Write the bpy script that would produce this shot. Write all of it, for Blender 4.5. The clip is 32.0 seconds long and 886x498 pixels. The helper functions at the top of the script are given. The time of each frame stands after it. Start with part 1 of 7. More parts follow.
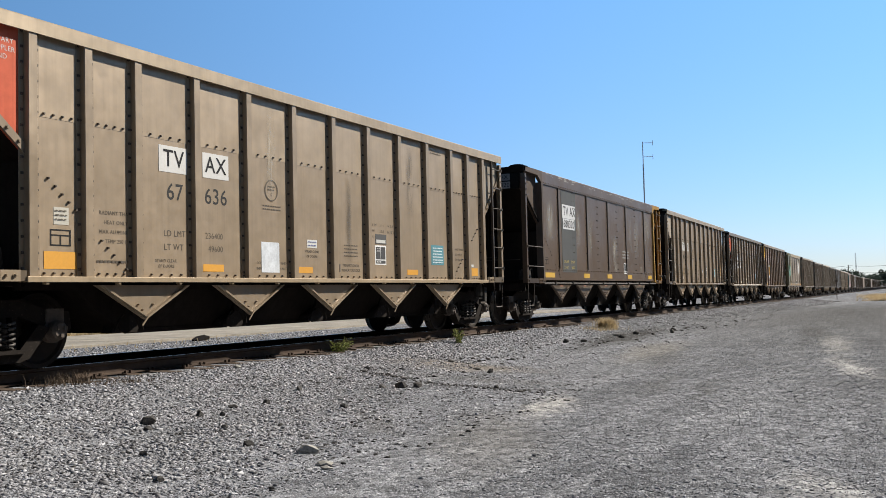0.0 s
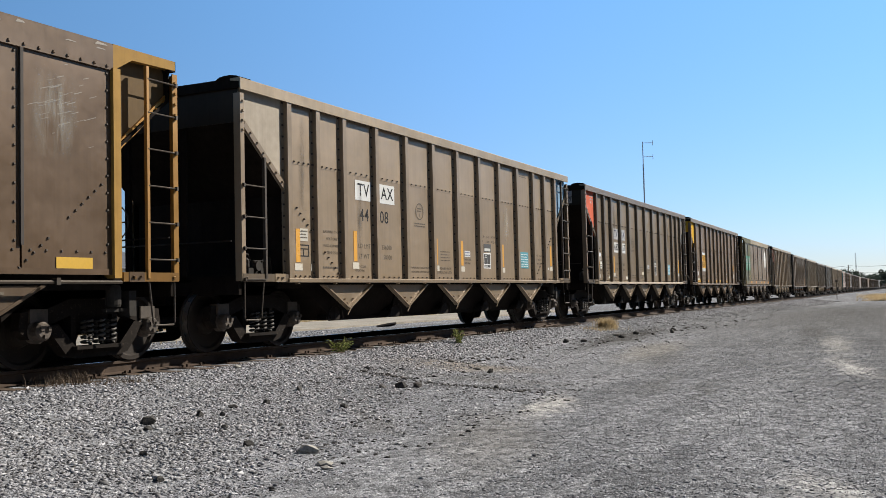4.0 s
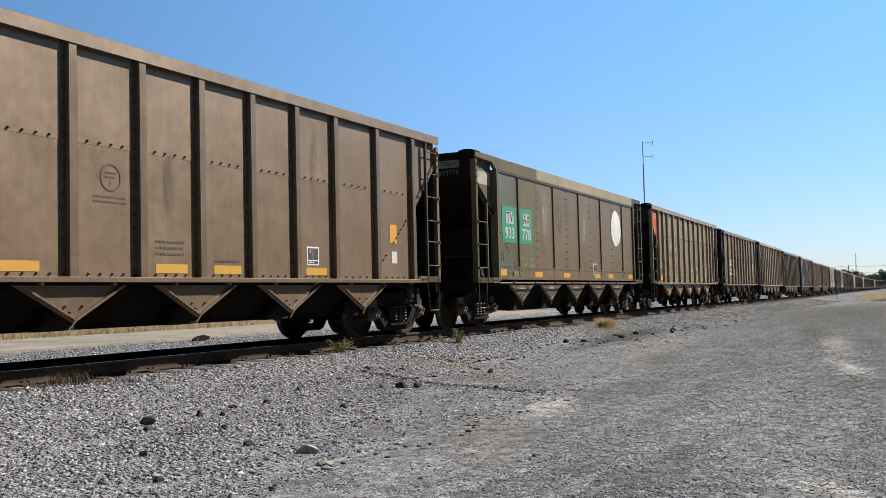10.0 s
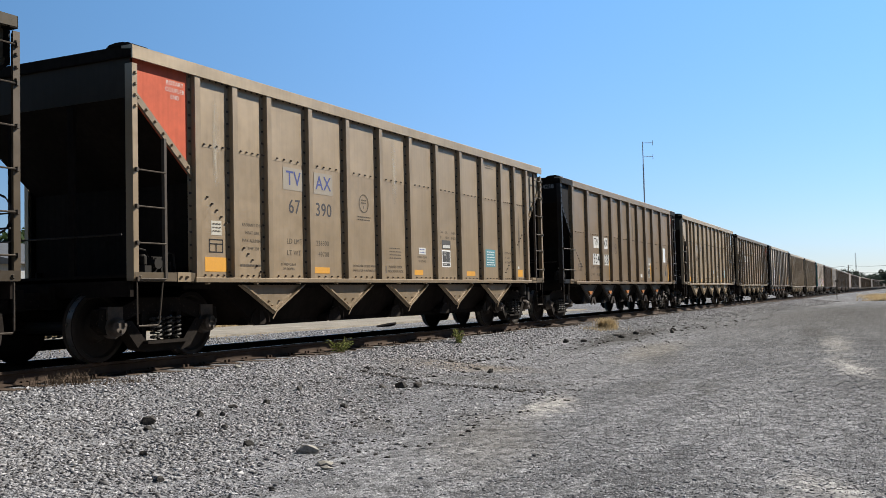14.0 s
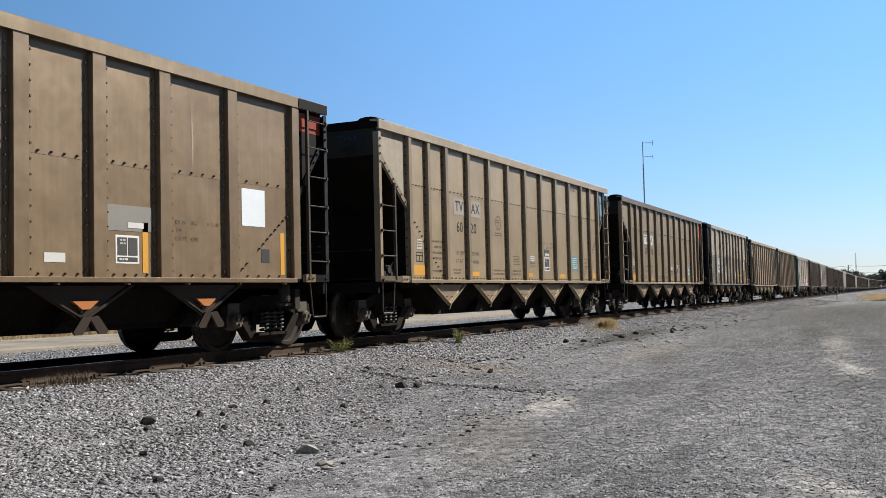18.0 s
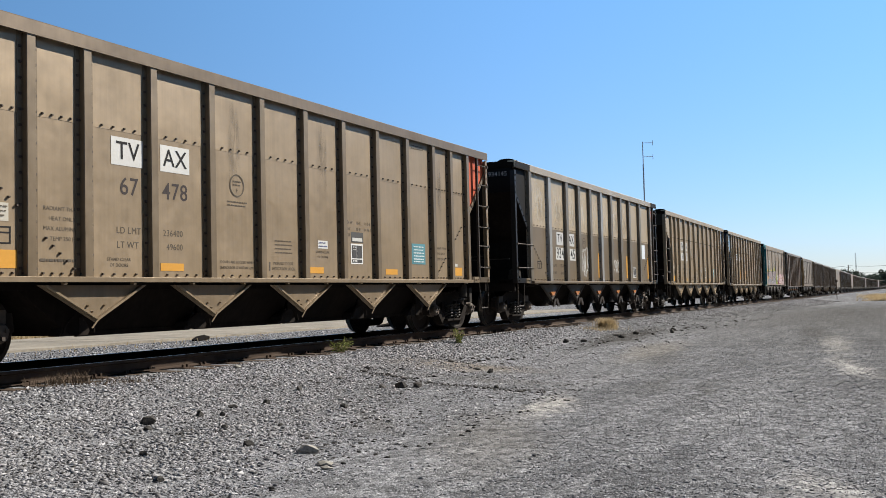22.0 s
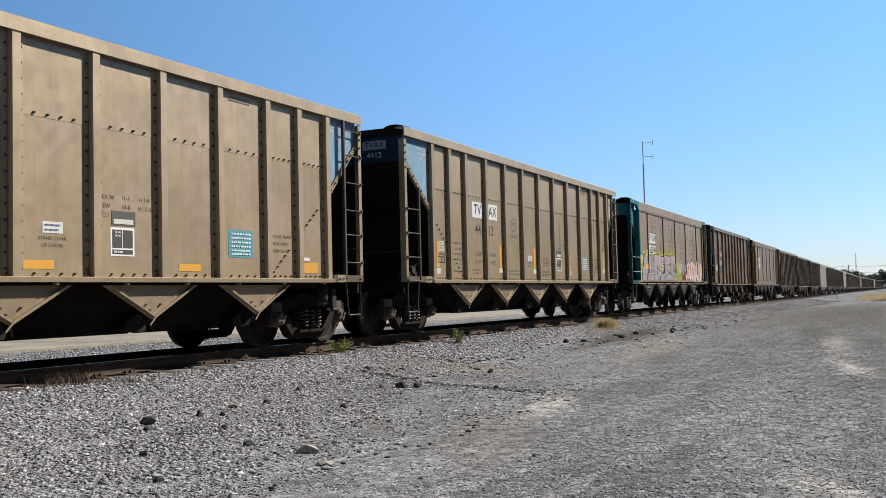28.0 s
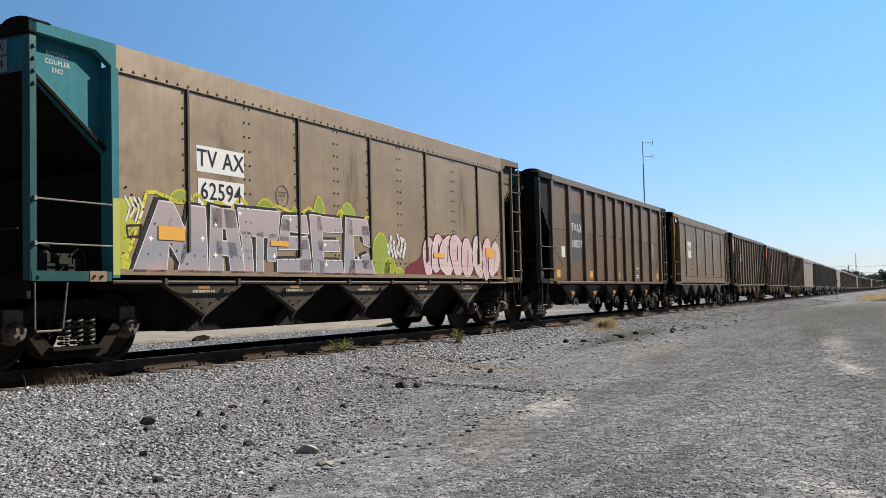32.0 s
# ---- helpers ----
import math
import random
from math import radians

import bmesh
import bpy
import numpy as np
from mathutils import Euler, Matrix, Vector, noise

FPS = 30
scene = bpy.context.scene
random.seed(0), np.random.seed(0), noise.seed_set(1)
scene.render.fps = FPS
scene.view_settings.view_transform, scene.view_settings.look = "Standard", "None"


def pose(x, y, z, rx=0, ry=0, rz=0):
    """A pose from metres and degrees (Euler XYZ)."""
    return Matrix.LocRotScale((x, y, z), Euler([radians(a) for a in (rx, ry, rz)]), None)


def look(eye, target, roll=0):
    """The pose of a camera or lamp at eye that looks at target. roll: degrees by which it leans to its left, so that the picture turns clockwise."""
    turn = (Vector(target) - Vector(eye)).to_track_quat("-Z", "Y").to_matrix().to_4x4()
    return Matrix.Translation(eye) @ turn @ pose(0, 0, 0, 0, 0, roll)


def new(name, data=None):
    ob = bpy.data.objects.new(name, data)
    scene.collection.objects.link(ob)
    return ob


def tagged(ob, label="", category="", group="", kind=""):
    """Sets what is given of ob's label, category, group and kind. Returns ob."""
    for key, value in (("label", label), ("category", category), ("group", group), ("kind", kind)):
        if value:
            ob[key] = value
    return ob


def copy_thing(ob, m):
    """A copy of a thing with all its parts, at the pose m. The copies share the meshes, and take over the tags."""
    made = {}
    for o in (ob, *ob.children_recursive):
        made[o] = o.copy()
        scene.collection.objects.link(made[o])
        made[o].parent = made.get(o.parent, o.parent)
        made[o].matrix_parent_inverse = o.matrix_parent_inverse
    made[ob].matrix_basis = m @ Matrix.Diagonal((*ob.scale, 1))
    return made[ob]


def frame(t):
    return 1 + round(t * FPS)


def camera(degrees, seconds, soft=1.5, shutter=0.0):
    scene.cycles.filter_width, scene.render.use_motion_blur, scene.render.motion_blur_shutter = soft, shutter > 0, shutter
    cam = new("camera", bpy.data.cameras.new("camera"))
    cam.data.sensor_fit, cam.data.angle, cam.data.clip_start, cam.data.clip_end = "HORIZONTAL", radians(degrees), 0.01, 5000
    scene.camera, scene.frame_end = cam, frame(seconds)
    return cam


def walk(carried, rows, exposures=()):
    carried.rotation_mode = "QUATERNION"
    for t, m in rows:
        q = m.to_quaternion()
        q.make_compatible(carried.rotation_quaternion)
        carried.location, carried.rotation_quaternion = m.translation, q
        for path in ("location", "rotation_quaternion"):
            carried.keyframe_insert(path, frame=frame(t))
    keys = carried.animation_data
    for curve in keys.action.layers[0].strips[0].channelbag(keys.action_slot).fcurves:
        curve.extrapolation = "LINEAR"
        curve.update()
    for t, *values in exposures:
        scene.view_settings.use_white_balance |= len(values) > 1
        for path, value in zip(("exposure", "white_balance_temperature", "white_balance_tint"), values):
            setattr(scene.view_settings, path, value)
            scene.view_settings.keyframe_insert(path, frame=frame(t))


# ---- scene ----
# ---- camera: on a tripod, it stands still ----
EYE = Vector((0.0, 0.0, 0.75))
YAW, TILT = 0.462038, 0.047317
AIM = EYE + Vector((math.cos(YAW) * math.cos(TILT), math.sin(YAW) * math.cos(TILT), math.sin(TILT)))
cam = camera(48.66, 32.0, soft=0.5, shutter=0.0)
walk(cam, [(0.0, look(EYE, AIM, -1.404)), (32.0, look(EYE, AIM, -1.404))], [(0.0, 0.44), (32.0, 0.42)])

# ---- world and sun ----
TO_SUN = Vector((1.42, -1.0, 1.27)).normalized()
world = bpy.data.worlds.new("sky")
scene.world = world
world.use_nodes = True
sky = world.node_tree.nodes.new("ShaderNodeTexSky")
sky.sky_type = "NISHITA"
sky.sun_disc = False
sky.sun_elevation = math.asin(TO_SUN.z)
sky.sun_rotation = math.atan2(TO_SUN.x, TO_SUN.y)
sky.air_density, sky.dust_density, sky.ozone_density = 1.0, 0.0, 4.0
clear = world.node_tree.nodes.new("ShaderNodeHueSaturation")
clear.inputs["Saturation"].default_value, clear.inputs["Value"].default_value = 1.13, 1.25
world.node_tree.links.new(sky.outputs[0], clear.inputs["Color"])
haze = world.node_tree.nodes.new("ShaderNodeMix")
haze.data_type, haze.blend_type = "RGBA", "MULTIPLY"
haze.inputs[0].default_value = 1.0
up = world.node_tree.nodes.new("ShaderNodeSeparateXYZ")
world.node_tree.links.new(world.node_tree.nodes.new("ShaderNodeTexCoord").outputs["Generated"], up.inputs[0])
tint = world.node_tree.nodes.new("ShaderNodeValToRGB")      # clearer air towards the horizon than the model's
tint.color_ramp.elements[0].color, tint.color_ramp.elements[1].color = (0.60, 0.645, 0.90, 1), (1.24, 1.28, 1.28, 1)
tint.color_ramp.elements[0].position, tint.color_ramp.elements[1].position = 0.0, 0.30
tint.color_ramp.elements.new(0.46).color = (0.62, 0.52, 0.43, 1)
tint.color_ramp.elements.new(0.78).color = (0.16, 0.14, 0.125, 1)
world.node_tree.links.new(up.outputs["Z"], tint.inputs[0])
world.node_tree.links.new(tint.outputs[0], haze.inputs[7])
world.node_tree.links.new(clear.outputs[0], haze.inputs[6])
turned = world.node_tree.nodes.new("ShaderNodeVectorMath")      # the sky deepens away from the sun
turned.operation = "DOT_PRODUCT"
turned.inputs[1].default_value = TO_SUN
world.node_tree.links.new(up.inputs[0].links[0].from_socket, turned.inputs[0])
deep = world.node_tree.nodes.new("ShaderNodeMapRange")
deep.interpolation_type = "SMOOTHSTEP"
for socket, value in (("From Min", 0.0), ("From Max", 0.6), ("To Min", 0.72), ("To Max", 1.0)):
    deep.inputs[socket].default_value = value
world.node_tree.links.new(turned.outputs["Value"], deep.inputs["Value"])
deeper = world.node_tree.nodes.new("ShaderNodeVectorMath")
deeper.operation = "SCALE"
world.node_tree.links.new(haze.outputs[2], deeper.inputs[0])
world.node_tree.links.new(deep.outputs[0], deeper.inputs["Scale"])
world.node_tree.links.new(deeper.outputs[0], world.node_tree.nodes["Background"].inputs[0])
world.node_tree.nodes["Background"].inputs[1].default_value = 0.08
sun_data = bpy.data.lights.new("sun", "SUN")
sun_data.energy, sun_data.angle, sun_data.color = 5.6, radians(0.53), (1.0, 0.935, 0.835)
sun = new("sun", sun_data)
sun.matrix_world = look(TO_SUN * 50, (0, 0, 0))


# ---- the line of the track ----
CAR_PITCH, FIRST_CAR, TRACK_Y = 16.18, 13.8, 10.495
BEND, BEND_FROM, BEND_LENGTH = 0.03422, 7.96, 37.27
BACK, BACK_FROM, BACK_LENGTH = 0.046, 240.0, 320.0      # far off the line turns back


def ramp(v):
    return max(v, 0.0) ** 2 / 2


def bend(x):
    """Sideways shift of the track where it bends, at x metres along."""
    first = BEND / BEND_LENGTH * (ramp(x - BEND_FROM) - ramp(x - BEND_FROM - BEND_LENGTH))
    return first - BACK / BACK_LENGTH * (ramp(x - BACK_FROM) - ramp(x - BACK_FROM - BACK_LENGTH))


def heading(x):
    return BEND * min(max((x - BEND_FROM) / BEND_LENGTH, 0.0), 1.0) - BACK * min(max((x - BACK_FROM) / BACK_LENGTH, 0.0), 1.0)


def grade(x):
    """Height of the rail head: the line dips gently away."""
    return float(np.interp(x, [0, 20, 40, 56, 80, 120, 185, 300, 420], [-0.014, -0.01, -0.04, -0.09, -0.20, -0.37, -0.55, -0.9, -1.2]))


def rail_pose(x, y=0.0, z=0.0):
    a = heading(x)
    return pose(x - y * math.sin(a), TRACK_Y + bend(x) + y * math.cos(a), grade(x) + z, 0, 0, math.degrees(a))


TRAVEL = [(0, 0.0), (2, 13.826), (4, 27.2), (6, 40.759), (8, 54.291), (10, 67.626), (12, 81.053), (14, 94.318), (16, 107.518), (18, 120.652), (20, 133.727), (22, 146.628), (24, 159.448), (26, 172.107), (28, 184.744), (30, 197.291), (32, 209.852)]


def travel_curve():
    """Natural cubic through TRAVEL; returns metres travelled at t."""
    n = len(TRAVEL)
    k, v = np.array([a for a, b in TRAVEL], float), np.array([b for a, b in TRAVEL])
    a, b = np.eye(n), np.zeros(n)
    for i in range(1, n - 1):
        a[i, i - 1:i + 2] = [2, 8, 2]
        b[i] = 6 * (v[i + 1] - 2 * v[i] + v[i - 1]) / 2
    m = np.linalg.solve(a, b)

    def at(t):
        i = min(int(t // 2), n - 2)
        p, q = k[i + 1] - t, t - k[i]
        return float((m[i] * p ** 3 + m[i + 1] * q ** 3) / 12 + (v[i] / 2 - m[i] / 3) * p + (v[i + 1] / 2 - m[i + 1] / 3) * q)
    return at


travelled = travel_curve()


# ---- materials ----
def nodes_of(name):
    m = bpy.data.materials.new(name)
    m.use_nodes = True
    return m, m.node_tree.nodes, m.node_tree.links, m.node_tree.nodes["Principled BSDF"]


def ramp_node(N, stops):
    r = N.new("ShaderNodeValToRGB")
    e = r.color_ramp.elements
    while len(e) < len(stops):
        e.new(0.5)
    for el, (p, c) in zip(e, stops):
        el.position, el.color = p, (*c, 1)
    return r


def noise_node(N, L, vector, scale, detail=4.0, rough=0.6):
    n = N.new("ShaderNodeTexNoise")
    n.inputs["Scale"].default_value, n.inputs["Detail"].default_value, n.inputs["Roughness"].default_value = scale, detail, rough
    L.new(vector, n.inputs["Vector"])
    return n


def mix_node(N, L, mode, fac, a, b):
    x = N.new("ShaderNodeMix")
    x.data_type, x.blend_type = "RGBA", mode
    for socket, value in ((x.inputs[0], fac), (x.inputs[6], a), (x.inputs[7], b)):
        if isinstance(value, (int, float)):
            socket.default_value = value
        elif isinstance(value, tuple):
            socket.default_value = (*value, 1)
        else:
            L.new(value, socket)
    return x.outputs[2]


def own_coords(N, L, stretch=(1, 1, 1)):
    """Object coordinates, shifted by each object's random number, so that like pieces don't look alike."""
    c, info = N.new("ShaderNodeTexCoord"), N.new("ShaderNodeObjectInfo")
    mul = N.new("ShaderNodeVectorMath")
    mul.operation = "SCALE"
    mul.inputs[0].default_value = (37, 53, 71)
    L.new(info.outputs["Random"], mul.inputs["Scale"])
    add = N.new("ShaderNodeVectorMath")
    L.new(c.outputs["Object"], add.inputs[0])
    L.new(mul.outputs[0], add.inputs[1])
    mp = N.new("ShaderNodeMapping")
    mp.inputs["Scale"].default_value = stretch
    L.new(add.outputs[0], mp.inputs["Vector"])
    return mp.outputs[0], info


def bump_node(N, L, height, strength, distance, shader):
    b = N.new("ShaderNodeBump")
    b.inputs["Strength"].default_value, b.inputs["Distance"].default_value = strength, distance
    L.new(height, b.inputs["Height"])
    L.new(b.outputs[0], shader.inputs["Normal"])


def surface(name, colour=None, rough=0.6, metal=0.0, spread=0.25, grain=9.0, streaks=0.0, bump=0.0, speck=None, shine=0.5, buckle=0.0):
    """A worn surface. With no colour it takes the object's own paint colour."""
    m, N, L, s = nodes_of(name)
    v, info = own_coords(N, L)
    base = info.outputs["Color"] if colour is None else colour
    n1, n2 = noise_node(N, L, v, 0.9), noise_node(N, L, v, grain, 6.0)
    r1 = ramp_node(N, [(0.3, (1 - spread,) * 3), (0.7, (1 + spread * 0.4,) * 3)])
    r2 = ramp_node(N, [(0.35, (1 - spread * 0.5,) * 3), (0.65, (1 + spread * 0.25,) * 3)])
    L.new(n1.outputs[0], r1.inputs[0])
    L.new(n2.outputs[0], r2.inputs[0])
    c = mix_node(N, L, "MULTIPLY", 1.0, base, r1.outputs[0])
    c = mix_node(N, L, "MULTIPLY", 1.0, c, r2.outputs[0])
    if streaks:
        v2, _ = own_coords(N, L, (14, 14, 0.5))
        n3 = noise_node(N, L, v2, 1.0, 5.0)
        r3 = ramp_node(N, [(0.38, (1 - streaks, 1 - streaks, 1 - streaks * 1.1)), (0.56, (1, 1, 1))])
        L.new(n3.outputs[0], r3.inputs[0])
        c = mix_node(N, L, "MULTIPLY", 1.0, c, r3.outputs[0])
    if speck:
        n4 = noise_node(N, L, v, 26.0, 3.0)
        r4 = ramp_node(N, [(0.62, (0, 0, 0)), (0.68, (1, 1, 1))])
        L.new(n4.outputs[0], r4.inputs[0])
        c = mix_node(N, L, "MIX", r4.outputs[0], c, speck)
    L.new(c, s.inputs["Base Color"])
    s.inputs["Metallic"].default_value = metal
    s.inputs["Specular IOR Level"].default_value = shine
    rr = N.new("ShaderNodeMapRange")
    rr.inputs["To Min"].default_value, rr.inputs["To Max"].default_value = max(rough - 0.12, 0.05), min(rough + 0.12, 1)
    L.new(n2.outputs[0], rr.inputs["Value"])
    L.new(rr.outputs[0], s.inputs["Roughness"])
    if bump:
        bump_node(N, L, n2.outputs[0], 0.5, bump, s)
    if buckle:      # thin sheets that bulge a little between their bolts
        first = s.inputs["Normal"].links[0].from_node
        wave = N.new("ShaderNodeBump")
        wave.inputs["Strength"].default_value, wave.inputs["Distance"].default_value = 1.0, buckle
        L.new(noise_node(N, L, v, 0.9, 1.0, 0.4).outputs[0], wave.inputs["Height"])
        L.new(wave.outputs[0], first.inputs["Normal"])
    return m


BODY = surface("weathered_body", None, 0.42, 0.25, 0.13, 7.0, 0.07, 0.0015, None, 0.4, 0.04)
PAINT = surface("body_paint", None, 0.6, 0.0, 0.18, 8.0, 0.08, 0.001, None, 0.10)
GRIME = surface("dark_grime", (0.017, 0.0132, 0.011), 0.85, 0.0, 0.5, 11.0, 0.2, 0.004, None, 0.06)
CAST = surface("cast_steel", (0.021, 0.0165, 0.0135), 0.8, 0.0, 0.5, 14.0, 0.0, 0.004, (0.045, 0.035, 0.028), 0.10)
WHEEL = surface("wheel_steel", (0.034, 0.027, 0.022), 0.7, 0.1, 0.4, 6.0, 0.0, 0.002, (0.045, 0.035, 0.028), 0.2)
TREAD = surface("polished_tread", (0.45, 0.42, 0.38), 0.3, 0.9, 0.2, 20.0)
BOLT = surface("rusty_bolt_heads", (0.075, 0.057, 0.043), 0.7, 0.0, 0.4, 30.0)
LADDER = surface("ladder_steel", None, 0.55, 0.3, 0.25, 20.0)
DECAL = surface("decal_film", None, 0.5, 0.0, 0.10, 30.0)
INK = surface("stencil_ink", None, 0.8, 0.0, 0.15, 40.0, 0.0, 0.0, None, 0.1)
BRUSHED = surface("brushed_white_paint", (0.80, 0.79, 0.75), 0.5, 0.0, 0.25, 22.0, 0.12, 0.02)
FOIL = surface("foil_film", (0.72, 0.75, 0.78), 0.35, 0.2, 0.3, 16.0, 0.0, 0.006)
RUST = surface("rail_rust", (0.085, 0.06, 0.045), 0.8, 0.0, 0.4, 8.0, 0.0, 0.003, None, 0.15)
RAILTOP = surface("rail_head", (0.40, 0.38, 0.36), 0.28, 0.9, 0.2, 12.0)
WOOD = surface("tie_wood", (0.085, 0.055, 0.036), 0.9, 0.0, 0.5, 12.0, 0.2, 0.01)
CONCRETE = surface("old_concrete", (0.34, 0.305, 0.25), 0.9, 0.0, 0.4, 9.0, 0.0, 0.006, (0.18, 0.155, 0.12))
GREYMETAL = surface("galvanised_steel", (0.42, 0.43, 0.44), 0.45, 0.6, 0.2, 12.0)
POLE = surface("pole_wood", (0.10, 0.08, 0.06), 0.9, 0.0, 0.4, 8.0)
ROOF = surface("metal_roof", (0.11, 0.115, 0.125), 0.6, 0.1, 0.15, 2.0, 0.15)
SIDING = surface("metal_siding", (0.30, 0.31, 0.32), 0.6, 0.1, 0.15, 2.0, 0.15)
SKY_BLOCKER = surface("sky_blocker_brown", (0.16, 0.125, 0.095), 0.8, 0.0, 0.3, 3.0, 0.15, 0.003)
BARK = surface("bark", (0.09, 0.07, 0.05), 0.95, 0.0, 0.4, 6.0, 0.2, 0.02)


def scuff_material():
    """Thin smears of dust or paint: ragged, see-through, fading towards their edges."""
    m, N, L, s = nodes_of("smeared_dust")
    v, info = own_coords(N, L, (5, 5, 0.7))
    n = noise_node(N, L, v, 1.6, 7.0, 0.7)
    r = ramp_node(N, [(0.40, (0, 0, 0)), (0.72, (1, 1, 1))])
    L.new(n.outputs[0], r.inputs[0])
    g = N.new("ShaderNodeTexCoord")
    sep = N.new("ShaderNodeSeparateXYZ")
    L.new(g.outputs["Generated"], sep.inputs[0])
    a = r.outputs[0]
    for axis in ("X", "Z"):
        hump = N.new("ShaderNodeMath")
        hump.operation = "PINGPONG"
        hump.inputs[1].default_value = 0.5
        L.new(sep.outputs[axis], hump.inputs[0])
        grow = N.new("ShaderNodeMapRange")
        grow.inputs["From Max"].default_value = 0.4
        L.new(hump.outputs[0], grow.inputs["Value"])
        mul = N.new("ShaderNodeMath")
        mul.operation = "MULTIPLY"
        L.new(a, mul.inputs[0])
        L.new(grow.outputs[0], mul.inputs[1])
        a = mul.outputs[0]
    L.new(a, s.inputs["Alpha"])
    L.new(info.outputs["Color"], s.inputs["Base Color"])
    s.inputs["Roughness"].default_value = 0.8
    return m


SCUFF = scuff_material()


def mural_material():
    """Spray paint that blends with height from pink over blue-grey to mauve."""
    m, N, L, s = nodes_of("blended_spray_paint")
    c = N.new("ShaderNodeTexCoord").outputs["Object"]
    xyz = N.new("ShaderNodeSeparateXYZ")
    L.new(c, xyz.inputs[0])
    wave = N.new("ShaderNodeMath")
    wave.operation = "MULTIPLY_ADD"
    L.new(noise_node(N, L, c, 2.2, 2.0, 0.5).outputs[0], wave.inputs[0])
    wave.inputs[1].default_value = 0.55
    L.new(xyz.outputs["Z"], wave.inputs[2])
    span = N.new("ShaderNodeMapRange")
    span.inputs["From Min"].default_value, span.inputs["From Max"].default_value = 1.38, 2.34
    L.new(wave.outputs[0], span.inputs["Value"])
    r = ramp_node(N, [(0.0, (0.34, 0.235, 0.235)), (0.16, (0.24, 0.225, 0.25)), (0.40, (0.20, 0.205, 0.245)), (0.62, (0.27, 0.225, 0.24)), (1.0, (0.31, 0.245, 0.255))])
    L.new(span.outputs[0], r.inputs[0])
    L.new(r.outputs[0], s.inputs["Base Color"])
    s.inputs["Roughness"].default_value = 0.6
    return m


MURAL = mural_material()


def cool(stops):
    """Greys of crushed limestone lean a little to blue."""
    return [(p, (r * 0.975, g, b * 1.11)) for p, (r, g, b) in stops]


def island_material(name, stops, rough=0.85, bump=0.0, thin=0.0):
    m, N, L, s = nodes_of(name)
    g = N.new("ShaderNodeNewGeometry")
    r = ramp_node(N, stops)
    L.new(g.outputs["Random Per Island"], r.inputs[0])
    c = N.new("ShaderNodeTexCoord")
    n = noise_node(N, L, c.outputs["Object"], 45.0, 4.0)
    r2 = ramp_node(N, [(0.3, (0.72,) * 3), (0.7, (1.12,) * 3)])
    L.new(n.outputs[0], r2.inputs[0])
    L.new(mix_node(N, L, "MULTIPLY", 1.0, r.outputs[0], r2.outputs[0]), s.inputs["Base Color"])
    s.inputs["Roughness"].default_value = rough
    s.inputs["Specular IOR Level"].default_value = 0.15
    if bump:
        bump_node(N, L, n.outputs[0], 0.6, bump, s)
    if thin:      # light that shines through blades and leaves
        tr, add = N.new("ShaderNodeBsdfTranslucent"), N.new("ShaderNodeMixShader")
        L.new(r.outputs[0], tr.inputs["Color"])
        add.inputs[0].default_value = thin
        L.new(s.outputs[0], add.inputs[1])
        L.new(tr.outputs[0], add.inputs[2])
        L.new(add.outputs[0], N["Material Output"].inputs["Surface"])
    return m


STONE = island_material("ballast_stone", cool([(0.0, (0.08, 0.077, 0.072)), (0.2, (0.18, 0.174, 0.165)), (0.5, (0.28, 0.271, 0.258)), (0.85, (0.37, 0.36, 0.343)), (1.0, (0.54, 0.528, 0.502))]), 0.85, 0.004)
GRIT = island_material("yard_grit", cool([(0.0, (0.11, 0.109, 0.108)), (0.25, (0.235, 0.233, 0.229)), (0.75, (0.36, 0.357, 0.35)), (1.0, (0.44, 0.436, 0.43))]), 0.9)
# far trees: distance haze is mixed into the leaf colour
FAR_LEAF = island_material("haze_tinted_leaves", [(0.0, (0.045, 0.06, 0.05)), (0.5, (0.065, 0.085, 0.065)), (1.0, (0.09, 0.115, 0.085))], 0.7, 0.0, 0.3)
LEAF = island_material("tree_leaves", [(0.0, (0.022, 0.04, 0.014)), (0.5, (0.045, 0.075, 0.024)), (1.0, (0.085, 0.12, 0.04))], 0.6, 0.0, 0.3)
DRY = island_material("dry_grass", [(0.0, (0.31, 0.235, 0.13)), (0.5, (0.46, 0.355, 0.205)), (1.0, (0.60, 0.49, 0.32))], 0.9, 0.0, 0.45)
WEED = island_material("weed_leaves", [(0.0, (0.09, 0.11, 0.03)), (0.6, (0.18, 0.21, 0.06)), (1.0, (0.36, 0.34, 0.13))], 0.7, 0.0, 0.4)
TWIG = island_material("brown_grass", [(0.0, (0.07, 0.05, 0.036)), (0.6, (0.13, 0.098, 0.072)), (1.0, (0.20, 0.16, 0.12))], 0.9, 0.0, 0.2)
COAL = island_material("dark_rock", [(0.0, (0.035, 0.034, 0.034)), (1.0, (0.09, 0.085, 0.08))], 0.8, 0.01)
PALE = island_material("pale_stone", [(0.0, (0.34, 0.325, 0.295)), (1.0, (0.42, 0.405, 0.375))], 0.85, 0.004)


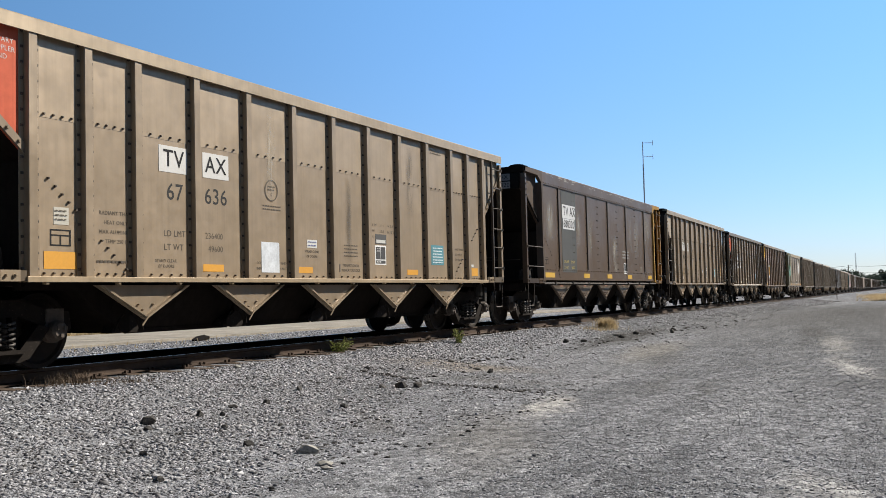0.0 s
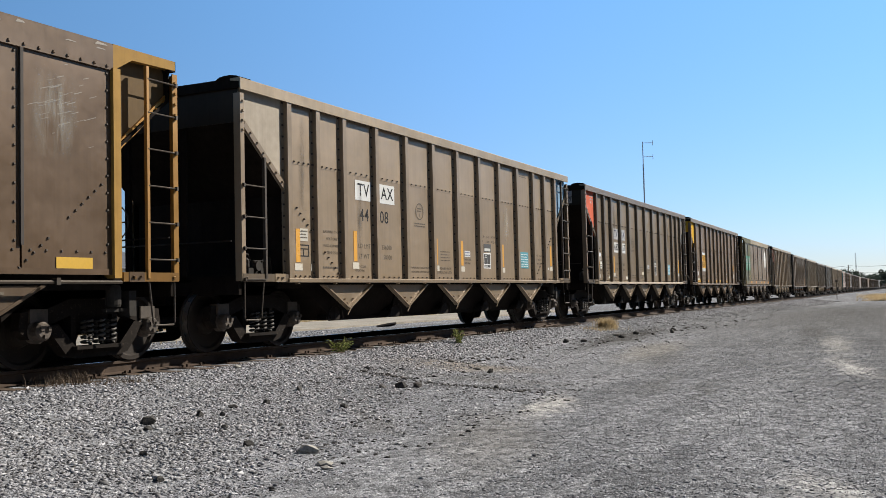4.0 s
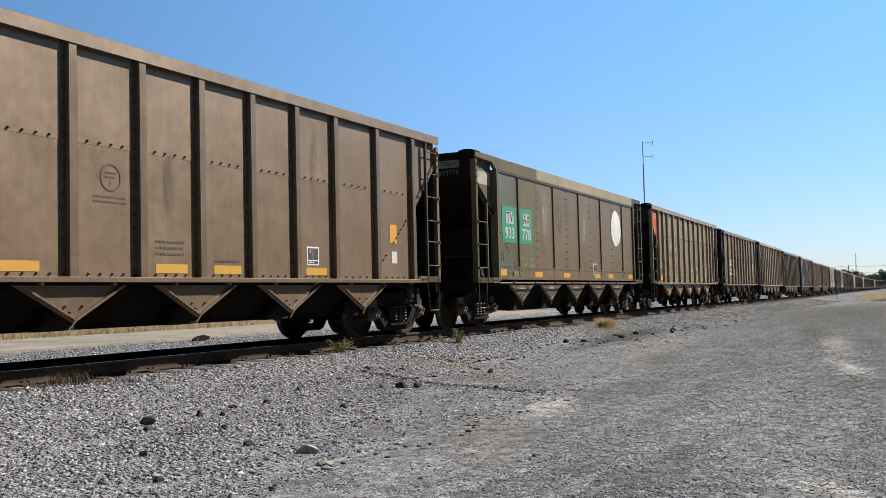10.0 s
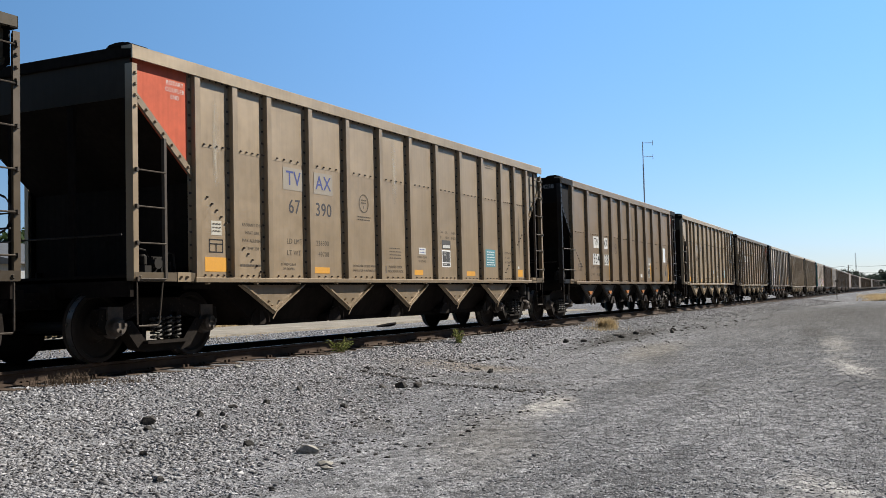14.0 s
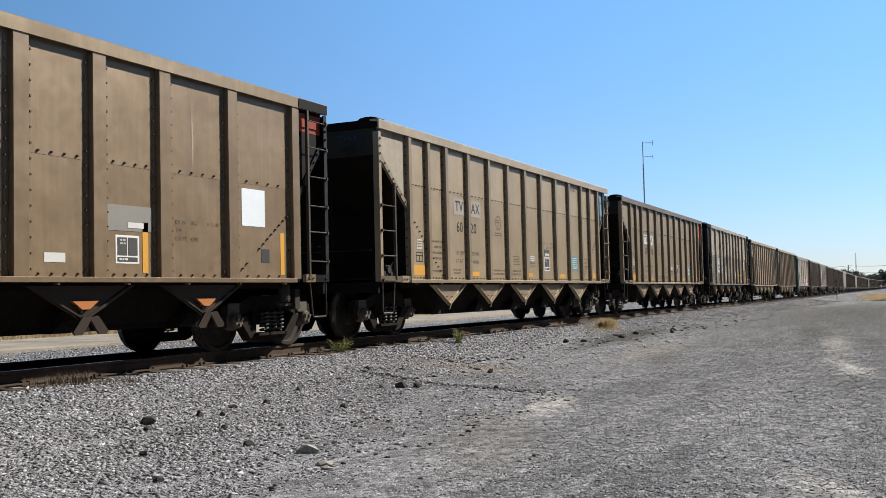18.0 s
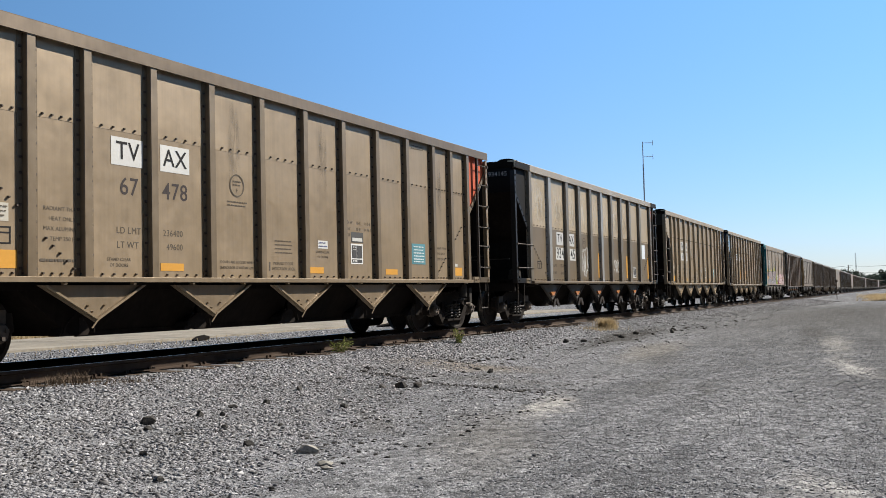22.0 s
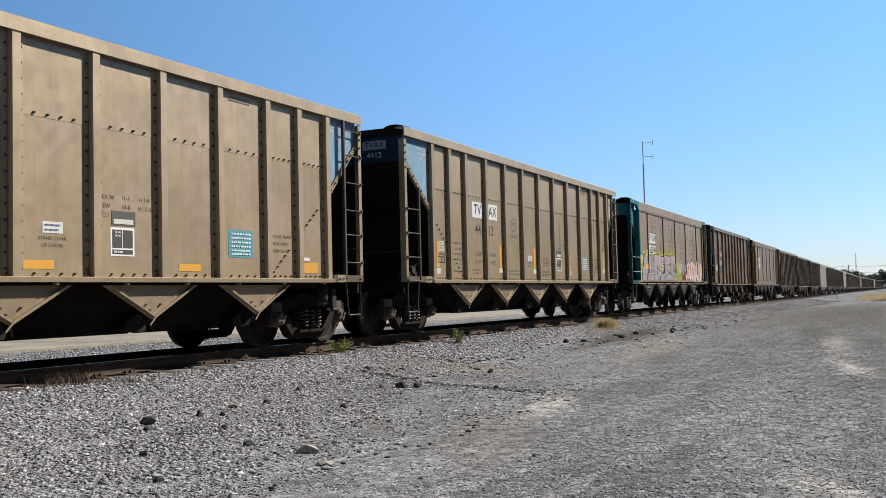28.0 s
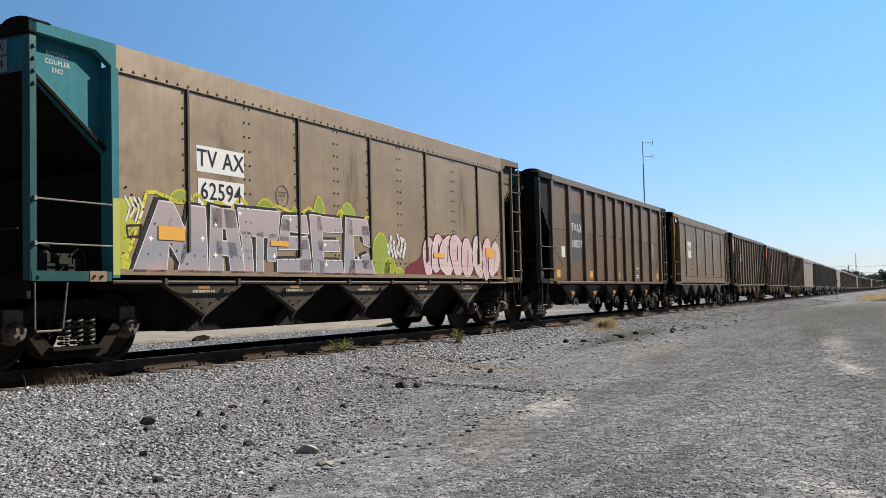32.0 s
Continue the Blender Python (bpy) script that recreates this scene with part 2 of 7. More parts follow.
def ground_material():
    """Crushed stone: stones by Voronoi cells, drifts, stains and a painted shade at larger scales, a dry field beyond
    the road.
    """
    m, N, L, s = nodes_of("crushed_stone_ground")
    c = N.new("ShaderNodeTexCoord").outputs["Object"]
    cells, tones = [], []
    for scale, stops in ((70.0, [(0.0, (0.103, 0.105, 0.113)), (0.35, (0.164, 0.167, 0.179)), (0.8, (0.235, 0.239, 0.256)), (1.0, (0.343, 0.35, 0.372))]), (17.0, [(0.0, (0.6,) * 3), (0.5, (0.96,) * 3), (1.0, (1.42,) * 3)]), (7.5, [(0.0, (0.88,) * 3), (0.5, (1.0,) * 3), (1.0, (1.14,) * 3)])):
        v = N.new("ShaderNodeTexVoronoi")
        v.inputs["Scale"].default_value = scale
        L.new(c, v.inputs["Vector"])
        sep = N.new("ShaderNodeSeparateColor")
        L.new(v.outputs["Color"], sep.inputs[0])
        r = ramp_node(N, stops)
        L.new(sep.outputs[0], r.inputs[0])
        cells.append(v)
        tones.append(r.outputs[0])
    mp = N.new("ShaderNodeMapping")
    mp.inputs["Scale"].default_value = (0.16, 0.6, 1)
    mp.inputs["Rotation"].default_value = (0, 0, radians(-14))
    L.new(c, mp.inputs["Vector"])
    drift = noise_node(N, L, mp.outputs[0], 1.0, 7.0, 0.66)
    r2 = ramp_node(N, [(0.30, (0.69, 0.70, 0.71)), (0.5, (1.06, 1.07, 1.08)), (0.68, (1.30, 1.31, 1.32))])
    L.new(drift.outputs[0], r2.inputs[0])
    fine = noise_node(N, L, c, 2.3, 9.0, 0.75)
    mt = N.new("ShaderNodeMapping")
    mt.inputs["Scale"].default_value = (0.06, 1.5, 1)
    mt.inputs["Rotation"].default_value = (0, 0, radians(-9))
    L.new(c, mt.inputs["Vector"])
    lanes = noise_node(N, L, mt.outputs[0], 1.0, 6.0, 0.62)
    r5 = ramp_node(N, [(0.34, (0.87, 0.87, 0.865)), (0.5, (0.99, 0.99, 0.99)), (0.66, (1.11, 1.105, 1.09))])
    L.new(lanes.outputs[0], r5.inputs[0])
    r3 = ramp_node(N, [(0.36, (0.88,) * 3), (0.6, (1.14,) * 3)])
    L.new(fine.outputs[0], r3.inputs[0])
    col = tones[0]
    for t in (tones[1], tones[2], r2.outputs[0], r3.outputs[0], r5.outputs[0]):
        col = mix_node(N, L, "MULTIPLY", 1.0, col, t)
    # stains and dust with ragged edges, and one painted shade: place, half-lengths, turn in degrees, colour, strength
    rag = N.new("ShaderNodeVectorMath")
    rag.operation = "MULTIPLY_ADD"
    L.new(noise_node(N, L, c, 1.7, 6.0, 0.7).outputs["Color"], rag.inputs[0])
    rag.inputs[1].default_value = (1.1, 1.1, 0)
    L.new(c, rag.inputs[2])
    # the broad dark patch at 52, 2.5 paints the far stones' self-shadowing
    for x, y, a, b, turn, tone, most in (
            (10.9, 4.1, 1.2, 0.30, 12, (0.44, 0.43, 0.415), 0.7), (17.3, 1.25, 2.4, 0.28, 10, (0.56, 0.55, 0.54), 0.8), (7.0, 0.75, 0.8, 0.30, 15, (0.50, 0.495, 0.49), 0.5), (8.4, 3.75, 2.4, 0.6, 22, (0.23, 0.215, 0.194), 0.28), (13.2, 2.75, 1.6, 0.16, 8, (0.10, 0.098, 0.096), 0.5),
            (13.6, 3.5, 1.6, 0.22, 5, (0.10, 0.096, 0.09), 0.4), (25.0, 7.2, 6.5, 0.55, 4, (0.06, 0.057, 0.053), 0.75), (14.6, 7.1, 1.6, 0.7, -75, (0.235, 0.205, 0.17), 0.75),
            (21.0, 5.4, 4.0, 0.6, 6, (0.30, 0.28, 0.25), 0.5), (31.0, 3.2, 5.0, 0.5, 8, (0.08, 0.077, 0.073), 0.55), (52.0, 2.5, 38.0, 8.5, 3, (0.118, 0.117, 0.115), 0.75), (18.5, 4.6, 2.6, 0.5, 8, (0.10, 0.098, 0.095), 0.5), (24.0, 2.0, 4.5, 0.35, 6, (0.42, 0.41, 0.39), 0.45), (9.0, 5.4, 1.6, 0.25, 40, (0.12, 0.11, 0.10), 0.4), (12.35, 6.05, 1.9, 0.13, -80, (0.035, 0.033, 0.031), 0.85), (13.2, 6.3, 1.7, 0.45, -80, (0.12, 0.115, 0.107), 0.5), (175.0, 6.6, 50.0, 3.0, 1, (0.45, 0.315, 0.15), 0.85)):
        q = N.new("ShaderNodeMapping")
        q.vector_type = "TEXTURE"
        q.inputs["Location"].default_value, q.inputs["Rotation"].default_value, q.inputs["Scale"].default_value = (x + 0.55, y + 0.55, 0), (0, 0, radians(turn)), (a, b, 50)
        L.new(rag.outputs[0], q.inputs["Vector"])
        d = N.new("ShaderNodeVectorMath")
        d.operation = "LENGTH"
        L.new(q.outputs[0], d.inputs[0])
        f = N.new("ShaderNodeMapRange")
        f.inputs["From Min"].default_value, f.inputs["From Max"].default_value, f.inputs["To Min"].default_value, f.inputs["To Max"].default_value = 0.35, 1.15, most, 0.0
        L.new(d.outputs["Value"], f.inputs["Value"])
        col = mix_node(N, L, "MIX", f.outputs[0], col, mix_node(N, L, "MULTIPLY", 1.0, tone, tones[1]))
    # dry field beyond the concrete road
    xyz = N.new("ShaderNodeSeparateXYZ")
    L.new(c, xyz.inputs[0])
    edge = N.new("ShaderNodeMath")
    edge.operation = "MULTIPLY_ADD"
    L.new(fine.outputs[0], edge.inputs[0])
    edge.inputs[1].default_value = 3.0
    L.new(xyz.outputs["Y"], edge.inputs[2])
    field = N.new("ShaderNodeMapRange")
    field.inputs["From Min"].default_value, field.inputs["From Max"].default_value = 25.6, 27.2
    L.new(edge.outputs[0], field.inputs["Value"])
    ends = N.new("ShaderNodeMapRange")      # farther along, bare gravel again
    ends.inputs["From Min"].default_value, ends.inputs["From Max"].default_value = 62.0, 44.0
    L.new(xyz.outputs["X"], ends.inputs["Value"])
    grown = N.new("ShaderNodeMath")
    grown.operation = "MULTIPLY"
    L.new(field.outputs[0], grown.inputs[0])
    L.new(ends.outputs[0], grown.inputs[1])
    grass = ramp_node(N, [(0.3, (0.18, 0.135, 0.065)), (0.5, (0.30, 0.23, 0.12)), (0.7, (0.24, 0.20, 0.09))])
    L.new(fine.outputs[0], grass.inputs[0])
    L.new(mix_node(N, L, "MIX", grown.outputs[0], col, grass.outputs[0]), s.inputs["Base Color"])
    s.inputs["Roughness"].default_value = 0.95
    s.inputs["Specular IOR Level"].default_value = 0.0
    high = N.new("ShaderNodeMath")
    high.operation = "ADD"
    L.new(cells[0].outputs["Distance"], high.inputs[0])
    L.new(cells[1].outputs["Distance"], high.inputs[1])
    bump_node(N, L, high.outputs[0], 1.0, -0.007, s)
    return m


GROUND = ground_material()


# ---- mesh helpers ----
def mesh_of(name, verts, faces, material, smooth=False):
    me = bpy.data.meshes.new(name)
    me.from_pydata([tuple(v) for v in verts], [], faces)
    me.materials.append(material)
    if smooth:
        me.polygons.foreach_set("use_smooth", [True] * len(me.polygons))
    me.update()
    return me


class Shape:
    """Collects boxes, prisms, tubes and bolts into one mesh."""

    def __init__(self):
        self.v, self.f = [], []

    def add(self, verts, faces):
        n = len(self.v)
        self.v += [tuple(p) for p in verts]
        self.f += [tuple(i + n for i in q) for q in faces]
        return self

    def box(self, x0, x1, y0, y1, z0, z1):
        v = [(x, y, z) for z in (z0, z1) for y in (y0, y1) for x in (x0, x1)]
        return self.add(v, [(0, 2, 3, 1), (4, 5, 7, 6), (0, 1, 5, 4), (2, 6, 7, 3), (0, 4, 6, 2), (1, 3, 7, 5)])

    def prism(self, outline, axis, a, b):
        """An outline in the two other axes, from a to b along axis (0, 1 or 2)."""
        n = len(outline)

        def put(p, w):
            q = list(p)
            q.insert(axis, w)
            return q
        v = [put(p, a) for p in outline] + [put(p, b) for p in outline]
        f = [tuple(range(n))[::-1], tuple(range(n, 2 * n))] + [(i, (i + 1) % n, (i + 1) % n + n, i + n) for i in range(n)]
        return self.add(v, f)

    def tube(self, points, r, sides=6):
        rings = []
        pts = [Vector(p) for p in points]
        for i, p in enumerate(pts):
            d = (pts[min(i + 1, len(pts) - 1)] - pts[max(i - 1, 0)]).normalized()
            u = d.orthogonal().normalized()
            w = d.cross(u)
            rings.append([p + r * (math.cos(a) * u + math.sin(a) * w) for a in [math.tau * k / sides for k in range(sides)]])
        v = [q for ring in rings for q in ring]
        f = [(i * sides + k, i * sides + (k + 1) % sides, (i + 1) * sides + (k + 1) % sides, (i + 1) * sides + k) for i in range(len(pts) - 1) for k in range(sides)]
        f += [tuple(range(sides))[::-1], tuple(range((len(pts) - 1) * sides, len(pts) * sides))]
        return self.add(v, f)

    def lathe(self, profile, centre, axis=1, sides=28):
        """A profile of (radius, distance along the axis) turned round it."""
        v, f, n = [], [], len(profile)
        for k in range(sides):
            a = math.tau * k / sides
            for r, d in profile:
                p = [r * math.cos(a), r * math.sin(a)]
                p.insert(axis, d)
                v.append([p[i] + centre[i] for i in range(3)])
        for k in range(sides):
            j = (k + 1) % sides
            f += [(k * n + i, k * n + i + 1, j * n + i + 1, j * n + i) for i in range(n - 1)]
        f += [tuple(k * n for k in range(sides)), tuple(k * n + n - 1 for k in range(sides))[::-1]]
        return self.add(v, f)

    def bolt(self, x, y, z, r=0.016, out=0.022):
        """A bolt head on a face that looks to -y."""
        v = [(x - r, y, z - r), (x + r, y, z - r), (x + r, y, z + r), (x - r, y, z + r), (x - r * .7, y - out, z - r * .7), (x + r * .7, y - out, z - r * .7), (x + r * .7, y - out, z + r * .7), (x - r * .7, y - out, z + r * .7)]
        return self.add(v, [(4, 5, 6, 7), (0, 1, 5, 4), (1, 2, 6, 5), (2, 3, 7, 6), (3, 0, 4, 7)])

    def mesh(self, name, material, smooth=False, plain=None):
        """One mesh; faces past the first plain ones (bolt heads) take the bolts' steel."""
        me = mesh_of(name, self.v, self.f, material, smooth)
        if plain is not None:
            me.materials.append(BOLT)
            me.polygons.foreach_set("material_index", [0 if i < plain else 1 for i in range(len(self.f))])
        bm = bmesh.new()
        bm.from_mesh(me)
        bmesh.ops.recalc_face_normals(bm, faces=bm.faces)
        bm.to_mesh(me)
        bm.free()
        return me


def part(name, me, parent, m=None, label="", colour=None):
    """Links a mesh as one part under a thing or a part."""
    ob = new(name, me)
    ob.parent = parent
    if m is not None:
        ob.matrix_basis = m
    if label:
        tagged(ob, label)
    if colour is not None:
        ob.color = (*colour, 1)
    return ob


def thing(name, label, category, m=None, group="", kind="", me=None):
    ob = tagged(new(name, me), label, category, group, kind)
    if m is not None:
        ob.matrix_basis = m
    return ob


# ---- ground ----
def yard_height(y):
    """Height of the ground across the track, y metres from the camera's line (before the bend)."""
    return float(np.interp(y, [-30, 3.5, 5.0, 6.6, 8.0, 9.0, 12.2, 13.4, 15.0, 18.0, 40.0], [-0.62, -0.56, -0.54, -0.46, -0.30, -0.19, -0.19, -0.30, -0.34, -0.30, -0.30]))


def ground_at(x, y):
    h = yard_height(y - bend(x)) + grade(x)
    near = max(0.0, 1 - (abs(x) + abs(y)) / 120)
    return h + near * 0.03 * noise.noise(Vector((x * 0.35, y * 0.5, 3.0))) + near * 0.014 * noise.noise(Vector((x * 1.4, y * 1.6, 9.0)))


def build_ground():
    xs = np.concatenate([[-3000, -1200, -400, -150, -60, -30, -15], np.arange(-8, 4, 1.0), np.arange(4, 30, 0.22), np.arange(30, 80, 1.0), np.arange(80, 440, 10), [500, 700, 1000, 1600, 3000]])
    ys = np.concatenate([[-3000, -1000, -300, -100, -40, -20, -10], np.arange(-6, 14, 0.22), np.arange(14, 40, 1.0), [45, 60, 80, 120, 200, 400, 1000, 3000]])
    verts = [(x, y, ground_at(x, y) if abs(y) < 150 else grade(x) - 0.3) for x in xs for y in ys]
    n = len(ys)
    faces = [(i * n + j, (i + 1) * n + j, (i + 1) * n + j + 1, i * n + j + 1) for i in range(len(xs) - 1) for j in range(n - 1)]
    thing("ground", "grey crushed-stone yard with ballast shoulder and worn wheel tracks", "ground", kind="structure", me=mesh_of("ground", verts, faces, GROUND, True))


def rock_forms(count, rng, detail):
    """A few angular stones of unit size, as arrays."""
    forms = []
    for _ in range(count):
        bm = bmesh.new()
        points = rng.uniform(-1, 1, (8, 3))
        if detail:
            points = rng.normal(size=(26, 3))
            points /= np.linalg.norm(points, axis=1)[:, None] * rng.uniform(1.0, 1.45, (26, 1))
        for p in points * rng.uniform(0.55, 1.0, 3):
            bm.verts.new(p)
        bmesh.ops.convex_hull(bm, input=list(bm.verts))
        bmesh.ops.delete(bm, geom=[p for p in bm.verts if not p.link_faces], context="VERTS")
        bm.verts.index_update()
        bm.verts.ensure_lookup_table()
        v = np.array([tuple(p.co) for p in bm.verts])
        v = v / np.abs(v).max() * 1.15
        f = np.array([[p.index for p in q.verts] for q in bm.faces])
        bm.free()
        forms.append((v, f))
    return forms


def scatter(name, label, places, sizes, material, rng, detail=True, category="stones", flat=0.62):
    """Many stones in one mesh; places are (x, y, z) on the ground."""
    forms = rock_forms(7, rng, detail)
    V, F, base = [], [], 0
    pick = rng.integers(0, len(forms), len(places))
    for k, (v, f) in enumerate(forms):
        idx = np.nonzero(pick == k)[0]
        if not len(idx):
            continue
        q = rng.normal(size=(len(idx), 4))
        q /= np.linalg.norm(q, axis=1)[:, None]
        w, x, y, z = q.T
        R = np.stack([1 - 2 * (y * y + z * z), 2 * (x * y - z * w), 2 * (x * z + y * w), 2 * (x * y + z * w), 1 - 2 * (x * x + z * z), 2 * (y * z - x * w), 2 * (x * z - y * w), 2 * (y * z + x * w), 1 - 2 * (x * x + y * y)], 1).reshape(-1, 3, 3)
        P = np.einsum("nij,vj->nvi", R, v) * (sizes[idx][:, None, None] * np.array([1.12, 1.12, flat])) + places[idx][:, None, :]
        V.append(P.reshape(-1, 3))
        F.append((f[None] + (np.arange(len(idx)) * len(v))[:, None, None] + base).reshape(-1, 3))
        base += len(idx) * len(v)
    V, F = np.concatenate(V), np.concatenate(F)
    me = bpy.data.meshes.new(name)
    me.vertices.add(len(V))
    me.vertices.foreach_set("co", V.astype(np.float32).ravel())
    me.loops.add(F.size)
    me.loops.foreach_set("vertex_index", F.astype(np.int32).ravel())
    me.polygons.add(len(F))
    me.polygons.foreach_set("loop_start", np.arange(0, F.size, 3, dtype=np.int32))
    me.materials.append(material)
    me.update(calc_edges=True)
    return thing(name, label, category, kind="stuff", me=me)


def spots(rng, count, x0, x1, y0, y1, follow=False, lift=0.0, power=1.0):
    """Random places on the ground; follow: y is measured from the bending track."""
    x = x0 + (x1 - x0) * rng.random(count) ** power
    y = y0 + (y1 - y0) * rng.random(count)
    out = np.empty((count, 3))
    for i in range(count):
        yy = y[i] + (bend(x[i]) if follow else 0.0)
        out[i] = x[i], yy, ground_at(x[i], yy) + lift
    return out


def build_stones():
    rng = np.random.default_rng(4)
    a = spots(rng, 72000, 4.0, 15.0, 4.2, 9.35, True)
    keep = rng.random(len(a)) < np.clip((a[:, 1] - np.interp(a[:, 0], [6, 9, 13, 17], [4.0, 4.9, 6.3, 7.0])) / 1.6, 0.07, 1)
    a = a[keep]
    size = (0.0075 + 0.024 * rng.random(len(a)) ** 2.0) * (1 + 0.4 * (rng.random(len(a)) > 0.96))
    a[:, 2] -= 0.10 * size
    scatter("ballast_stones", "grey angular ballast stones along the track", a, size, STONE, rng, False, flat=0.6)
    b = spots(rng, 40000, 15.0, 110.0, 5.6, 9.4, True, power=1.9)
    b = b[rng.random(len(b)) < np.clip((b[:, 1] - np.interp(b[:, 0], [15, 22, 40, 70], [6.9, 6.9, 7.0, 7.4])) / 1.2, 0.06, 1)]
    scatter("ballast_stones", "grey angular ballast stones along the track", b, rng.uniform(0.012, 0.030, len(b)), STONE, rng, False)
    c = spots(rng, 9000, 6.0, 40.0, 9.95, 11.05, True, 0.0, 1.5)
    scatter("ballast_stones", "grey ballast stones between the rails", c, rng.uniform(0.014, 0.034, len(c)), STONE, rng, False)
    d = spots(rng, 9000, 8.0, 55.0, 11.5, 16.5, True, 0.0, 1.4)
    scatter("ballast_stones", "grey ballast stones beyond the track", d, rng.uniform(0.015, 0.036, len(d)), STONE, rng, False)
    f = spots(rng, 12000, 9.0, 28.0, 11.6, 18.4, True, 0.0, 1.2)
    scatter("ballast_stones", "grey and tan stones between track and road", f, rng.uniform(0.012, 0.034, len(f)), STONE, rng, False)
    # the packed yard: crushed stone of one to three centimetres, thinner where wheels have ground it down
    e = spots(rng, 175000, 4.4, 24.0, -0.9, 7.4, False, 0.0, 1.75)
    e = e[(e[:, 1] < 0.2 + 1.2 * e[:, 0]) & (e[:, 1] > -0.03 * e[:, 0] - 0.2)]
    worn = np.array([noise.noise(Vector((0.35 * p[0] + 0.2 * p[1], 1.1 * p[1] - 0.25 * p[0], 5.0))) for p in e])
    e = e[rng.random(len(e)) < np.clip(0.78 + 0.55 * worn, 0.3, 1.0) * np.clip((24.5 - e[:, 0]) / 9, 0, 1) * np.clip(np.abs(e[:, 1] - 3.7 - 0.14 * (e[:, 0] - 7)) / 0.9, 0.3, 1)]
    size = 0.0045 + 0.0105 * rng.random(len(e)) ** 1.9
    scatter("yard_grit", "fine grey crushed stone of the yard", e, size, GRIT, rng, False, flat=0.45)
    h = spots(rng, 2600, 5.0, 34.0, -0.9, 7.0, False, 0.0, 1.5)
    scatter("yard_stones", "larger grey stones strewn over the yard", h, 0.009 + 0.016 * rng.random(len(h)) ** 2.5, GRIT, rng, False, flat=0.55)
    y = spots(rng, 14000, 18.0, 75.0, -1.0, 6.6, False, 0.0, 1.7)
    scatter("yard_grit", "coarser crushed stone of the yard", y, 0.004 + 0.011 * rng.random(len(y)) ** 2, GRIT, rng, False, flat=0.45)
    k = spots(rng, 420, 11.0, 42.0, 6.0, 8.4, False, 0.0, 1.3)
    k[:, 1] = 7.3 - 0.012 * k[:, 0] + 0.35 * rng.normal(size=len(k))
    k[:, 2] = [ground_at(x, y) for x, y, _ in k]
    scatter("dark_rubble", "dark broken rubble along the edge of the ballast", k, 0.010 + 0.045 * rng.random(len(k)) ** 4, COAL, rng, category="rubble")
    w = rng.random(260)
    m = np.stack([12.6 - 0.5 * w + 0.07 * rng.normal(size=260), 7.7 - 3.1 * w, w], 1)
    m[:, 2] = [ground_at(x, y) for x, y, _ in m]
    scatter("dark_rubble", "thin line of dark broken stone across the yard", m, 0.008 + 0.022 * rng.random(260) ** 2, COAL, rng, category="rubble")
    g = spots(rng, 2800, 5.0, 14.0, 4.0, 8.9)
    lump = np.array([noise.noise(Vector((0.9 * p[0], 0.9 * p[1], 1.0))) for p in g])
    g = g[lump > -0.05]
    scatter("coal_crumbs", "small dark lumps of coal on the ballast", g, 0.006 + 0.020 * rng.random(len(g)) ** 3, COAL, rng)


def build_rocks():
    rng = np.random.default_rng(8)
    for x, y, r in ((7.35, 6.93, 0.085), (7.15, 6.75, 0.05), (8.0, 6.85, 0.07), (8.25, 6.75, 0.04), (8.68, 6.96, 0.06), (9.2, 6.9, 0.05), (11.6, 6.46, 0.10), (11.75, 6.3, 0.07), (11.4, 6.62, 0.06), (6.98, 5.43, 0.05), (5.53, 5.1, 0.05), (6.2, 5.9, 0.045), (7.6, 6.2, 0.05), (8.1, 5.9, 0.04), (10.3, 7.2, 0.06), (9.6, 6.1, 0.05), (21.1, 7.48, 0.14), (21.9, 7.3, 0.10), (24.3, 7.1, 0.12), (28.2, 6.75, 0.15), (29.4, 7.0, 0.11), (26.0, 7.2, 0.10), (12.4, 5.4, 0.05), (14.2, 6.3, 0.06)):
        v, f = rock_forms(1, rng, True)[0]
        me = mesh_of("rock", v * np.array([1.25, 1.1, 0.9]) * 0.8 * min(r, 0.085), [tuple(q) for q in f], COAL)
        thing("rock", "dark grey broken rock lying on the gravel", "rock", pose(x, y, ground_at(x, y) + r * 0.25, 0, 0, rng.uniform(0, 360)), "dark rocks on the ballast", me=me)
    for x, y, r in ((6.97, 4.78, 0.09), (6.5, 4.32, 0.06), (11.2, 8.9, 0.07), (24.6, 7.3, 0.13), (6.35, 4.2, 0.04)):
        v, f = rock_forms(1, rng, True)[0]
        me = mesh_of("stone", v * np.array([1.4, 0.8, 0.5]) * r, [tuple(q) for q in f], PALE)
        thing("stone", "pale flat limestone chunk on the gravel", "stone", pose(x, y, ground_at(x, y) + r * 0.2, 0, 0, rng.uniform(0, 360)), "pale stones on the gravel", me=me)


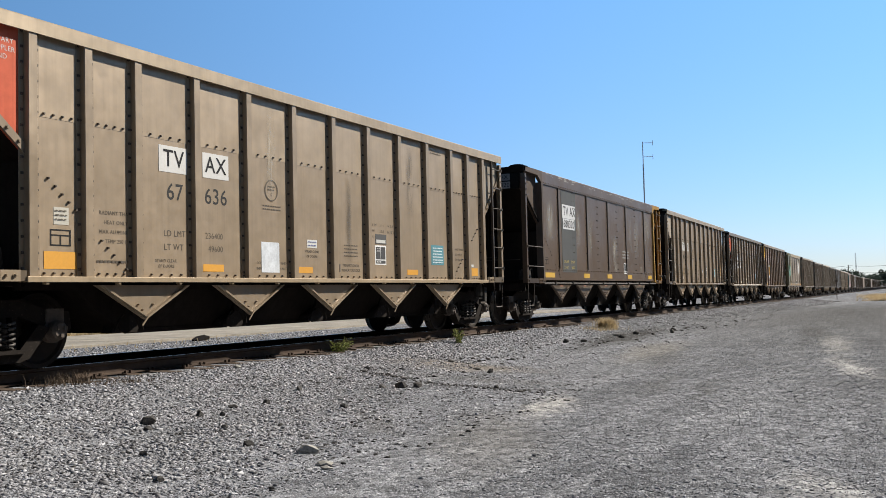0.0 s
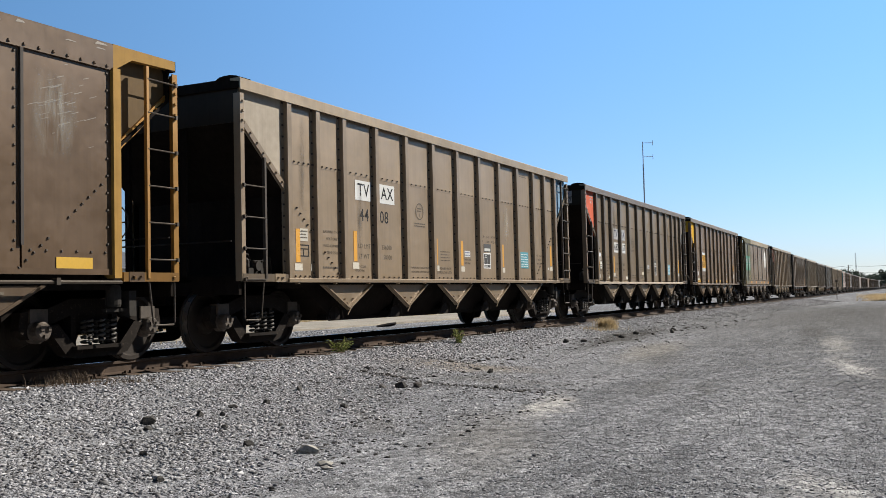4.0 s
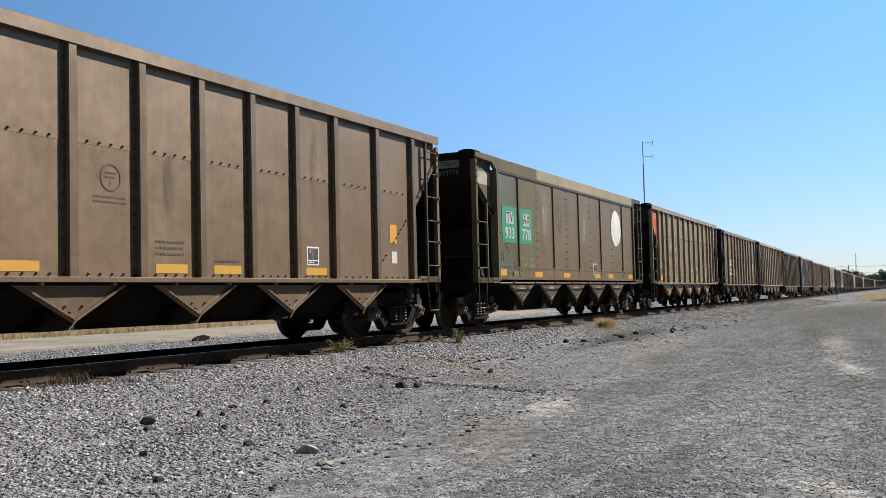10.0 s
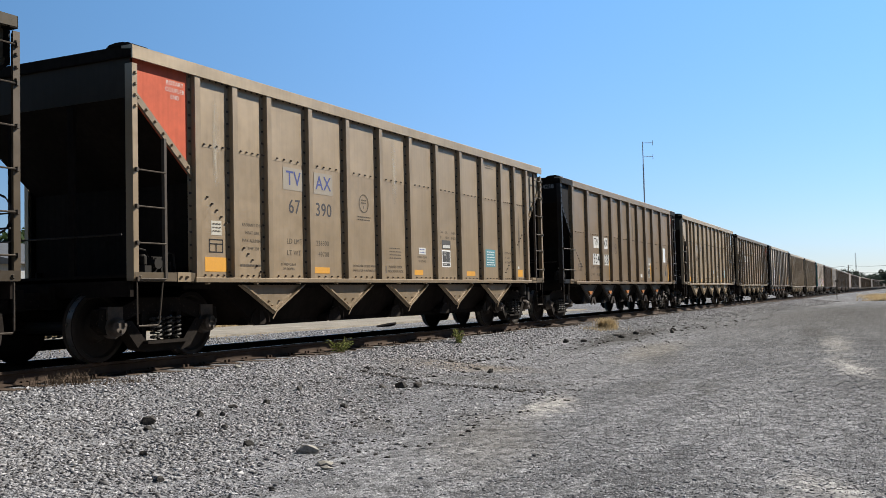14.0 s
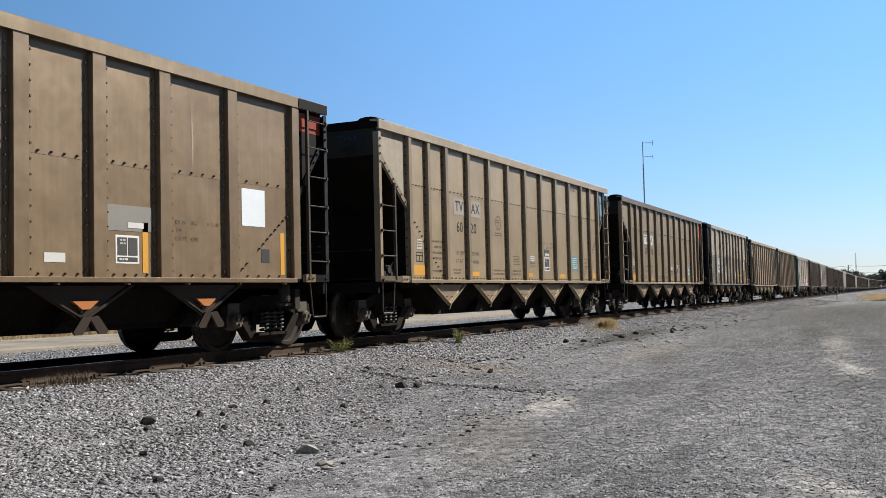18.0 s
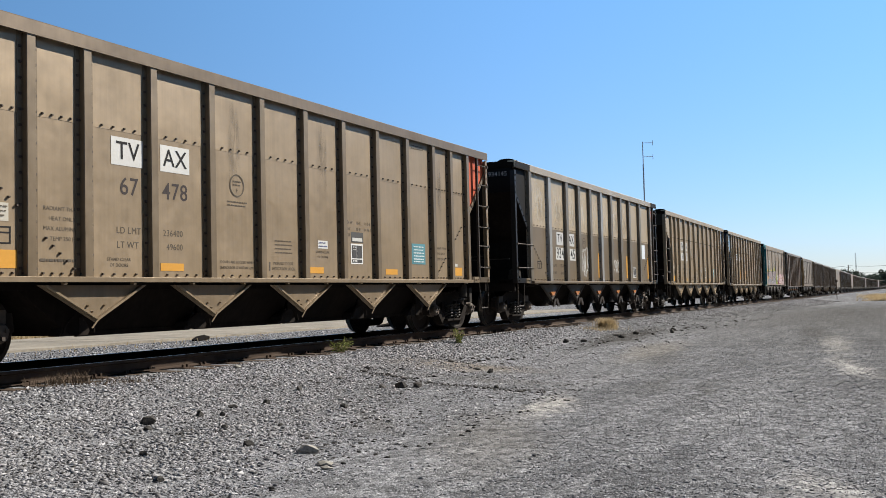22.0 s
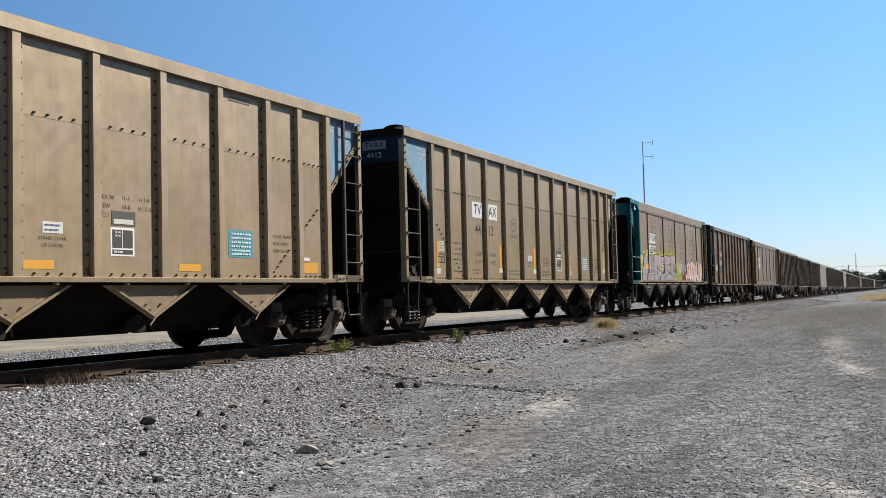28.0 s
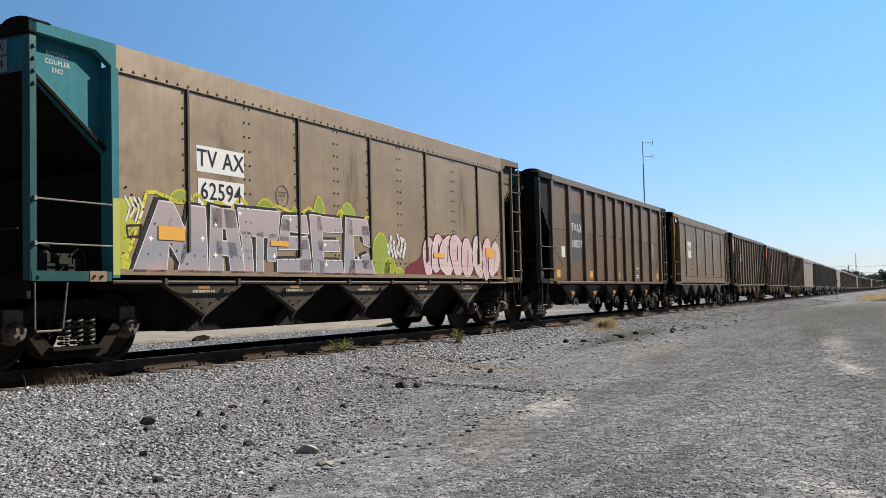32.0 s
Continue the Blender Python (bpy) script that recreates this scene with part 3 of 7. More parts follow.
def tuft_mesh(rng, count, height, spread, material, width=0.006):
    v, f = [], []
    for _ in range(count):
        a, lean = rng.uniform(0, math.tau), rng.uniform(0.1, 0.9)
        bx, by = rng.normal(0, spread * 0.35, 2)
        h = height * rng.uniform(0.5, 1.0)
        n = len(v)
        s = np.array([-math.sin(a), math.cos(a)]) * width * rng.uniform(0.6, 1.5)
        for k, t in enumerate((0.0, 0.55, 1.0)):
            off = lean * h * t * t
            x, y, z = bx + math.cos(a) * off, by + math.sin(a) * off, h * t * (1 - 0.25 * t * lean)
            w = 1 - 0.85 * t
            v += [(x - s[0] * w, y - s[1] * w, z), (x + s[0] * w, y + s[1] * w, z)]
        f += [(n, n + 1, n + 3, n + 2), (n + 2, n + 3, n + 5, n + 4)]
    return mesh_of("tuft", v, f, material)


def weed_mesh(rng, stems, height, spread, material):
    """A branching weed: thin leaning stems with small leaves set along them."""
    v, f = [], []

    def leaf(at, way, up, length, width):
        n, side = len(v), way.cross(up).normalized() * width
        v.extend([at, at + way * length * 0.5 + side, at + way * length, at + way * length * 0.5 - side])
        f.append((n, n + 1, n + 2, n + 3))

    for _ in range(stems):
        a, h = rng.uniform(0, math.tau), height * rng.uniform(0.45, 1.0)
        out = spread * rng.uniform(0.15, 0.6)
        foot = Vector((rng.normal(0, spread * 0.10), rng.normal(0, spread * 0.10), 0))
        pts = [foot + Vector((math.cos(a) * out * t ** 1.4, math.sin(a) * out * t ** 1.4, h * t * (1 - 0.18 * t))) for t in (0, 0.25, 0.5, 0.75, 1.0)]
        for p, q in zip(pts, pts[1:]):
            n, side = len(v), Vector((-math.sin(a + 0.8), math.cos(a + 0.8), 0)) * 0.0035
            v.extend([p - side, p + side, q + side, q - side])
            f.append((n, n + 1, n + 2, n + 3))
            for _ in range(4):
                b = rng.uniform(0, math.tau)
                way = Vector((math.cos(b), math.sin(b), rng.uniform(-0.15, 0.7))).normalized()
                leaf(p.lerp(q, rng.uniform(0, 1)), way, Vector((rng.normal(0, 0.4), rng.normal(0, 0.4), 1)).normalized(), rng.uniform(0.03, 0.065), rng.uniform(0.007, 0.015))
    return mesh_of("weed", v, f, material)


def build_weeds():
    rng = np.random.default_rng(5)
    for name, label, mat, x, y, n, h, sp in (
            ("grass_tuft", "dry straw-coloured grass tuft on the ballast", DRY, 27.2, 8.2, 1100, 0.36, 0.34),
            ("grass_tuft", "sparse dry grass tuft on the ballast", DRY, 26.2, 8.2, 200, 0.16, 0.9),
            ("weed", "leafy green weed beside the rail", WEED, 14.75, 9.42, 26, 0.34, 0.55),
            ("weed", "yellow-green weed beside the rail", WEED, 18.3, 8.75, 24, 0.38, 0.30),
            ("grass_tuft", "low brown dry grass at the tie ends", TWIG, 8.5, 9.30, 150, 0.20, 0.5),
            ("grass_tuft", "low brown dry grass at the tie ends", TWIG, 9.0, 8.98, 260, 0.05, 0.6)):
        thing(name, label, "plant", pose(x, y + bend(x), ground_at(x, y + bend(x)) - 0.01), kind="stuff" if name == "grass_tuft" else "", me=weed_mesh(rng, n, h, sp, mat) if mat is WEED else tuft_mesh(rng, n, h, sp, mat))
    # dry grass far along the yard and on the verge behind the track
    rng2 = np.random.default_rng(6)
    V, F = [], []
    for x0, x1, y0, y1, n, h in ((115, 230, 4.2, 12.2, 9000, 0.22), (14, 50, 24.8, 29.0, 15000, 0.30), (13, 24, 17.0, 18.5, 110, 0.14)):
        for _ in range(n):
            x = rng2.uniform(x0, x1) if x0 < 100 else min(max(rng2.normal(165, 30), 110), 250)
            y = rng2.uniform(y0, y1) if x0 < 100 else min(rng2.normal(0.036, 0.010), 0.064) * x
            z, a, hh = ground_at(x, y), rng2.uniform(0, math.tau), h * rng2.uniform(0.4, 1)
            c, s = [v * (0.05 if x > 100 else 0.022 if y > 20 else 0.012) for v in (math.cos(a), math.sin(a))]
            k = len(V)
            V += [(x - c, y - s, z), (x + c, y + s, z), (x + c * 4 * rng2.uniform(-1, 1), y + s * 4, z + hh)]
            F.append((k, k + 1, k + 2))
    thing("dry_grass", "dry yellow grass along the verges", "grass", kind="stuff", me=mesh_of("dry_grass", V, F, DRY))


# ---- track ----
def build_track():
    track = thing("railway_track", "single railway track on wooden ties in ballast", "railway track", kind="structure")
    xs = [-400, -200, -100, -50, -20] + list(range(-10, 120, 2)) + list(range(120, 440, 10)) + [500, 600, 750, 950, 1300]
    head = [(-0.037, -0.004), (-0.033, 0.0), (0.033, 0.0), (0.037, -0.004), (0.037, -0.036), (0.009, -0.048), (0.009, -0.142), (0.068, -0.158), (0.07, -0.17), (-0.07, -0.17), (-0.068, -0.158), (-0.009, -0.142), (-0.009, -0.048), (-0.037, -0.036)]
    for side in (-0.7525, 0.7525):
        v = [rail_pose(x) @ Vector((0, side + p, q)) for x in xs for p, q in head]
        n = len(head)
        f = [(i * n + k, i * n + (k + 1) % n, (i + 1) * n + (k + 1) % n, (i + 1) * n + k) for i in range(len(xs) - 1) for k in range(n)]
        me = mesh_of("rail", v, f, RUST)
        me.materials.append(RAILTOP)
        me.polygons.foreach_set("material_index", [1 if i % n == 1 else 0 for i in range(len(f))])
        part("rail", me, track, label="rusty steel rail with a polished head")
    rng = np.random.default_rng(2)
    tie = Shape().box(-0.115, 0.115, -1.30, 1.30, -0.175, -0.0).mesh("tie", WOOD)
    plate = Shape().box(-0.1, 0.1, -0.16, 0.16, 0, 0.012).box(-0.06, -0.03, -0.11, -0.075, 0, 0.05).box(0.03, 0.06, 0.075, 0.11, 0, 0.05).box(0.03, 0.06, -0.11, -0.075, 0, 0.05).mesh("tie_plate", RUST)
    far = Shape()
    for i in range(700):
        x = -12 + 0.52 * i + rng.uniform(-0.03, 0.03)
        m = rail_pose(x) @ pose(0, rng.uniform(-0.06, 0.06), -0.182, 0, 0, rng.uniform(-1.5, 1.5))
        if i < 130:
            t = part("tie", tie, track, m)
            if 20 < i < 75:
                part("tie_plate", plate, t, pose(0, -0.7525, 0.0))
        else:
            far.add([m @ Vector(p) for p in ((-0.115, -1.3, 0), (0.115, -1.3, 0), (0.115, 1.3, 0), (-0.115, 1.3, 0), (-0.115, -1.3, -0.1), (0.115, -1.3, -0.1), (0.115, 1.3, -0.1), (-0.115, 1.3, -0.1))], [(0, 1, 2, 3), (0, 4, 5, 1), (2, 6, 7, 3), (1, 5, 6, 2), (3, 7, 4, 0)])
    tagged(part("far_ties", far.mesh("far_ties", WOOD), track), kind="stuff")


# ---- an unseen sky blocker, and what lies behind the train and far off ----
def build_sky_blocker():
    """A long plain wall on the near side, added out of view to cut low sky light."""
    wall = thing("wall_south", "long plain brown wall added out of view to block low sky light", "wall", pose(60, -10.5, -0.6), kind="structure", me=Shape().box(-95, 95, -0.3, 0, 0, 9.0).mesh("wall_south", SKY_BLOCKER))
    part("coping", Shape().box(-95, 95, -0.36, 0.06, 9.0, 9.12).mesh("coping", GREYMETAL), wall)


def build_behind():
    road = thing("concrete_road", "pale worn concrete road behind the track", "road", kind="structure")
    rng = np.random.default_rng(3)
    for i in range(20):
        x0 = -30 + 4.5 * i
        a, b = [(x0 + e, 18.62 + bend(x0 + e)) for e in (0.012, 4.488)]
        z = grade(x0) - 0.245 + rng.uniform(-0.008, 0.008)
        v = [(a[0], a[1], z), (b[0], b[1], z), (b[0], b[1] + 6.0, z), (a[0], a[1] + 6.0, z)]
        v += [(p, q, r - 0.3) for p, q, r in v]
        part("slab", mesh_of("slab", v, [(0, 1, 2, 3), (0, 4, 5, 1), (1, 5, 6, 2), (2, 6, 7, 3), (3, 7, 4, 0)], CONCRETE), road)
    # scrap lying beside the track
    for x, y, a in ((21.0, 17.9, 20), (31.0, 17.8, -35)):
        s = Shape().prism([(-0.4, -0.12), (0.25, -0.16), (0.42, 0.05), (0.1, 0.17), (-0.35, 0.12)], 2, 0.0, 0.07)
        thing("scrap_plate", "dark scrap plate lying in the gravel", "scrap", pose(x, y, ground_at(x, y) + 0.02, 6, -8, a), me=s.mesh("scrap_plate", GRIME))
    # antenna mast
    mast_x, mast_y = 79.0, 20.8
    mast = thing("antenna_mast", "slim grey antenna mast with two dipole arms", "antenna", pose(mast_x, mast_y, ground_at(mast_x, mast_y)))
    h = 13.45
    part("pole", Shape().tube([(0, 0, 0), (0, 0, h * 0.86)], 0.06, 8).tube([(0, 0, h * 0.86), (0, 0, h)], 0.04, 8).mesh("pole", GREYMETAL), mast)
    for z in (h - 0.1, h - 1.25):
        part("dipole", Shape().tube([(0, 0, z), (0.40, -0.72, z)], 0.022).tube([(0.40, -0.72, z - 0.22), (0.40, -0.72, z + 0.22)], 0.02).mesh("dipole", GREYMETAL), mast)
    # shed with a grey metal roof
    sx, sy = 47.0, 54.0
    shed = thing("shed", "grey metal shed with a low pitched roof", "shed", pose(sx, sy, ground_at(sx, sy), 0, 0, 18))
    part("wall", Shape().box(-12, 12, -6, 6, 0, 3.4).mesh("wall", SIDING), shed)
    part("roof", Shape().prism([(-6.4, 3.4), (6.4, 3.4), (6.4, 3.5), (0, 5.2), (-6.4, 3.5)], 0, -12.4, 12.4).mesh("roof", ROOF), shed)
    part("door", Shape().box(-3, 1, -6.05, -6, 0, 2.2).mesh("door", GREYMETAL), shed)


def tree(x, y, h, r, seed, label, leaf=None):
    rng = np.random.default_rng(seed)
    t = thing("tree", label, "tree", pose(x, y, (grade(x) - 0.3)), "trees far off")
    s = Shape().tube([(0, 0, 0), (0.1, 0, h * 0.25), (0, 0.1, h * 0.55)], h * 0.025, 7)
    for k in range(6):
        a = rng.uniform(0, math.tau)
        s.tube([(0, 0, h * rng.uniform(0.25, 0.4)), (math.cos(a) * r * 0.4, math.sin(a) * r * 0.4, h * rng.uniform(0.5, 0.7)), (math.cos(a) * r * 0.7, math.sin(a) * r * 0.7, h * rng.uniform(0.6, 0.85))], h * 0.01, 5)
    part("trunk", s.mesh("trunk", BARK), t)
    clumps = [(rng.normal(0, r * 0.42), rng.normal(0, r * 0.42), h * rng.uniform(0.35, 0.92), r * rng.uniform(0.2, 0.42)) for _ in range(26)]
    n = 2600
    c = np.array(clumps)[rng.integers(0, len(clumps), n)]
    d = rng.normal(size=(n, 3))
    d /= np.linalg.norm(d, axis=1)[:, None]
    p = c[:, :3] + d * c[:, 3:] * rng.uniform(0.55, 1.1, (n, 1))
    e1, e2 = rng.normal(size=(n, 3)), rng.normal(size=(n, 3))
    size = r * 0.055
    V = np.stack([p + e1 * size, p + e2 * size, p - (e1 + e2) * size * 0.6], 1).reshape(-1, 3)
    part("crown", mesh_of("crown", V, [(3 * i, 3 * i + 1, 3 * i + 2) for i in range(n)], leaf or LEAF), t)


def build_distance():
    """Trees, poles, wires and masts at the end of the yard and behind the train."""
    for i, (x, y, h, r) in enumerate(((420, 30.5, 8.2, 4.5), (425, 34.5, 7.0, 4), (428, 32.0, 6.6, 4.0), (700, 29.0, 10.0, 6.0), (705, 37.0, 9.0, 6.0), (690, 33.0, 8.0, 5.0), (395, 14.0, 8.0, 3.6), (400, 9.5, 8.4, 4), (405, 4.0, 9, 5), (440, -3, 8, 5), (440, -12, 9, 6))):
        tree(x, y, h, r, 20 + i, "green broad-leaved tree beyond the yard", FAR_LEAF)
    for i, (x, y, h, r) in enumerate(((49, 59, 6.6, 2.6), (45, 60, 6.0, 2.6), (60, 80, 8, 5), (78, 84, 9, 5), (100, 80, 8, 5), (130, 90, 9, 6))):
        tree(x, y, h, r, 50 + i, "green broad-leaved tree behind the track")
    poles = []
    for x, y, h in ((330, 23.2, 8.3), (310, 6.0, 8.4), (300, -24, 8.4), (345, 46, 8.3)):
        g = ground_at(x, y) if abs(y) < 100 else 0
        p = thing("utility_pole", "wooden utility pole with a crossarm", "utility pole", pose(x, y, g), "utility poles")
        part("post", Shape().tube([(0, 0, 0), (0, 0, h)], 0.12, 7).mesh("post", POLE), p)
        part("crossarm", Shape().box(-0.08, 0.08, -0.6, 0.6, h - 0.65, h - 0.52).mesh("crossarm", POLE), p)
        poles.append(Vector((x, y, g + h)))
    order = [poles[3], poles[0], poles[1], poles[2]]
    for drop in (0.1, 2.1):
        for a, b in zip(order, order[1:]):
            pts = [a.lerp(b, t / 10) - Vector((0, 0, drop + 0.5 * 4 * (t / 10) * (1 - t / 10))) for t in range(11)]
            thing("wire", "dark overhead wire between utility poles", "wire", me=Shape().tube(pts, 0.045, 4).mesh("wire", GRIME))
    for x, y, h in ((430, 27.4, 15.3), (450, 6.6, 7.5)):
        m = thing("lattice_mast", "thin grey lattice mast far off", "mast", pose(x, y, grade(x) - 0.4))
        s = Shape()
        for dx, dy in ((0.2, 0), (-0.1, 0.17), (-0.1, -0.17)):
            s.tube([(dx, dy, 0), (dx, dy, h)], 0.05, 4)
        part("legs", s.mesh("legs", GREYMETAL), m)
        part("lacing", Shape().tube([((0.2, -0.1, -0.1)[k % 3], (0, 0.17, -0.17)[k % 3], k * 0.45) for k in range(int(h / 0.45))], 0.03, 4).mesh("lacing", GREYMETAL), m)
    # a short marker post by the track
    p = thing("marker_post", "thin grey marker post with a small square plate", "post", pose(125, 10.2, ground_at(125, 10.2)))
    part("post", Shape().box(-0.03, 0.03, -0.03, 0.03, 0, 2.2).mesh("post", POLE), p)
    part("plate", Shape().box(-0.02, 0.02, -0.14, 0.14, 2.0, 2.28).mesh("plate", POLE), p)


# ---- hopper cars ----
FACE, RIB_OUT = -1.552, -1.63          # side sheets and rib faces, from the car's middle line
TOP, SILL = 3.95, 1.02
END, END_BACK = 7.40, 7.20


def text_mesh(words, size, cache={}):
    """Words as a thin mesh that stands upright and faces -y, centred on its origin."""
    key = (words, size)
    if key not in cache:
        cu = bpy.data.curves.new("words", "FONT")
        cu.body, cu.size, cu.align_x, cu.align_y, cu.extrude, cu.resolution_u = words, size, "CENTER", "CENTER", 0.0004, 3
        cu.space_character = 1.08
        if size >= 0.27:      # heavier strokes on the large marks
            cu.offset = 0.006 * size
        ob = bpy.data.objects.new("words", cu)
        me = bpy.data.meshes.new_from_object(ob)
        me.transform(Matrix.Rotation(math.pi / 2, 4, "X"))
        me.materials.clear()
        me.materials.append(INK)
        bpy.data.objects.remove(ob)
        bpy.data.curves.remove(cu)
        cache[key] = me
    return cache[key]


def wheelset_mesh():
    s = Shape()
    for side in (-1, 1):
        prof = [(0.02, 0.66), (0.17, 0.655), (0.17, 0.69), (0.36, 0.705), (0.40, 0.675), (0.484, 0.675), (0.484, 0.695), (0.462, 0.712), (0.457, 0.80), (0.452, 0.812), (0.40, 0.812), (0.375, 0.775), (0.20, 0.755), (0.165, 0.83), (0.10, 0.84), (0.02, 0.84)]
        s.lathe([(r, side * d) for r, d in prof], (0, 0, 0), 1, 36)
    s.lathe([(0.08, -1.0), (0.085, -0.6), (0.075, 0), (0.085, 0.6), (0.08, 1.0)], (0, 0, 0), 1, 14)
    me = s.mesh("wheelset", WHEEL)
    me.materials.append(TREAD)
    for p in me.polygons:
        r = math.hypot(p.center.x, p.center.z)
        p.material_index = 1 if (0.455 < r < 0.475 and abs(p.normal.y) < 0.6) else 0
    return me


def spring_mesh():
    s = Shape()
    for x in (-0.19, 0.0, 0.19):
        pts = [(x + 0.068 * math.cos(a), 0.068 * math.sin(a), 0.02 + 0.30 * k / 60) for k, a in ((k, math.tau * 5 * k / 60) for k in range(61))]
        s.tube(pts, 0.017, 5)
    return s.mesh("spring", SPRING, True)


VALVE = surface("valve_casting", (0.032, 0.028, 0.024), 0.75, 0.0, 0.5, 16.0, 0.0, 0.0, None, 0.2)
CAP = surface("bearing_cap_steel", (0.10, 0.078, 0.06), 0.7, 0.1, 0.6, 22.0)
SPRING = surface("spring_steel", (0.075, 0.067, 0.058), 0.6, 0.1, 0.4, 20.0)


def side_frame_mesh():
    s = Shape()
    s.prism([(-1.16, 0.47), (-1.13, 0.68), (-0.74, 0.72), (-0.42, 0.83), (0.42, 0.83), (0.74, 0.72), (1.13, 0.68), (1.16, 0.47), (1.02, 0.36), (0.76, 0.38), (0.70, 0.53), (0.40, 0.63), (-0.40, 0.63), (-0.70, 0.53), (-0.76, 0.38), (-1.02, 0.36)], 1, -0.07, 0.07)
    s.prism([(-0.80, 0.50), (-0.62, 0.53), (-0.36, 0.25), (0.36, 0.25), (0.62, 0.53), (0.80, 0.50), (0.50, 0.15), (0.36, 0.11), (-0.36, 0.11), (-0.50, 0.15)], 1, -0.12, 0.06)
    for x in (-1, 1):
        s.box(x * 0.30, x * 0.38, -0.06, 0.06, 0.25, 0.64)
    s.box(-0.42, 0.42, -0.21, 0.05, 0.215, 0.255)
    return s.mesh("side_frame", CAST)


def build_truck(car, x, M):
    truck = part("truck", M["bolster"], car, pose(x, 0, 0))
    for side in (-1, 1):
        m = pose(0, side * 1.0, 0, 0, 0, 0 if side < 0 else 180)
        part("side_frame", M["frame"], truck, m)
        part("spring", M["spring"], truck, m @ pose(0, -0.13, 0.255), "row of coil springs with worn pale edges")
        for w in (-0.89, 0.89):
            part("bearing_cap", M["cap"], truck, m @ pose(w, 0, 0.457))


def running_gear(car, M):
    for x in (-6.30, 6.30):
        build_truck(car, x, M)
        for w in (-0.89, 0.89):
            part("wheelset", M["wheelset"], car, pose(x + w, 0, 0.457), "steel wheels with bright treads on an axle")
    part("center_sill", M["center"], car)
    for x in (-1, 1):
        part("coupler", M["coupler"], car, pose(0, 0, 0, 0, 0, 0 if x > 0 else 180))
        part("air_hose", M["hose"], car, pose(0, 0, 0, 0, 0, 0 if x > 0 else 180))


def gear_meshes():
    cap = Shape().lathe([(0.02, -0.20), (0.09, -0.20), (0.115, -0.17), (0.115, -0.08), (0.15, -0.075), (0.15, 0.0)], (0, 0, 0), 1, 14)
    for k in range(3):
        a = math.tau * k / 3 + 0.5
        cap.box(0.06 * math.cos(a) - 0.022, 0.06 * math.cos(a) + 0.022, -0.225, -0.19, 0.06 * math.sin(a) - 0.022, 0.06 * math.sin(a) + 0.022)
    cap.box(-0.13, 0.13, -0.1, 0.05, 0.10, 0.26)
    coupler = Shape().box(END - 0.6, END + 0.45, -0.09, 0.09, 0.72, 0.92).prism([(END + 0.40, -0.20), (END + 0.66, -0.24), (END + 0.69, -0.02), (END + 0.55, 0.06), (END + 0.62, 0.2), (END + 0.40, 0.16)], 2, 0.68, 0.96)
    hose = Shape().tube([(END - 0.1, -0.55, 0.72), (END + 0.25, -0.56, 0.55), (END + 0.42, -0.45, 0.30), (END + 0.64, -0.15, 0.22)], 0.028, 7)
    return {
        "wheelset": wheelset_mesh(), "spring": spring_mesh(), "frame": side_frame_mesh(), "cap": cap.mesh("bearing_cap", CAP),
        "bolster": Shape().box(-0.26, 0.26, -1.02, 1.02, 0.42, 0.66).box(-0.75, -0.65, -0.7, 0.7, 0.35, 0.50).box(0.65, 0.75, -0.7, 0.7, 0.35, 0.50).mesh("truck", CAST),
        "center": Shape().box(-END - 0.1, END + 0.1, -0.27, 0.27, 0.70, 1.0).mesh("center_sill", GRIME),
        "coupler": coupler.mesh("coupler", CAST), "hose": hose.mesh("air_hose", GRIME, True)}


def panel_mesh(w, z0, z1, bolts, face=FACE, head_row=False):
    """A side sheet w wide, with a row of bolts along its foot and, if asked, its head; origin at its middle."""
    zc = (z0 + z1) / 2
    s = Shape().box(-w / 2, w / 2, face, face + 0.02, z0 - zc, z1 - zc)
    for k in range(bolts):
        x = -w / 2 + w * (k + 0.5) / bolts
        s.bolt(x, face, z0 - zc + 0.04, 0.0125, 0.024)
        if head_row:
            s.bolt(x, face, z1 - zc - 0.06, 0.012, 0.018)
    return s.mesh("side_panel", BODY, False, 6)


def rib_mesh(width, z0, z1, spacing=0.17):
    h, zc = width / 2, (z0 + z1) / 2
    s = Shape().prism([(-h - 0.004, FACE), (-h, RIB_OUT + 0.006), (-h + 0.006, RIB_OUT), (h - 0.006, RIB_OUT), (h, RIB_OUT + 0.006), (h + 0.004, FACE)], 2, z0 - zc, z1 - zc)
    s.box(-h - 0.075, -h - 0.01, FACE - 0.008, FACE, z0 - zc, z1 - zc).box(h + 0.01, h + 0.075, FACE - 0.008, FACE, z0 - zc, z1 - zc)
    n = int((z1 - z0) / spacing)
    for k in range(n):
        z = z0 - zc + (z1 - z0) * (k + 0.5) / n
        for x in (-h - 0.04, h + 0.04):
            if width > 0.15:
                s.bolt(x * 1.12, FACE - 0.008, z, 0.014, 0.024)
            else:
                s.bolt(x, FACE - 0.008, z, 0.016, 0.02)
    return s.mesh("rib", BODY, False, 20)


def gusset_mesh(x_rib, z_post, z_rib, face=FACE, e=END):
    """The sheet above the sloped end, its raking lower edge and bolts; drawn for the end at -x."""
    s = Shape().prism([(-e + 0.05, TOP - 0.05), (-x_rib, TOP - 0.05), (-x_rib, z_rib), (-e + 0.05, z_post)], 1, face, face + 0.02)
    return s.mesh("end_gusset", PAINT)


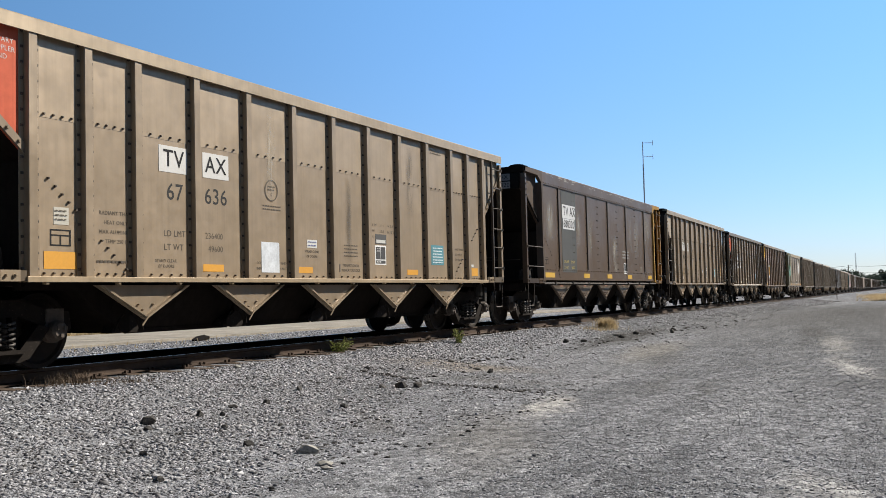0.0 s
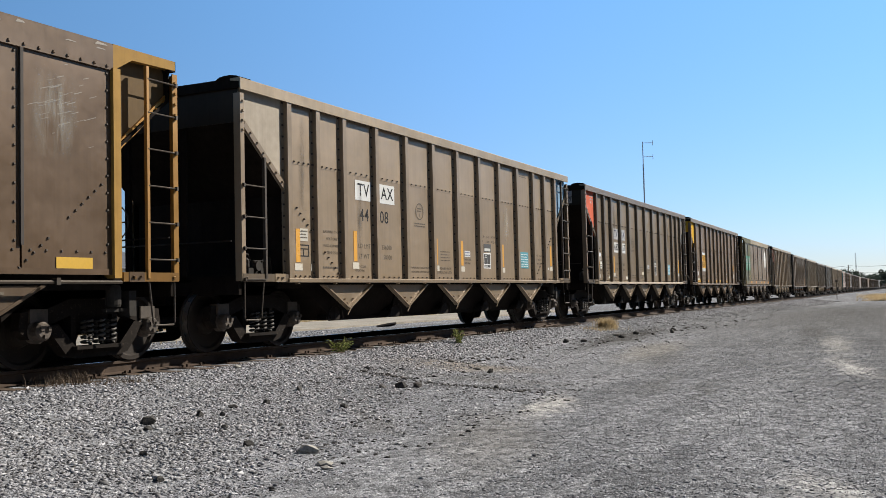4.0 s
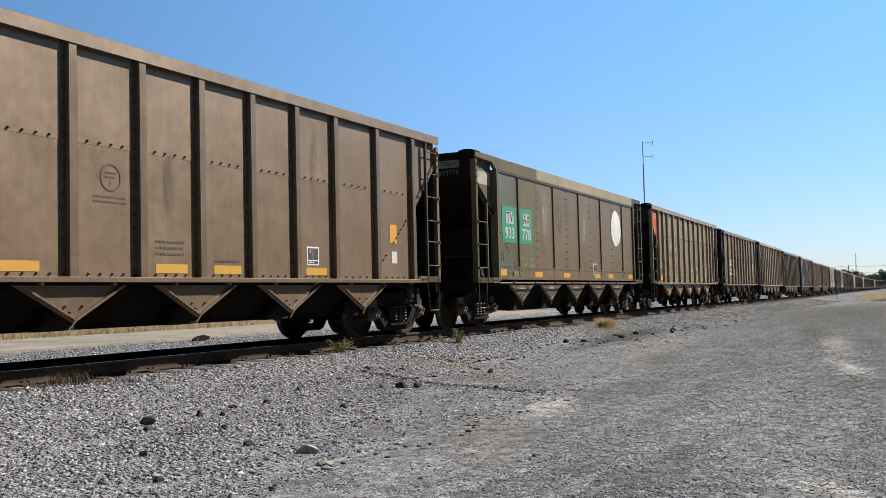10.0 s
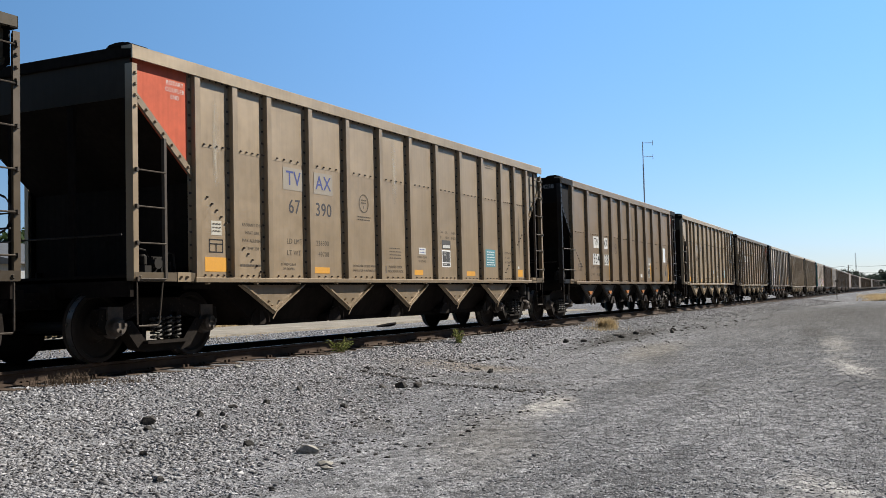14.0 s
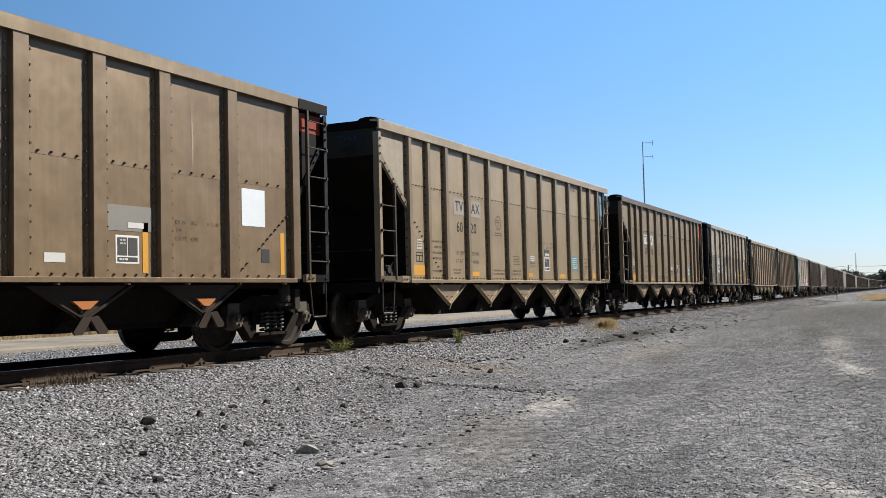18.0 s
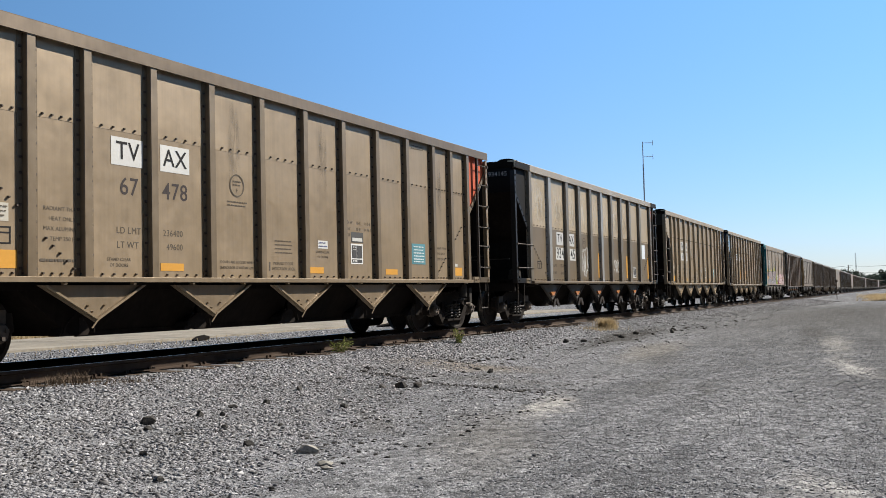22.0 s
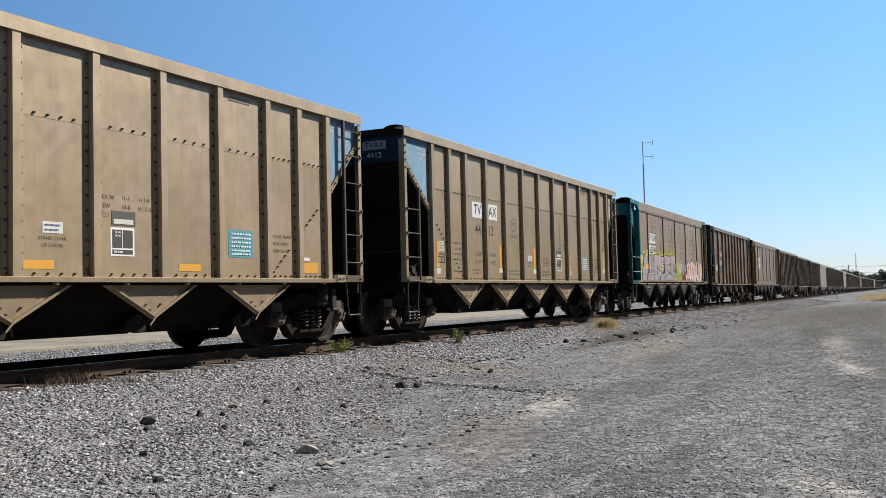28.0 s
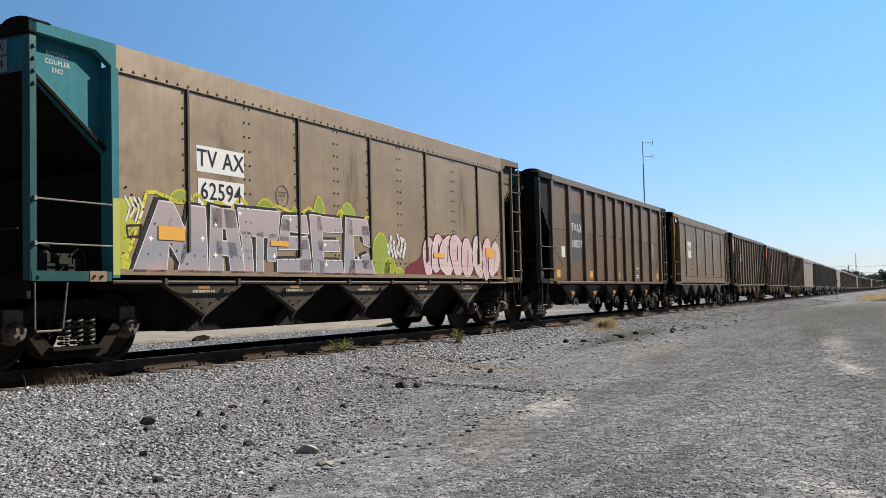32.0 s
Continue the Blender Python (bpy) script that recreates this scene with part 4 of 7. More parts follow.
def gusset_edge_mesh(x_rib, z_post, z_rib, face=FACE, e=END):
    s = Shape().prism([(-e + 0.05, z_post + 0.12), (-x_rib, z_rib + 0.12), (-x_rib, z_rib), (-e + 0.05, z_post)], 1, face - 0.03, face)
    for k in range(7):
        t = (k + 0.5) / 7
        s.bolt(-e + 0.05 + t * (e - 0.05 - x_rib), face - 0.03, z_post + t * (z_rib - z_post) + 0.06, 0.016, 0.026)
    return s.mesh("gusset_edge", BODY)


def mirror_x(me):
    m2 = me.copy()
    m2.transform(Matrix.Diagonal((-1, 1, 1, 1)))
    m2.flip_normals()
    return m2


def end_set(e, x_rib, z_post, z_rib, face, stile):
    """Meshes of one end, drawn at -x, with the end e metres from the middle."""
    slope_run = (z_post - 1.25) * (e - x_rib) / (z_post - z_rib)
    return {
        "end_gusset": gusset_mesh(x_rib, z_post, z_rib, face, e), "gusset_edge": gusset_edge_mesh(x_rib, z_post, z_rib, face, e),
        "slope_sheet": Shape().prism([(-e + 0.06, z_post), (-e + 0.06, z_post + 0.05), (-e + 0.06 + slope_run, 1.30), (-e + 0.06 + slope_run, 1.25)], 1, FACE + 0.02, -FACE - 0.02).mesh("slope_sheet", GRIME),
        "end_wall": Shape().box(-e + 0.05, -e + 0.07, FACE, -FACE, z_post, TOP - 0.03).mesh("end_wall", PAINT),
        "end_chord": Shape().box(-e - 0.01, -e + 0.1, RIB_OUT + 0.02, -RIB_OUT - 0.02, TOP - 0.14, TOP).prism([(-1.62, TOP), (-1.2, TOP), (-1.26, TOP + 0.035), (-1.36, TOP + 0.05), (-1.48, TOP + 0.048), (-1.58, TOP + 0.03)], 0, -e - 0.02, -e + 0.30).mesh("end_chord", GRIME),
        "end_post": Shape().box(-e + 0.0, -e + 0.05, -0.05, 0.05, 1.1, z_post - 0.05).mesh("end_post", GRIME),
        "end_platform": Shape().box(-e, -e + 1.2, -1.5, 1.5, SILL + 0.02, SILL + 0.06).box(-e, -e + 0.06, -1.55, 1.55, SILL - 0.18, SILL + 0.10).mesh("end_platform", GRIME),
        "end_sill": Shape().box(-e, -x_rib - 0.02, RIB_OUT - 0.005, RIB_OUT + 0.05, SILL + 0.01, SILL + 0.125).bolt(-e + 0.09, RIB_OUT - 0.005, SILL + 0.06, 0.02, 0.02).bolt(-x_rib - 0.2, RIB_OUT - 0.005, SILL + 0.06, 0.02, 0.02).mesh("end_sill", BODY),
        "step": Shape().tube([(-e + 0.06, RIB_OUT + 0.02, SILL), (-e + 0.06, RIB_OUT + 0.02, 0.50), (-e + 0.08, RIB_OUT + 0.02, 0.47), (-e + 0.42, RIB_OUT + 0.02, 0.47), (-e + 0.45, RIB_OUT + 0.02, 0.50), (-e + 0.52, RIB_OUT + 0.02, SILL)], 0.013, 6).mesh("step", LADDER),
        "rung": Shape().tube([(-e + 0.03, RIB_OUT - 0.015, 0), (-e + 0.03 + stile, RIB_OUT - 0.015, 0)], 0.0105, 6).box(-e + 0.015, -e + 0.05, RIB_OUT - 0.035, RIB_OUT, -0.025, 0.025).mesh("rung", LADDER)}


def end_parts(car, x_rib, z_post, z_rib, rungs_left, rungs_right, face=FACE, stile=0.52, stile_right=0.52):
    """Posts, ladders, gussets, sloped sheet and platform at both ends."""
    post = Shape().prism([(-0.045, RIB_OUT), (0.045, RIB_OUT), (0.045, RIB_OUT + 0.02), (-0.025, RIB_OUT + 0.02), (-0.025, RIB_OUT + 0.12), (-0.045, RIB_OUT + 0.12)], 2, SILL + 0.02, TOP - 0.18)
    for k in range(4):
        post.bolt(0.005, RIB_OUT, TOP - 0.3 - 0.14 * k, 0.018, 0.024)
    post = post.mesh("corner_post", BODY)
    post_back = mirror_x(post)
    inner = Shape().box(-0.022, 0.022, -0.05, 0, 0, 1.0).mesh("ladder_stile", LADDER)
    valve = Shape().box(-6.86, -6.62, -1.40, -1.20, 1.13, 1.36).lathe([(0.02, -1.46), (0.075, -1.46), (0.08, -1.40)], (-6.79, 0, 1.27), 1, 10).lathe([(0.02, -1.44), (0.05, -1.44), (0.055, -1.40)], (-6.67, 0, 1.19), 1, 10)
    valve.box(-7.02, -6.90, -1.44, -1.24, 1.14, 1.24).lathe([(0.045, 1.24), (0.06, 1.26), (0.06, 1.36), (0.03, 1.39)], (-6.96, -1.34, 0), 2, 10).box(-6.58, -6.46, -1.38, -1.2, 1.16, 1.30)
    valve.tube([(-6.62, -1.38, 1.34), (-6.54, -1.40, 1.42), (-6.44, -1.40, 1.40), (-6.40, -1.40, 1.12)], 0.016, 6).tube([(-7.0, -1.42, 1.16), (-6.92, -1.45, 1.10), (-6.5, -1.45, 1.10)], 0.014, 6).tube([(-6.86, -1.36, 1.34), (-6.92, -1.36, 1.44), (-7.05, -1.36, 1.46)], 0.012, 6)
    for bx, bz in ((-6.84, 1.34), (-6.64, 1.34), (-6.84, 1.15), (-6.73, 1.15)):
        valve.bolt(bx, -1.40, bz, 0.014, 0.025)
    wheel = Shape()
    wheel.tube([(-END - 0.04, 0.75 + 0.26 * math.cos(a), 2.0 + 0.26 * math.sin(a)) for a in [math.tau * k / 18 for k in range(19)]], 0.016, 5)
    wheel.tube([(-END - 0.04, 0.5, 2.0), (-END - 0.04, 1.0, 2.0)], 0.012, 5).tube([(-END - 0.04, 0.75, 1.75), (-END - 0.04, 0.75, 2.25)], 0.012, 5)
    part("brake_wheel", wheel.mesh("brake_wheel", LADDER, True), car)
    part("brake_valve", valve.mesh("brake_valve", VALVE), car)
    part("brake_cylinder", Shape().lathe([(0.02, 0.0), (0.085, 0.0), (0.095, 0.03), (0.095, 0.22), (0.085, 0.27), (0.02, 0.28)], (6.3, -1.38, 0.72), 2, 14).box(6.16, 6.6, -1.40, -1.32, 0.66, 0.70).box(6.5, 6.62, -1.45, -1.30, 0.60, 0.92).mesh("brake_cylinder", VALVE), car, None, "dull metal brake cylinder above the rear truck")
    for x, e, run, rungs in ((-1, END, stile, rungs_left), (1, END_BACK, stile_right, rungs_right)):
        made = end_set(e, x_rib, z_post, z_rib, face, run)
        turn = pose(0, 0, 0, 0, 0, 0 if x < 0 else 180)
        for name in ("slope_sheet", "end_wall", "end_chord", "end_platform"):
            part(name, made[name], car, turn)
        for y in (-0.55, 0.55):
            part("end_post", made["end_post"], car, turn @ pose(0, y, 0))
        tab = Shape().box(-0.13, 0.13, RIB_OUT - 0.012, RIB_OUT + 0.04, SILL + 0.005, SILL + 0.13).bolt(-0.06, RIB_OUT - 0.012, SILL + 0.07, 0.014, 0.03).bolt(0.06, RIB_OUT - 0.012, SILL + 0.07, 0.014, 0.03)
        part("sill_tab", tab.mesh("sill_tab", BODY), car, pose(x * (x_rib + 0.24), 0, 0))
        for name in ("end_gusset", "gusset_edge", "end_sill", "step", "rung"):
            me = made[name] if x < 0 else mirror_x(made[name])
            for z in rungs if name == "rung" else (0,):
                part(name, me, car, pose(0, 0, z))["end"] = x
        rail_bar = Shape().tube([(x * (e + 0.03), -1.45, 0), (x * (e + 0.03), 1.45, 0)], 0.012, 6).mesh("handrail", LADDER)
        part("handrail", rail_bar, car, pose(0, 0, 1.62))["end"] = x
        if x > 0:
            far_rung = mirror_x(made["rung"])
            far_rung.transform(Matrix.Diagonal((1, -1, 1, 1)))
            far_rung.flip_normals()
            for z in rungs[:5]:
                part("rung", far_rung, car, pose(0, 0, z))["end"] = x
            part("ladder_stile", inner, car, pose(x * (e - 0.03 - run), -RIB_OUT, SILL + 0.05, 0, 0, 180)).scale = (1, 1, 2.4)
        part("corner_post", post if x < 0 else post_back, car, pose(x * (e - 0.03), 0, 0))
        part("corner_post", post_back if x < 0 else post, car, pose(x * (e - 0.03), 0, 0, 0, 0, 180))
        if run < 0.8:
            st_ob = part("ladder_stile", inner, car, pose(x * (e - 0.03 - run), RIB_OUT + 0.03, SILL + 0.05))
            st_ob["end"] = x
            st_ob.scale = (1, 1, (TOP - 0.17 if x > 0 else max(rungs) + 0.45) - SILL - 0.05)


def far_side(car, ribs, width, face=FACE):
    """The side turned away from the yard: one sheet with its ribs."""
    back = pose(0, 0, 0, 0, 0, 180)
    # the sheet takes the dark grime tone to look unlit through the end cages
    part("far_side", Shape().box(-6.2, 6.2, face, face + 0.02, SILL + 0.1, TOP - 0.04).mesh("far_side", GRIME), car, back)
    rm = Shape().box(-width / 2, width / 2, RIB_OUT, face, SILL + 0.1, TOP - 0.18).mesh("rib", BODY)
    for x in ribs:
        part("rib", rm, car, back @ pose(x, 0, 0))
    # cross plates added to keep sun and view out of the end cages
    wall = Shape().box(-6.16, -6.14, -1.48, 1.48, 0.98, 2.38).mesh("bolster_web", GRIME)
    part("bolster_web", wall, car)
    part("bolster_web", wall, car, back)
    # dark plates added behind the sill gap, standing for a shaded recess
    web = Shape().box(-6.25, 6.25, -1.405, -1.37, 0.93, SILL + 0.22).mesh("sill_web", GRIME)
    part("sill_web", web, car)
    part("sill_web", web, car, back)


def hoppers(car, cross, low=0.36, out=-1.475):
    """Discharge chutes down to low, and the plates between them, out metres from the middle."""
    xs = [-4.35, -2.18, 0.0, 2.18, 4.35]
    for a, b in zip(xs, xs[1:]):
        c, w = (a + b) / 2, (b - a) / 2
        s = Shape()
        v = [(-w, -1.30, 1.0), (w, -1.30, 1.0), (w, 1.30, 1.0), (-w, 1.30, 1.0), (-w + 0.16, -1.02, low), (w + 0.03, -1.02, low), (w + 0.03, 1.02, low), (-w + 0.16, 1.02, low)]
        s.add(v, [(0, 1, 2, 3), (4, 7, 6, 5), (0, 4, 5, 1), (1, 5, 6, 2), (2, 6, 7, 3), (3, 7, 4, 0)])
        s.box(-w + 0.15, w + 0.035, -1.05, -1.0, low - 0.02, low + 0.04)
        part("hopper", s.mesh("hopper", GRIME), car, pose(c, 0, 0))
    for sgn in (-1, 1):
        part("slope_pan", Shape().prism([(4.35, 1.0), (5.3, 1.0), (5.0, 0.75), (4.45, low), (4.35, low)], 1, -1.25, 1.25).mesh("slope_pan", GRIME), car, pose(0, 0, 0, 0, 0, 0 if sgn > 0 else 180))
    tri = Shape().prism([(-0.76, 0.985), (0.76, 0.985), (0.0, 0.585)], 1, out, out + 0.02)
    for dx, dz in ((-0.13, 0.74), (0.13, 0.74), (-0.06, 0.67)):
        tri.bolt(dx, out, dz, 0.012, 0.034)
    tri = tri.mesh("gusset_plate", BODY)
    deep = 0.05 if out < -1.5 else 0.022
    lip = Shape()
    for e in (-1, 1):
        lip.prism([(e * 0.80, 0.985), (e * 0.745, 0.985), (0.0, 0.595), (0.0, 0.57)], 1, out - deep, out + 0.03)
        lip.prism([(e * 0.84, 0.985), (e * 0.80, 0.985), (0.0, 0.57), (0.0, 0.548)], 1, out - deep * 0.4, out + 0.03)
    lip.prism([(0.0, 0.60), (0.015, 0.585), (-0.10, 0.47), (-0.115, 0.485)], 1, out - deep - 0.008, out - deep)
    lip = lip.mesh("angle_lip", BODY)
    if low > 0.4:
        latch = [(-0.15, 0.68), (0.15, 0.68), (0.22, 0.60), (0.29, low - 0.01), (0.12, low - 0.02), (-0.30, low - 0.02), (-0.22, 0.58)]
    else:
        latch = [(-0.02, 0.60), (0.07, 0.60), (0.13, 0.53), (0.17, low + 0.05), (0.14, low), (-0.30, low), (-0.25, low + 0.10)]
    latch = Shape().prism(latch, 1, -1.24, -1.05)
    latch.tube([(-0.10, -1.25, 0.62), (-0.20, -1.26, 0.54), (-0.25, -1.25, low + 0.03)], 0.012, 5).tube([(0.10, -1.25, 0.62), (0.20, -1.26, 0.55), (0.24, -1.25, low + 0.03)], 0.012, 5)
    latch = latch.mesh("door_latch", CAST)
    legs = Shape().prism([(-0.02, 0.60), (0.12, 0.62), (0.27, 0.44), (0.24, 0.40), (0.13, 0.40)], 1, -1.56, -1.53).prism([(0.02, 0.60), (-0.12, 0.62), (-0.27, 0.44), (-0.24, 0.40), (-0.13, 0.40)], 1, -1.56, -1.53).mesh("hopper_leg", BODY)
    tag = Shape().prism([(-0.20, 0.80), (0.20, 0.80), (0.06, 0.70), (-0.06, 0.70)], 1, out - 0.05, out - 0.004).mesh("tag", DECAL)
    for x in xs:
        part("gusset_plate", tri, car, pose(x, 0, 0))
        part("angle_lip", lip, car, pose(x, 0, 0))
        part("door_latch", latch, car, pose(x, 0, 0))
        if cross:
            part("hopper_leg", legs, car, pose(x, 0, 0))
            part("tag", tag, car, pose(x, 0, 0), "rusty orange bracket", (0.42, 0.15, 0.035))


def long_members(car, chord_depth, chord_out, hooks=True):
    c = Shape().prism([(chord_out, TOP - chord_depth), (chord_out, TOP - 0.012), (chord_out + 0.012, TOP), (-1.46, TOP), (-1.46, TOP - 0.03), (chord_out + 0.025, TOP - 0.05), (chord_out + 0.025, TOP - chord_depth)], 0, -END - 0.02, END_BACK + 0.02).mesh("top_chord", BODY)
    part("top_chord", c, car)
    part("top_chord", mirror_x(c), car, pose(0, 0, 0, 0, 0, 180))
    s = Shape().prism([(-1.655, SILL), (-1.655, SILL + 0.055), (-1.648, SILL + 0.062), (-1.50, SILL + 0.062), (-1.50, SILL)], 0, -6.28, 6.28)
    if hooks:
        for k in range(12):
            s.box(-6.0 + 1.09 * k - 0.02, -6.0 + 1.09 * k + 0.02, -1.64, -1.58, SILL - 0.028, SILL)
    s = s.mesh("side_sill", BODY)
    part("side_sill", s, car)
    part("side_sill", s, car, pose(0, 0, 0, 0, 0, 180))


def diagonal_bolts(car, face=FACE, head=(5.92, 2.20), foot=(4.72, 1.18)):
    s = Shape()
    for e in (-1, 1):
        for k in range(13):
            x, z = head[0] + (foot[0] - head[0]) * k / 12, head[1] + (foot[1] - head[1]) * k / 12
            if abs(x - 5.3) > 0.12:
                s.bolt(e * x, face, z, 0.013, 0.03 if face == FACE else 0.018)
    tagged(part("riveted_seam", s.mesh("riveted_seam", BOLT), car), kind="stuff")


def ribbed_car(ribs, rib_width, seam, M, cross, wide_rungs=False, rungs=(1.06, 1.51, 1.97, 2.43), low=0.385):
    """An open-top car with outside ribs."""
    car = thing("hopper_car", "", "hopper car")
    running_gear(car, M)
    hoppers(car, cross, low, -1.43 if cross else -1.515)
    z0, z1 = SILL + 0.06, TOP - 0.05
    rm, narrow = rib_mesh(rib_width, z0, z1), rib_mesh(min(rib_width, 0.19), z0, z1)
    made = {}
    for a, b in zip(ribs, ribs[1:]):
        w = round(b - a, 3)
        if w not in made:
            made[w] = panel_mesh(w, z0, seam, 6), panel_mesh(w, seam, z1, 6, FACE - 0.003, True)
        part("side_panel", made[w][0], car, pose((a + b) / 2, 0, (z0 + seam) / 2))
        up = part("side_panel", made[w][1], car, pose((a + b) / 2, 0, (seam + z1) / 2))
        up["upper"] = 1
    for x in ribs:
        part("rib", narrow if abs(x) == ribs[-1] else rm, car, pose(x, 0, (z0 + z1) / 2))
    far_side(car, ribs, rib_width)
    long_members(car, 0.17, -1.645)
    if wide_rungs:
        end_parts(car, ribs[-1] + 0.1, 3.25, 2.30, (1.40, 1.98), (1.36, 1.83, 2.25, 2.72, 3.19, 3.62), FACE, 1.1)
    else:
        end_parts(car, ribs[-1] + 0.08, 3.36, 2.44, rungs, (1.36, 1.83, 2.25, 2.72, 3.19, 3.62))
    if wide_rungs:
        diagonal_bolts(car, FACE, (6.15, 2.05), (4.95, 1.15))
    else:
        diagonal_bolts(car)
    return car


def smooth_car(M, left=(1.45, 1.95), stile=1.15):
    """An open-top car with flat riveted sides and a deep top chord."""
    car = thing("hopper_car", "", "hopper car")
    running_gear(car, M)
    hoppers(car, False)
    face = -1.58
    cuts = [-6.1, -4.78, -2.18, 0.05, 2.24, 4.75, 6.1]
    z0, z1 = SILL + 0.16, TOP - 0.33
    for i, (a, b) in enumerate(zip(cuts, cuts[1:])):
        w, zc = b - a - 0.03, (z0 + z1) / 2
        s = Shape().box(-w / 2, w / 2, face, face + 0.02, z0 - zc, z1 - zc)
        n = int(w / 0.19)
        for k in range(n):
            s.bolt(-w / 2 + w * (k + 0.5) / n, face, z0 - zc + 0.20, 0.014, 0.014)
        for k in range(11):
            z = z0 - zc + 0.30 + (z1 - z0 - 0.35) * k / 10
            s.bolt(w / 2 - 0.07, face, z, 0.014, 0.014)
            if 0 < i < 5:
                for dx in (-0.06, 0.06):
                    s.bolt(dx, face, z, 0.014, 0.014)
        part("side_panel", s.mesh("side_panel", BODY, False, 6), car, pose((a + b) / 2, 0, zc))
    strip = Shape().box(-0.02, 0.02, face - 0.03, face + 0.03, z0 + 0.25, z1).mesh("seam_post", SEAM)
    for x in cuts[1:-1]:
        part("seam_post", strip, car, pose(x, 0, 0))
    c = Shape().prism([(face - 0.03, TOP - 0.33), (face - 0.03, TOP - 0.012), (face - 0.02, TOP), (-1.40, TOP), (-1.40, TOP - 0.03), (face + 0.0, TOP - 0.04), (face + 0.0, TOP - 0.33)], 0, -6.1, 6.1)
    for k in range(60):
        c.bolt(-6.0 + 12.0 * k / 59, face - 0.03, TOP - 0.29, 0.016, 0.016)
    c = c.mesh("top_chord", BODY)
    part("top_chord", c, car)
    part("top_chord", c, car, pose(0, 0, 0, 0, 0, 180))
    ends = Shape().prism([(-END, TOP), (-6.1, TOP), (-6.1, TOP - 0.33), (-6.42, TOP - 0.14), (-END, TOP - 0.12)], 1, face - 0.03, face + 0.06).mesh("end_chord_side", PAINT)
    back = mirror_x(Shape().prism([(-END_BACK, TOP), (-6.1, TOP), (-6.1, TOP - 0.33), (-6.42, TOP - 0.14), (-END_BACK, TOP - 0.12)], 1, face - 0.03, face + 0.06).mesh("end_chord_side", PAINT))
    for e, me in ((-1, ends), (1, back)):
        part("end_chord_side", me, car)["end"] = e
    jamb = Shape().box(-0.06, 0.06, -1.63, -1.45, SILL + 0.05, TOP - 0.30).mesh("end_jamb", PAINT)
    for e in (-1, 1):
        part("end_jamb", jamb, car, pose(e * 6.14, 0, 0))["end"] = e
    low = Shape().box(-6.1, 6.1, face - 0.01, -1.50, SILL + 0.09, z0)
    part("lower_band", low.mesh("lower_band", BODY), car)
    rod = Shape().tube([(-6.2, -1.62, SILL), (6.2, -1.62, SILL)], 0.022, 6)
    for k in range(8):
        rod.box(-5.3 + 1.5 * k - 0.03, -5.3 + 1.5 * k + 0.03, -1.66, -1.58, SILL - 0.03, SILL + 0.05)
    part("locking_rod", rod.mesh("locking_rod", LADDER), car)
    far_side(car, [], 0.1, face)
    diagonal_bolts(car, face)
    end_parts(car, 6.2, 3.40, 2.58, left, (1.31, 1.78, 2.25, 2.72, 3.19, 3.62), -1.47, stile)
    return car


SEAM = surface("dark_seam", (0.05, 0.04, 0.033), 0.8)


# ---- markings ----
def sign(car, x0, x1, z0, z1, colour, label, y=FACE, mat=None, name="placard", parent=None):
    me = Shape().box((x0 - x1) / 2, (x1 - x0) / 2, -0.003, 0.0, (z0 - z1) / 2, (z1 - z0) / 2).mesh(name, mat or DECAL)
    return part(name, me, parent or car, pose((x0 + x1) / 2, y - 0.001, (z0 + z1) / 2), label, colour)


def letters_of(me, cache={}):
    """The letters of a word's mesh, each as a mesh of its own."""
    if me.name not in cache:
        bm = bmesh.new()
        bm.from_mesh(me)
        bmesh.ops.remove_doubles(bm, verts=bm.verts, dist=1e-5)
        left, out = set(bm.verts), []
        while left:
            todo, seen = [left.pop()], []
            while todo:
                v = todo.pop()
                seen.append(v)
                for e in v.link_edges:
                    o = e.other_vert(v)
                    if o in left:
                        left.discard(o)
                        todo.append(o)
            index = {v: k for k, v in enumerate(seen)}
            faces = {f for v in seen for f in v.link_faces}
            out.append(mesh_of("letter", [v.co for v in seen], [tuple(index[v] for v in f.verts) for f in sorted(faces, key=lambda f: f.index)], INK))
        bm.free()
        cache[me.name] = out
    return cache[me.name]


def words(car, text, x, z, size, colour, y=FACE):
    """Stencilled words; those in large type are split into their letters."""
    m = pose(x, y - 0.0022, z)
    if size < 0.1:
        tagged(part("lettering", text_mesh(text, size), car, m, "small stencilled lettering", colour), kind="stuff")
        return
    for me in letters_of(text_mesh(text, size)):
        part("letter", me, car, m, "painted letter", colour)


def bars(car, x0, x1, zs, colour, y=FACE, h=0.02, seed=1):
    rng = random.Random(seed)
    s = Shape()
    for z in zs:
        x = x0
        while x < x1 - 0.03:
            w = min(rng.uniform(0.025, 0.075), x1 - x)
            s.box(x, x + w, -0.001, 0.0, z - h / 2, z + h / 2)
            x += w + 0.014
    tagged(part("small_print", s.mesh("small_print", INK), car, pose(0, y - 0.004, 0), "", colour), "lines of small unreadable print", kind="stuff")


def scuff(car, x0, x1, z0, z1, colour, y=FACE, label="pale dusty smear"):
    me = mesh_of("smear", [(x0, 0, z0), (x1, 0, z0), (x1, 0, z1), (x0, 0, z1)], [(0, 1, 2, 3)], SCUFF)
    part("smear", me, car, pose(0, y - 0.0035, 0), label, colour)


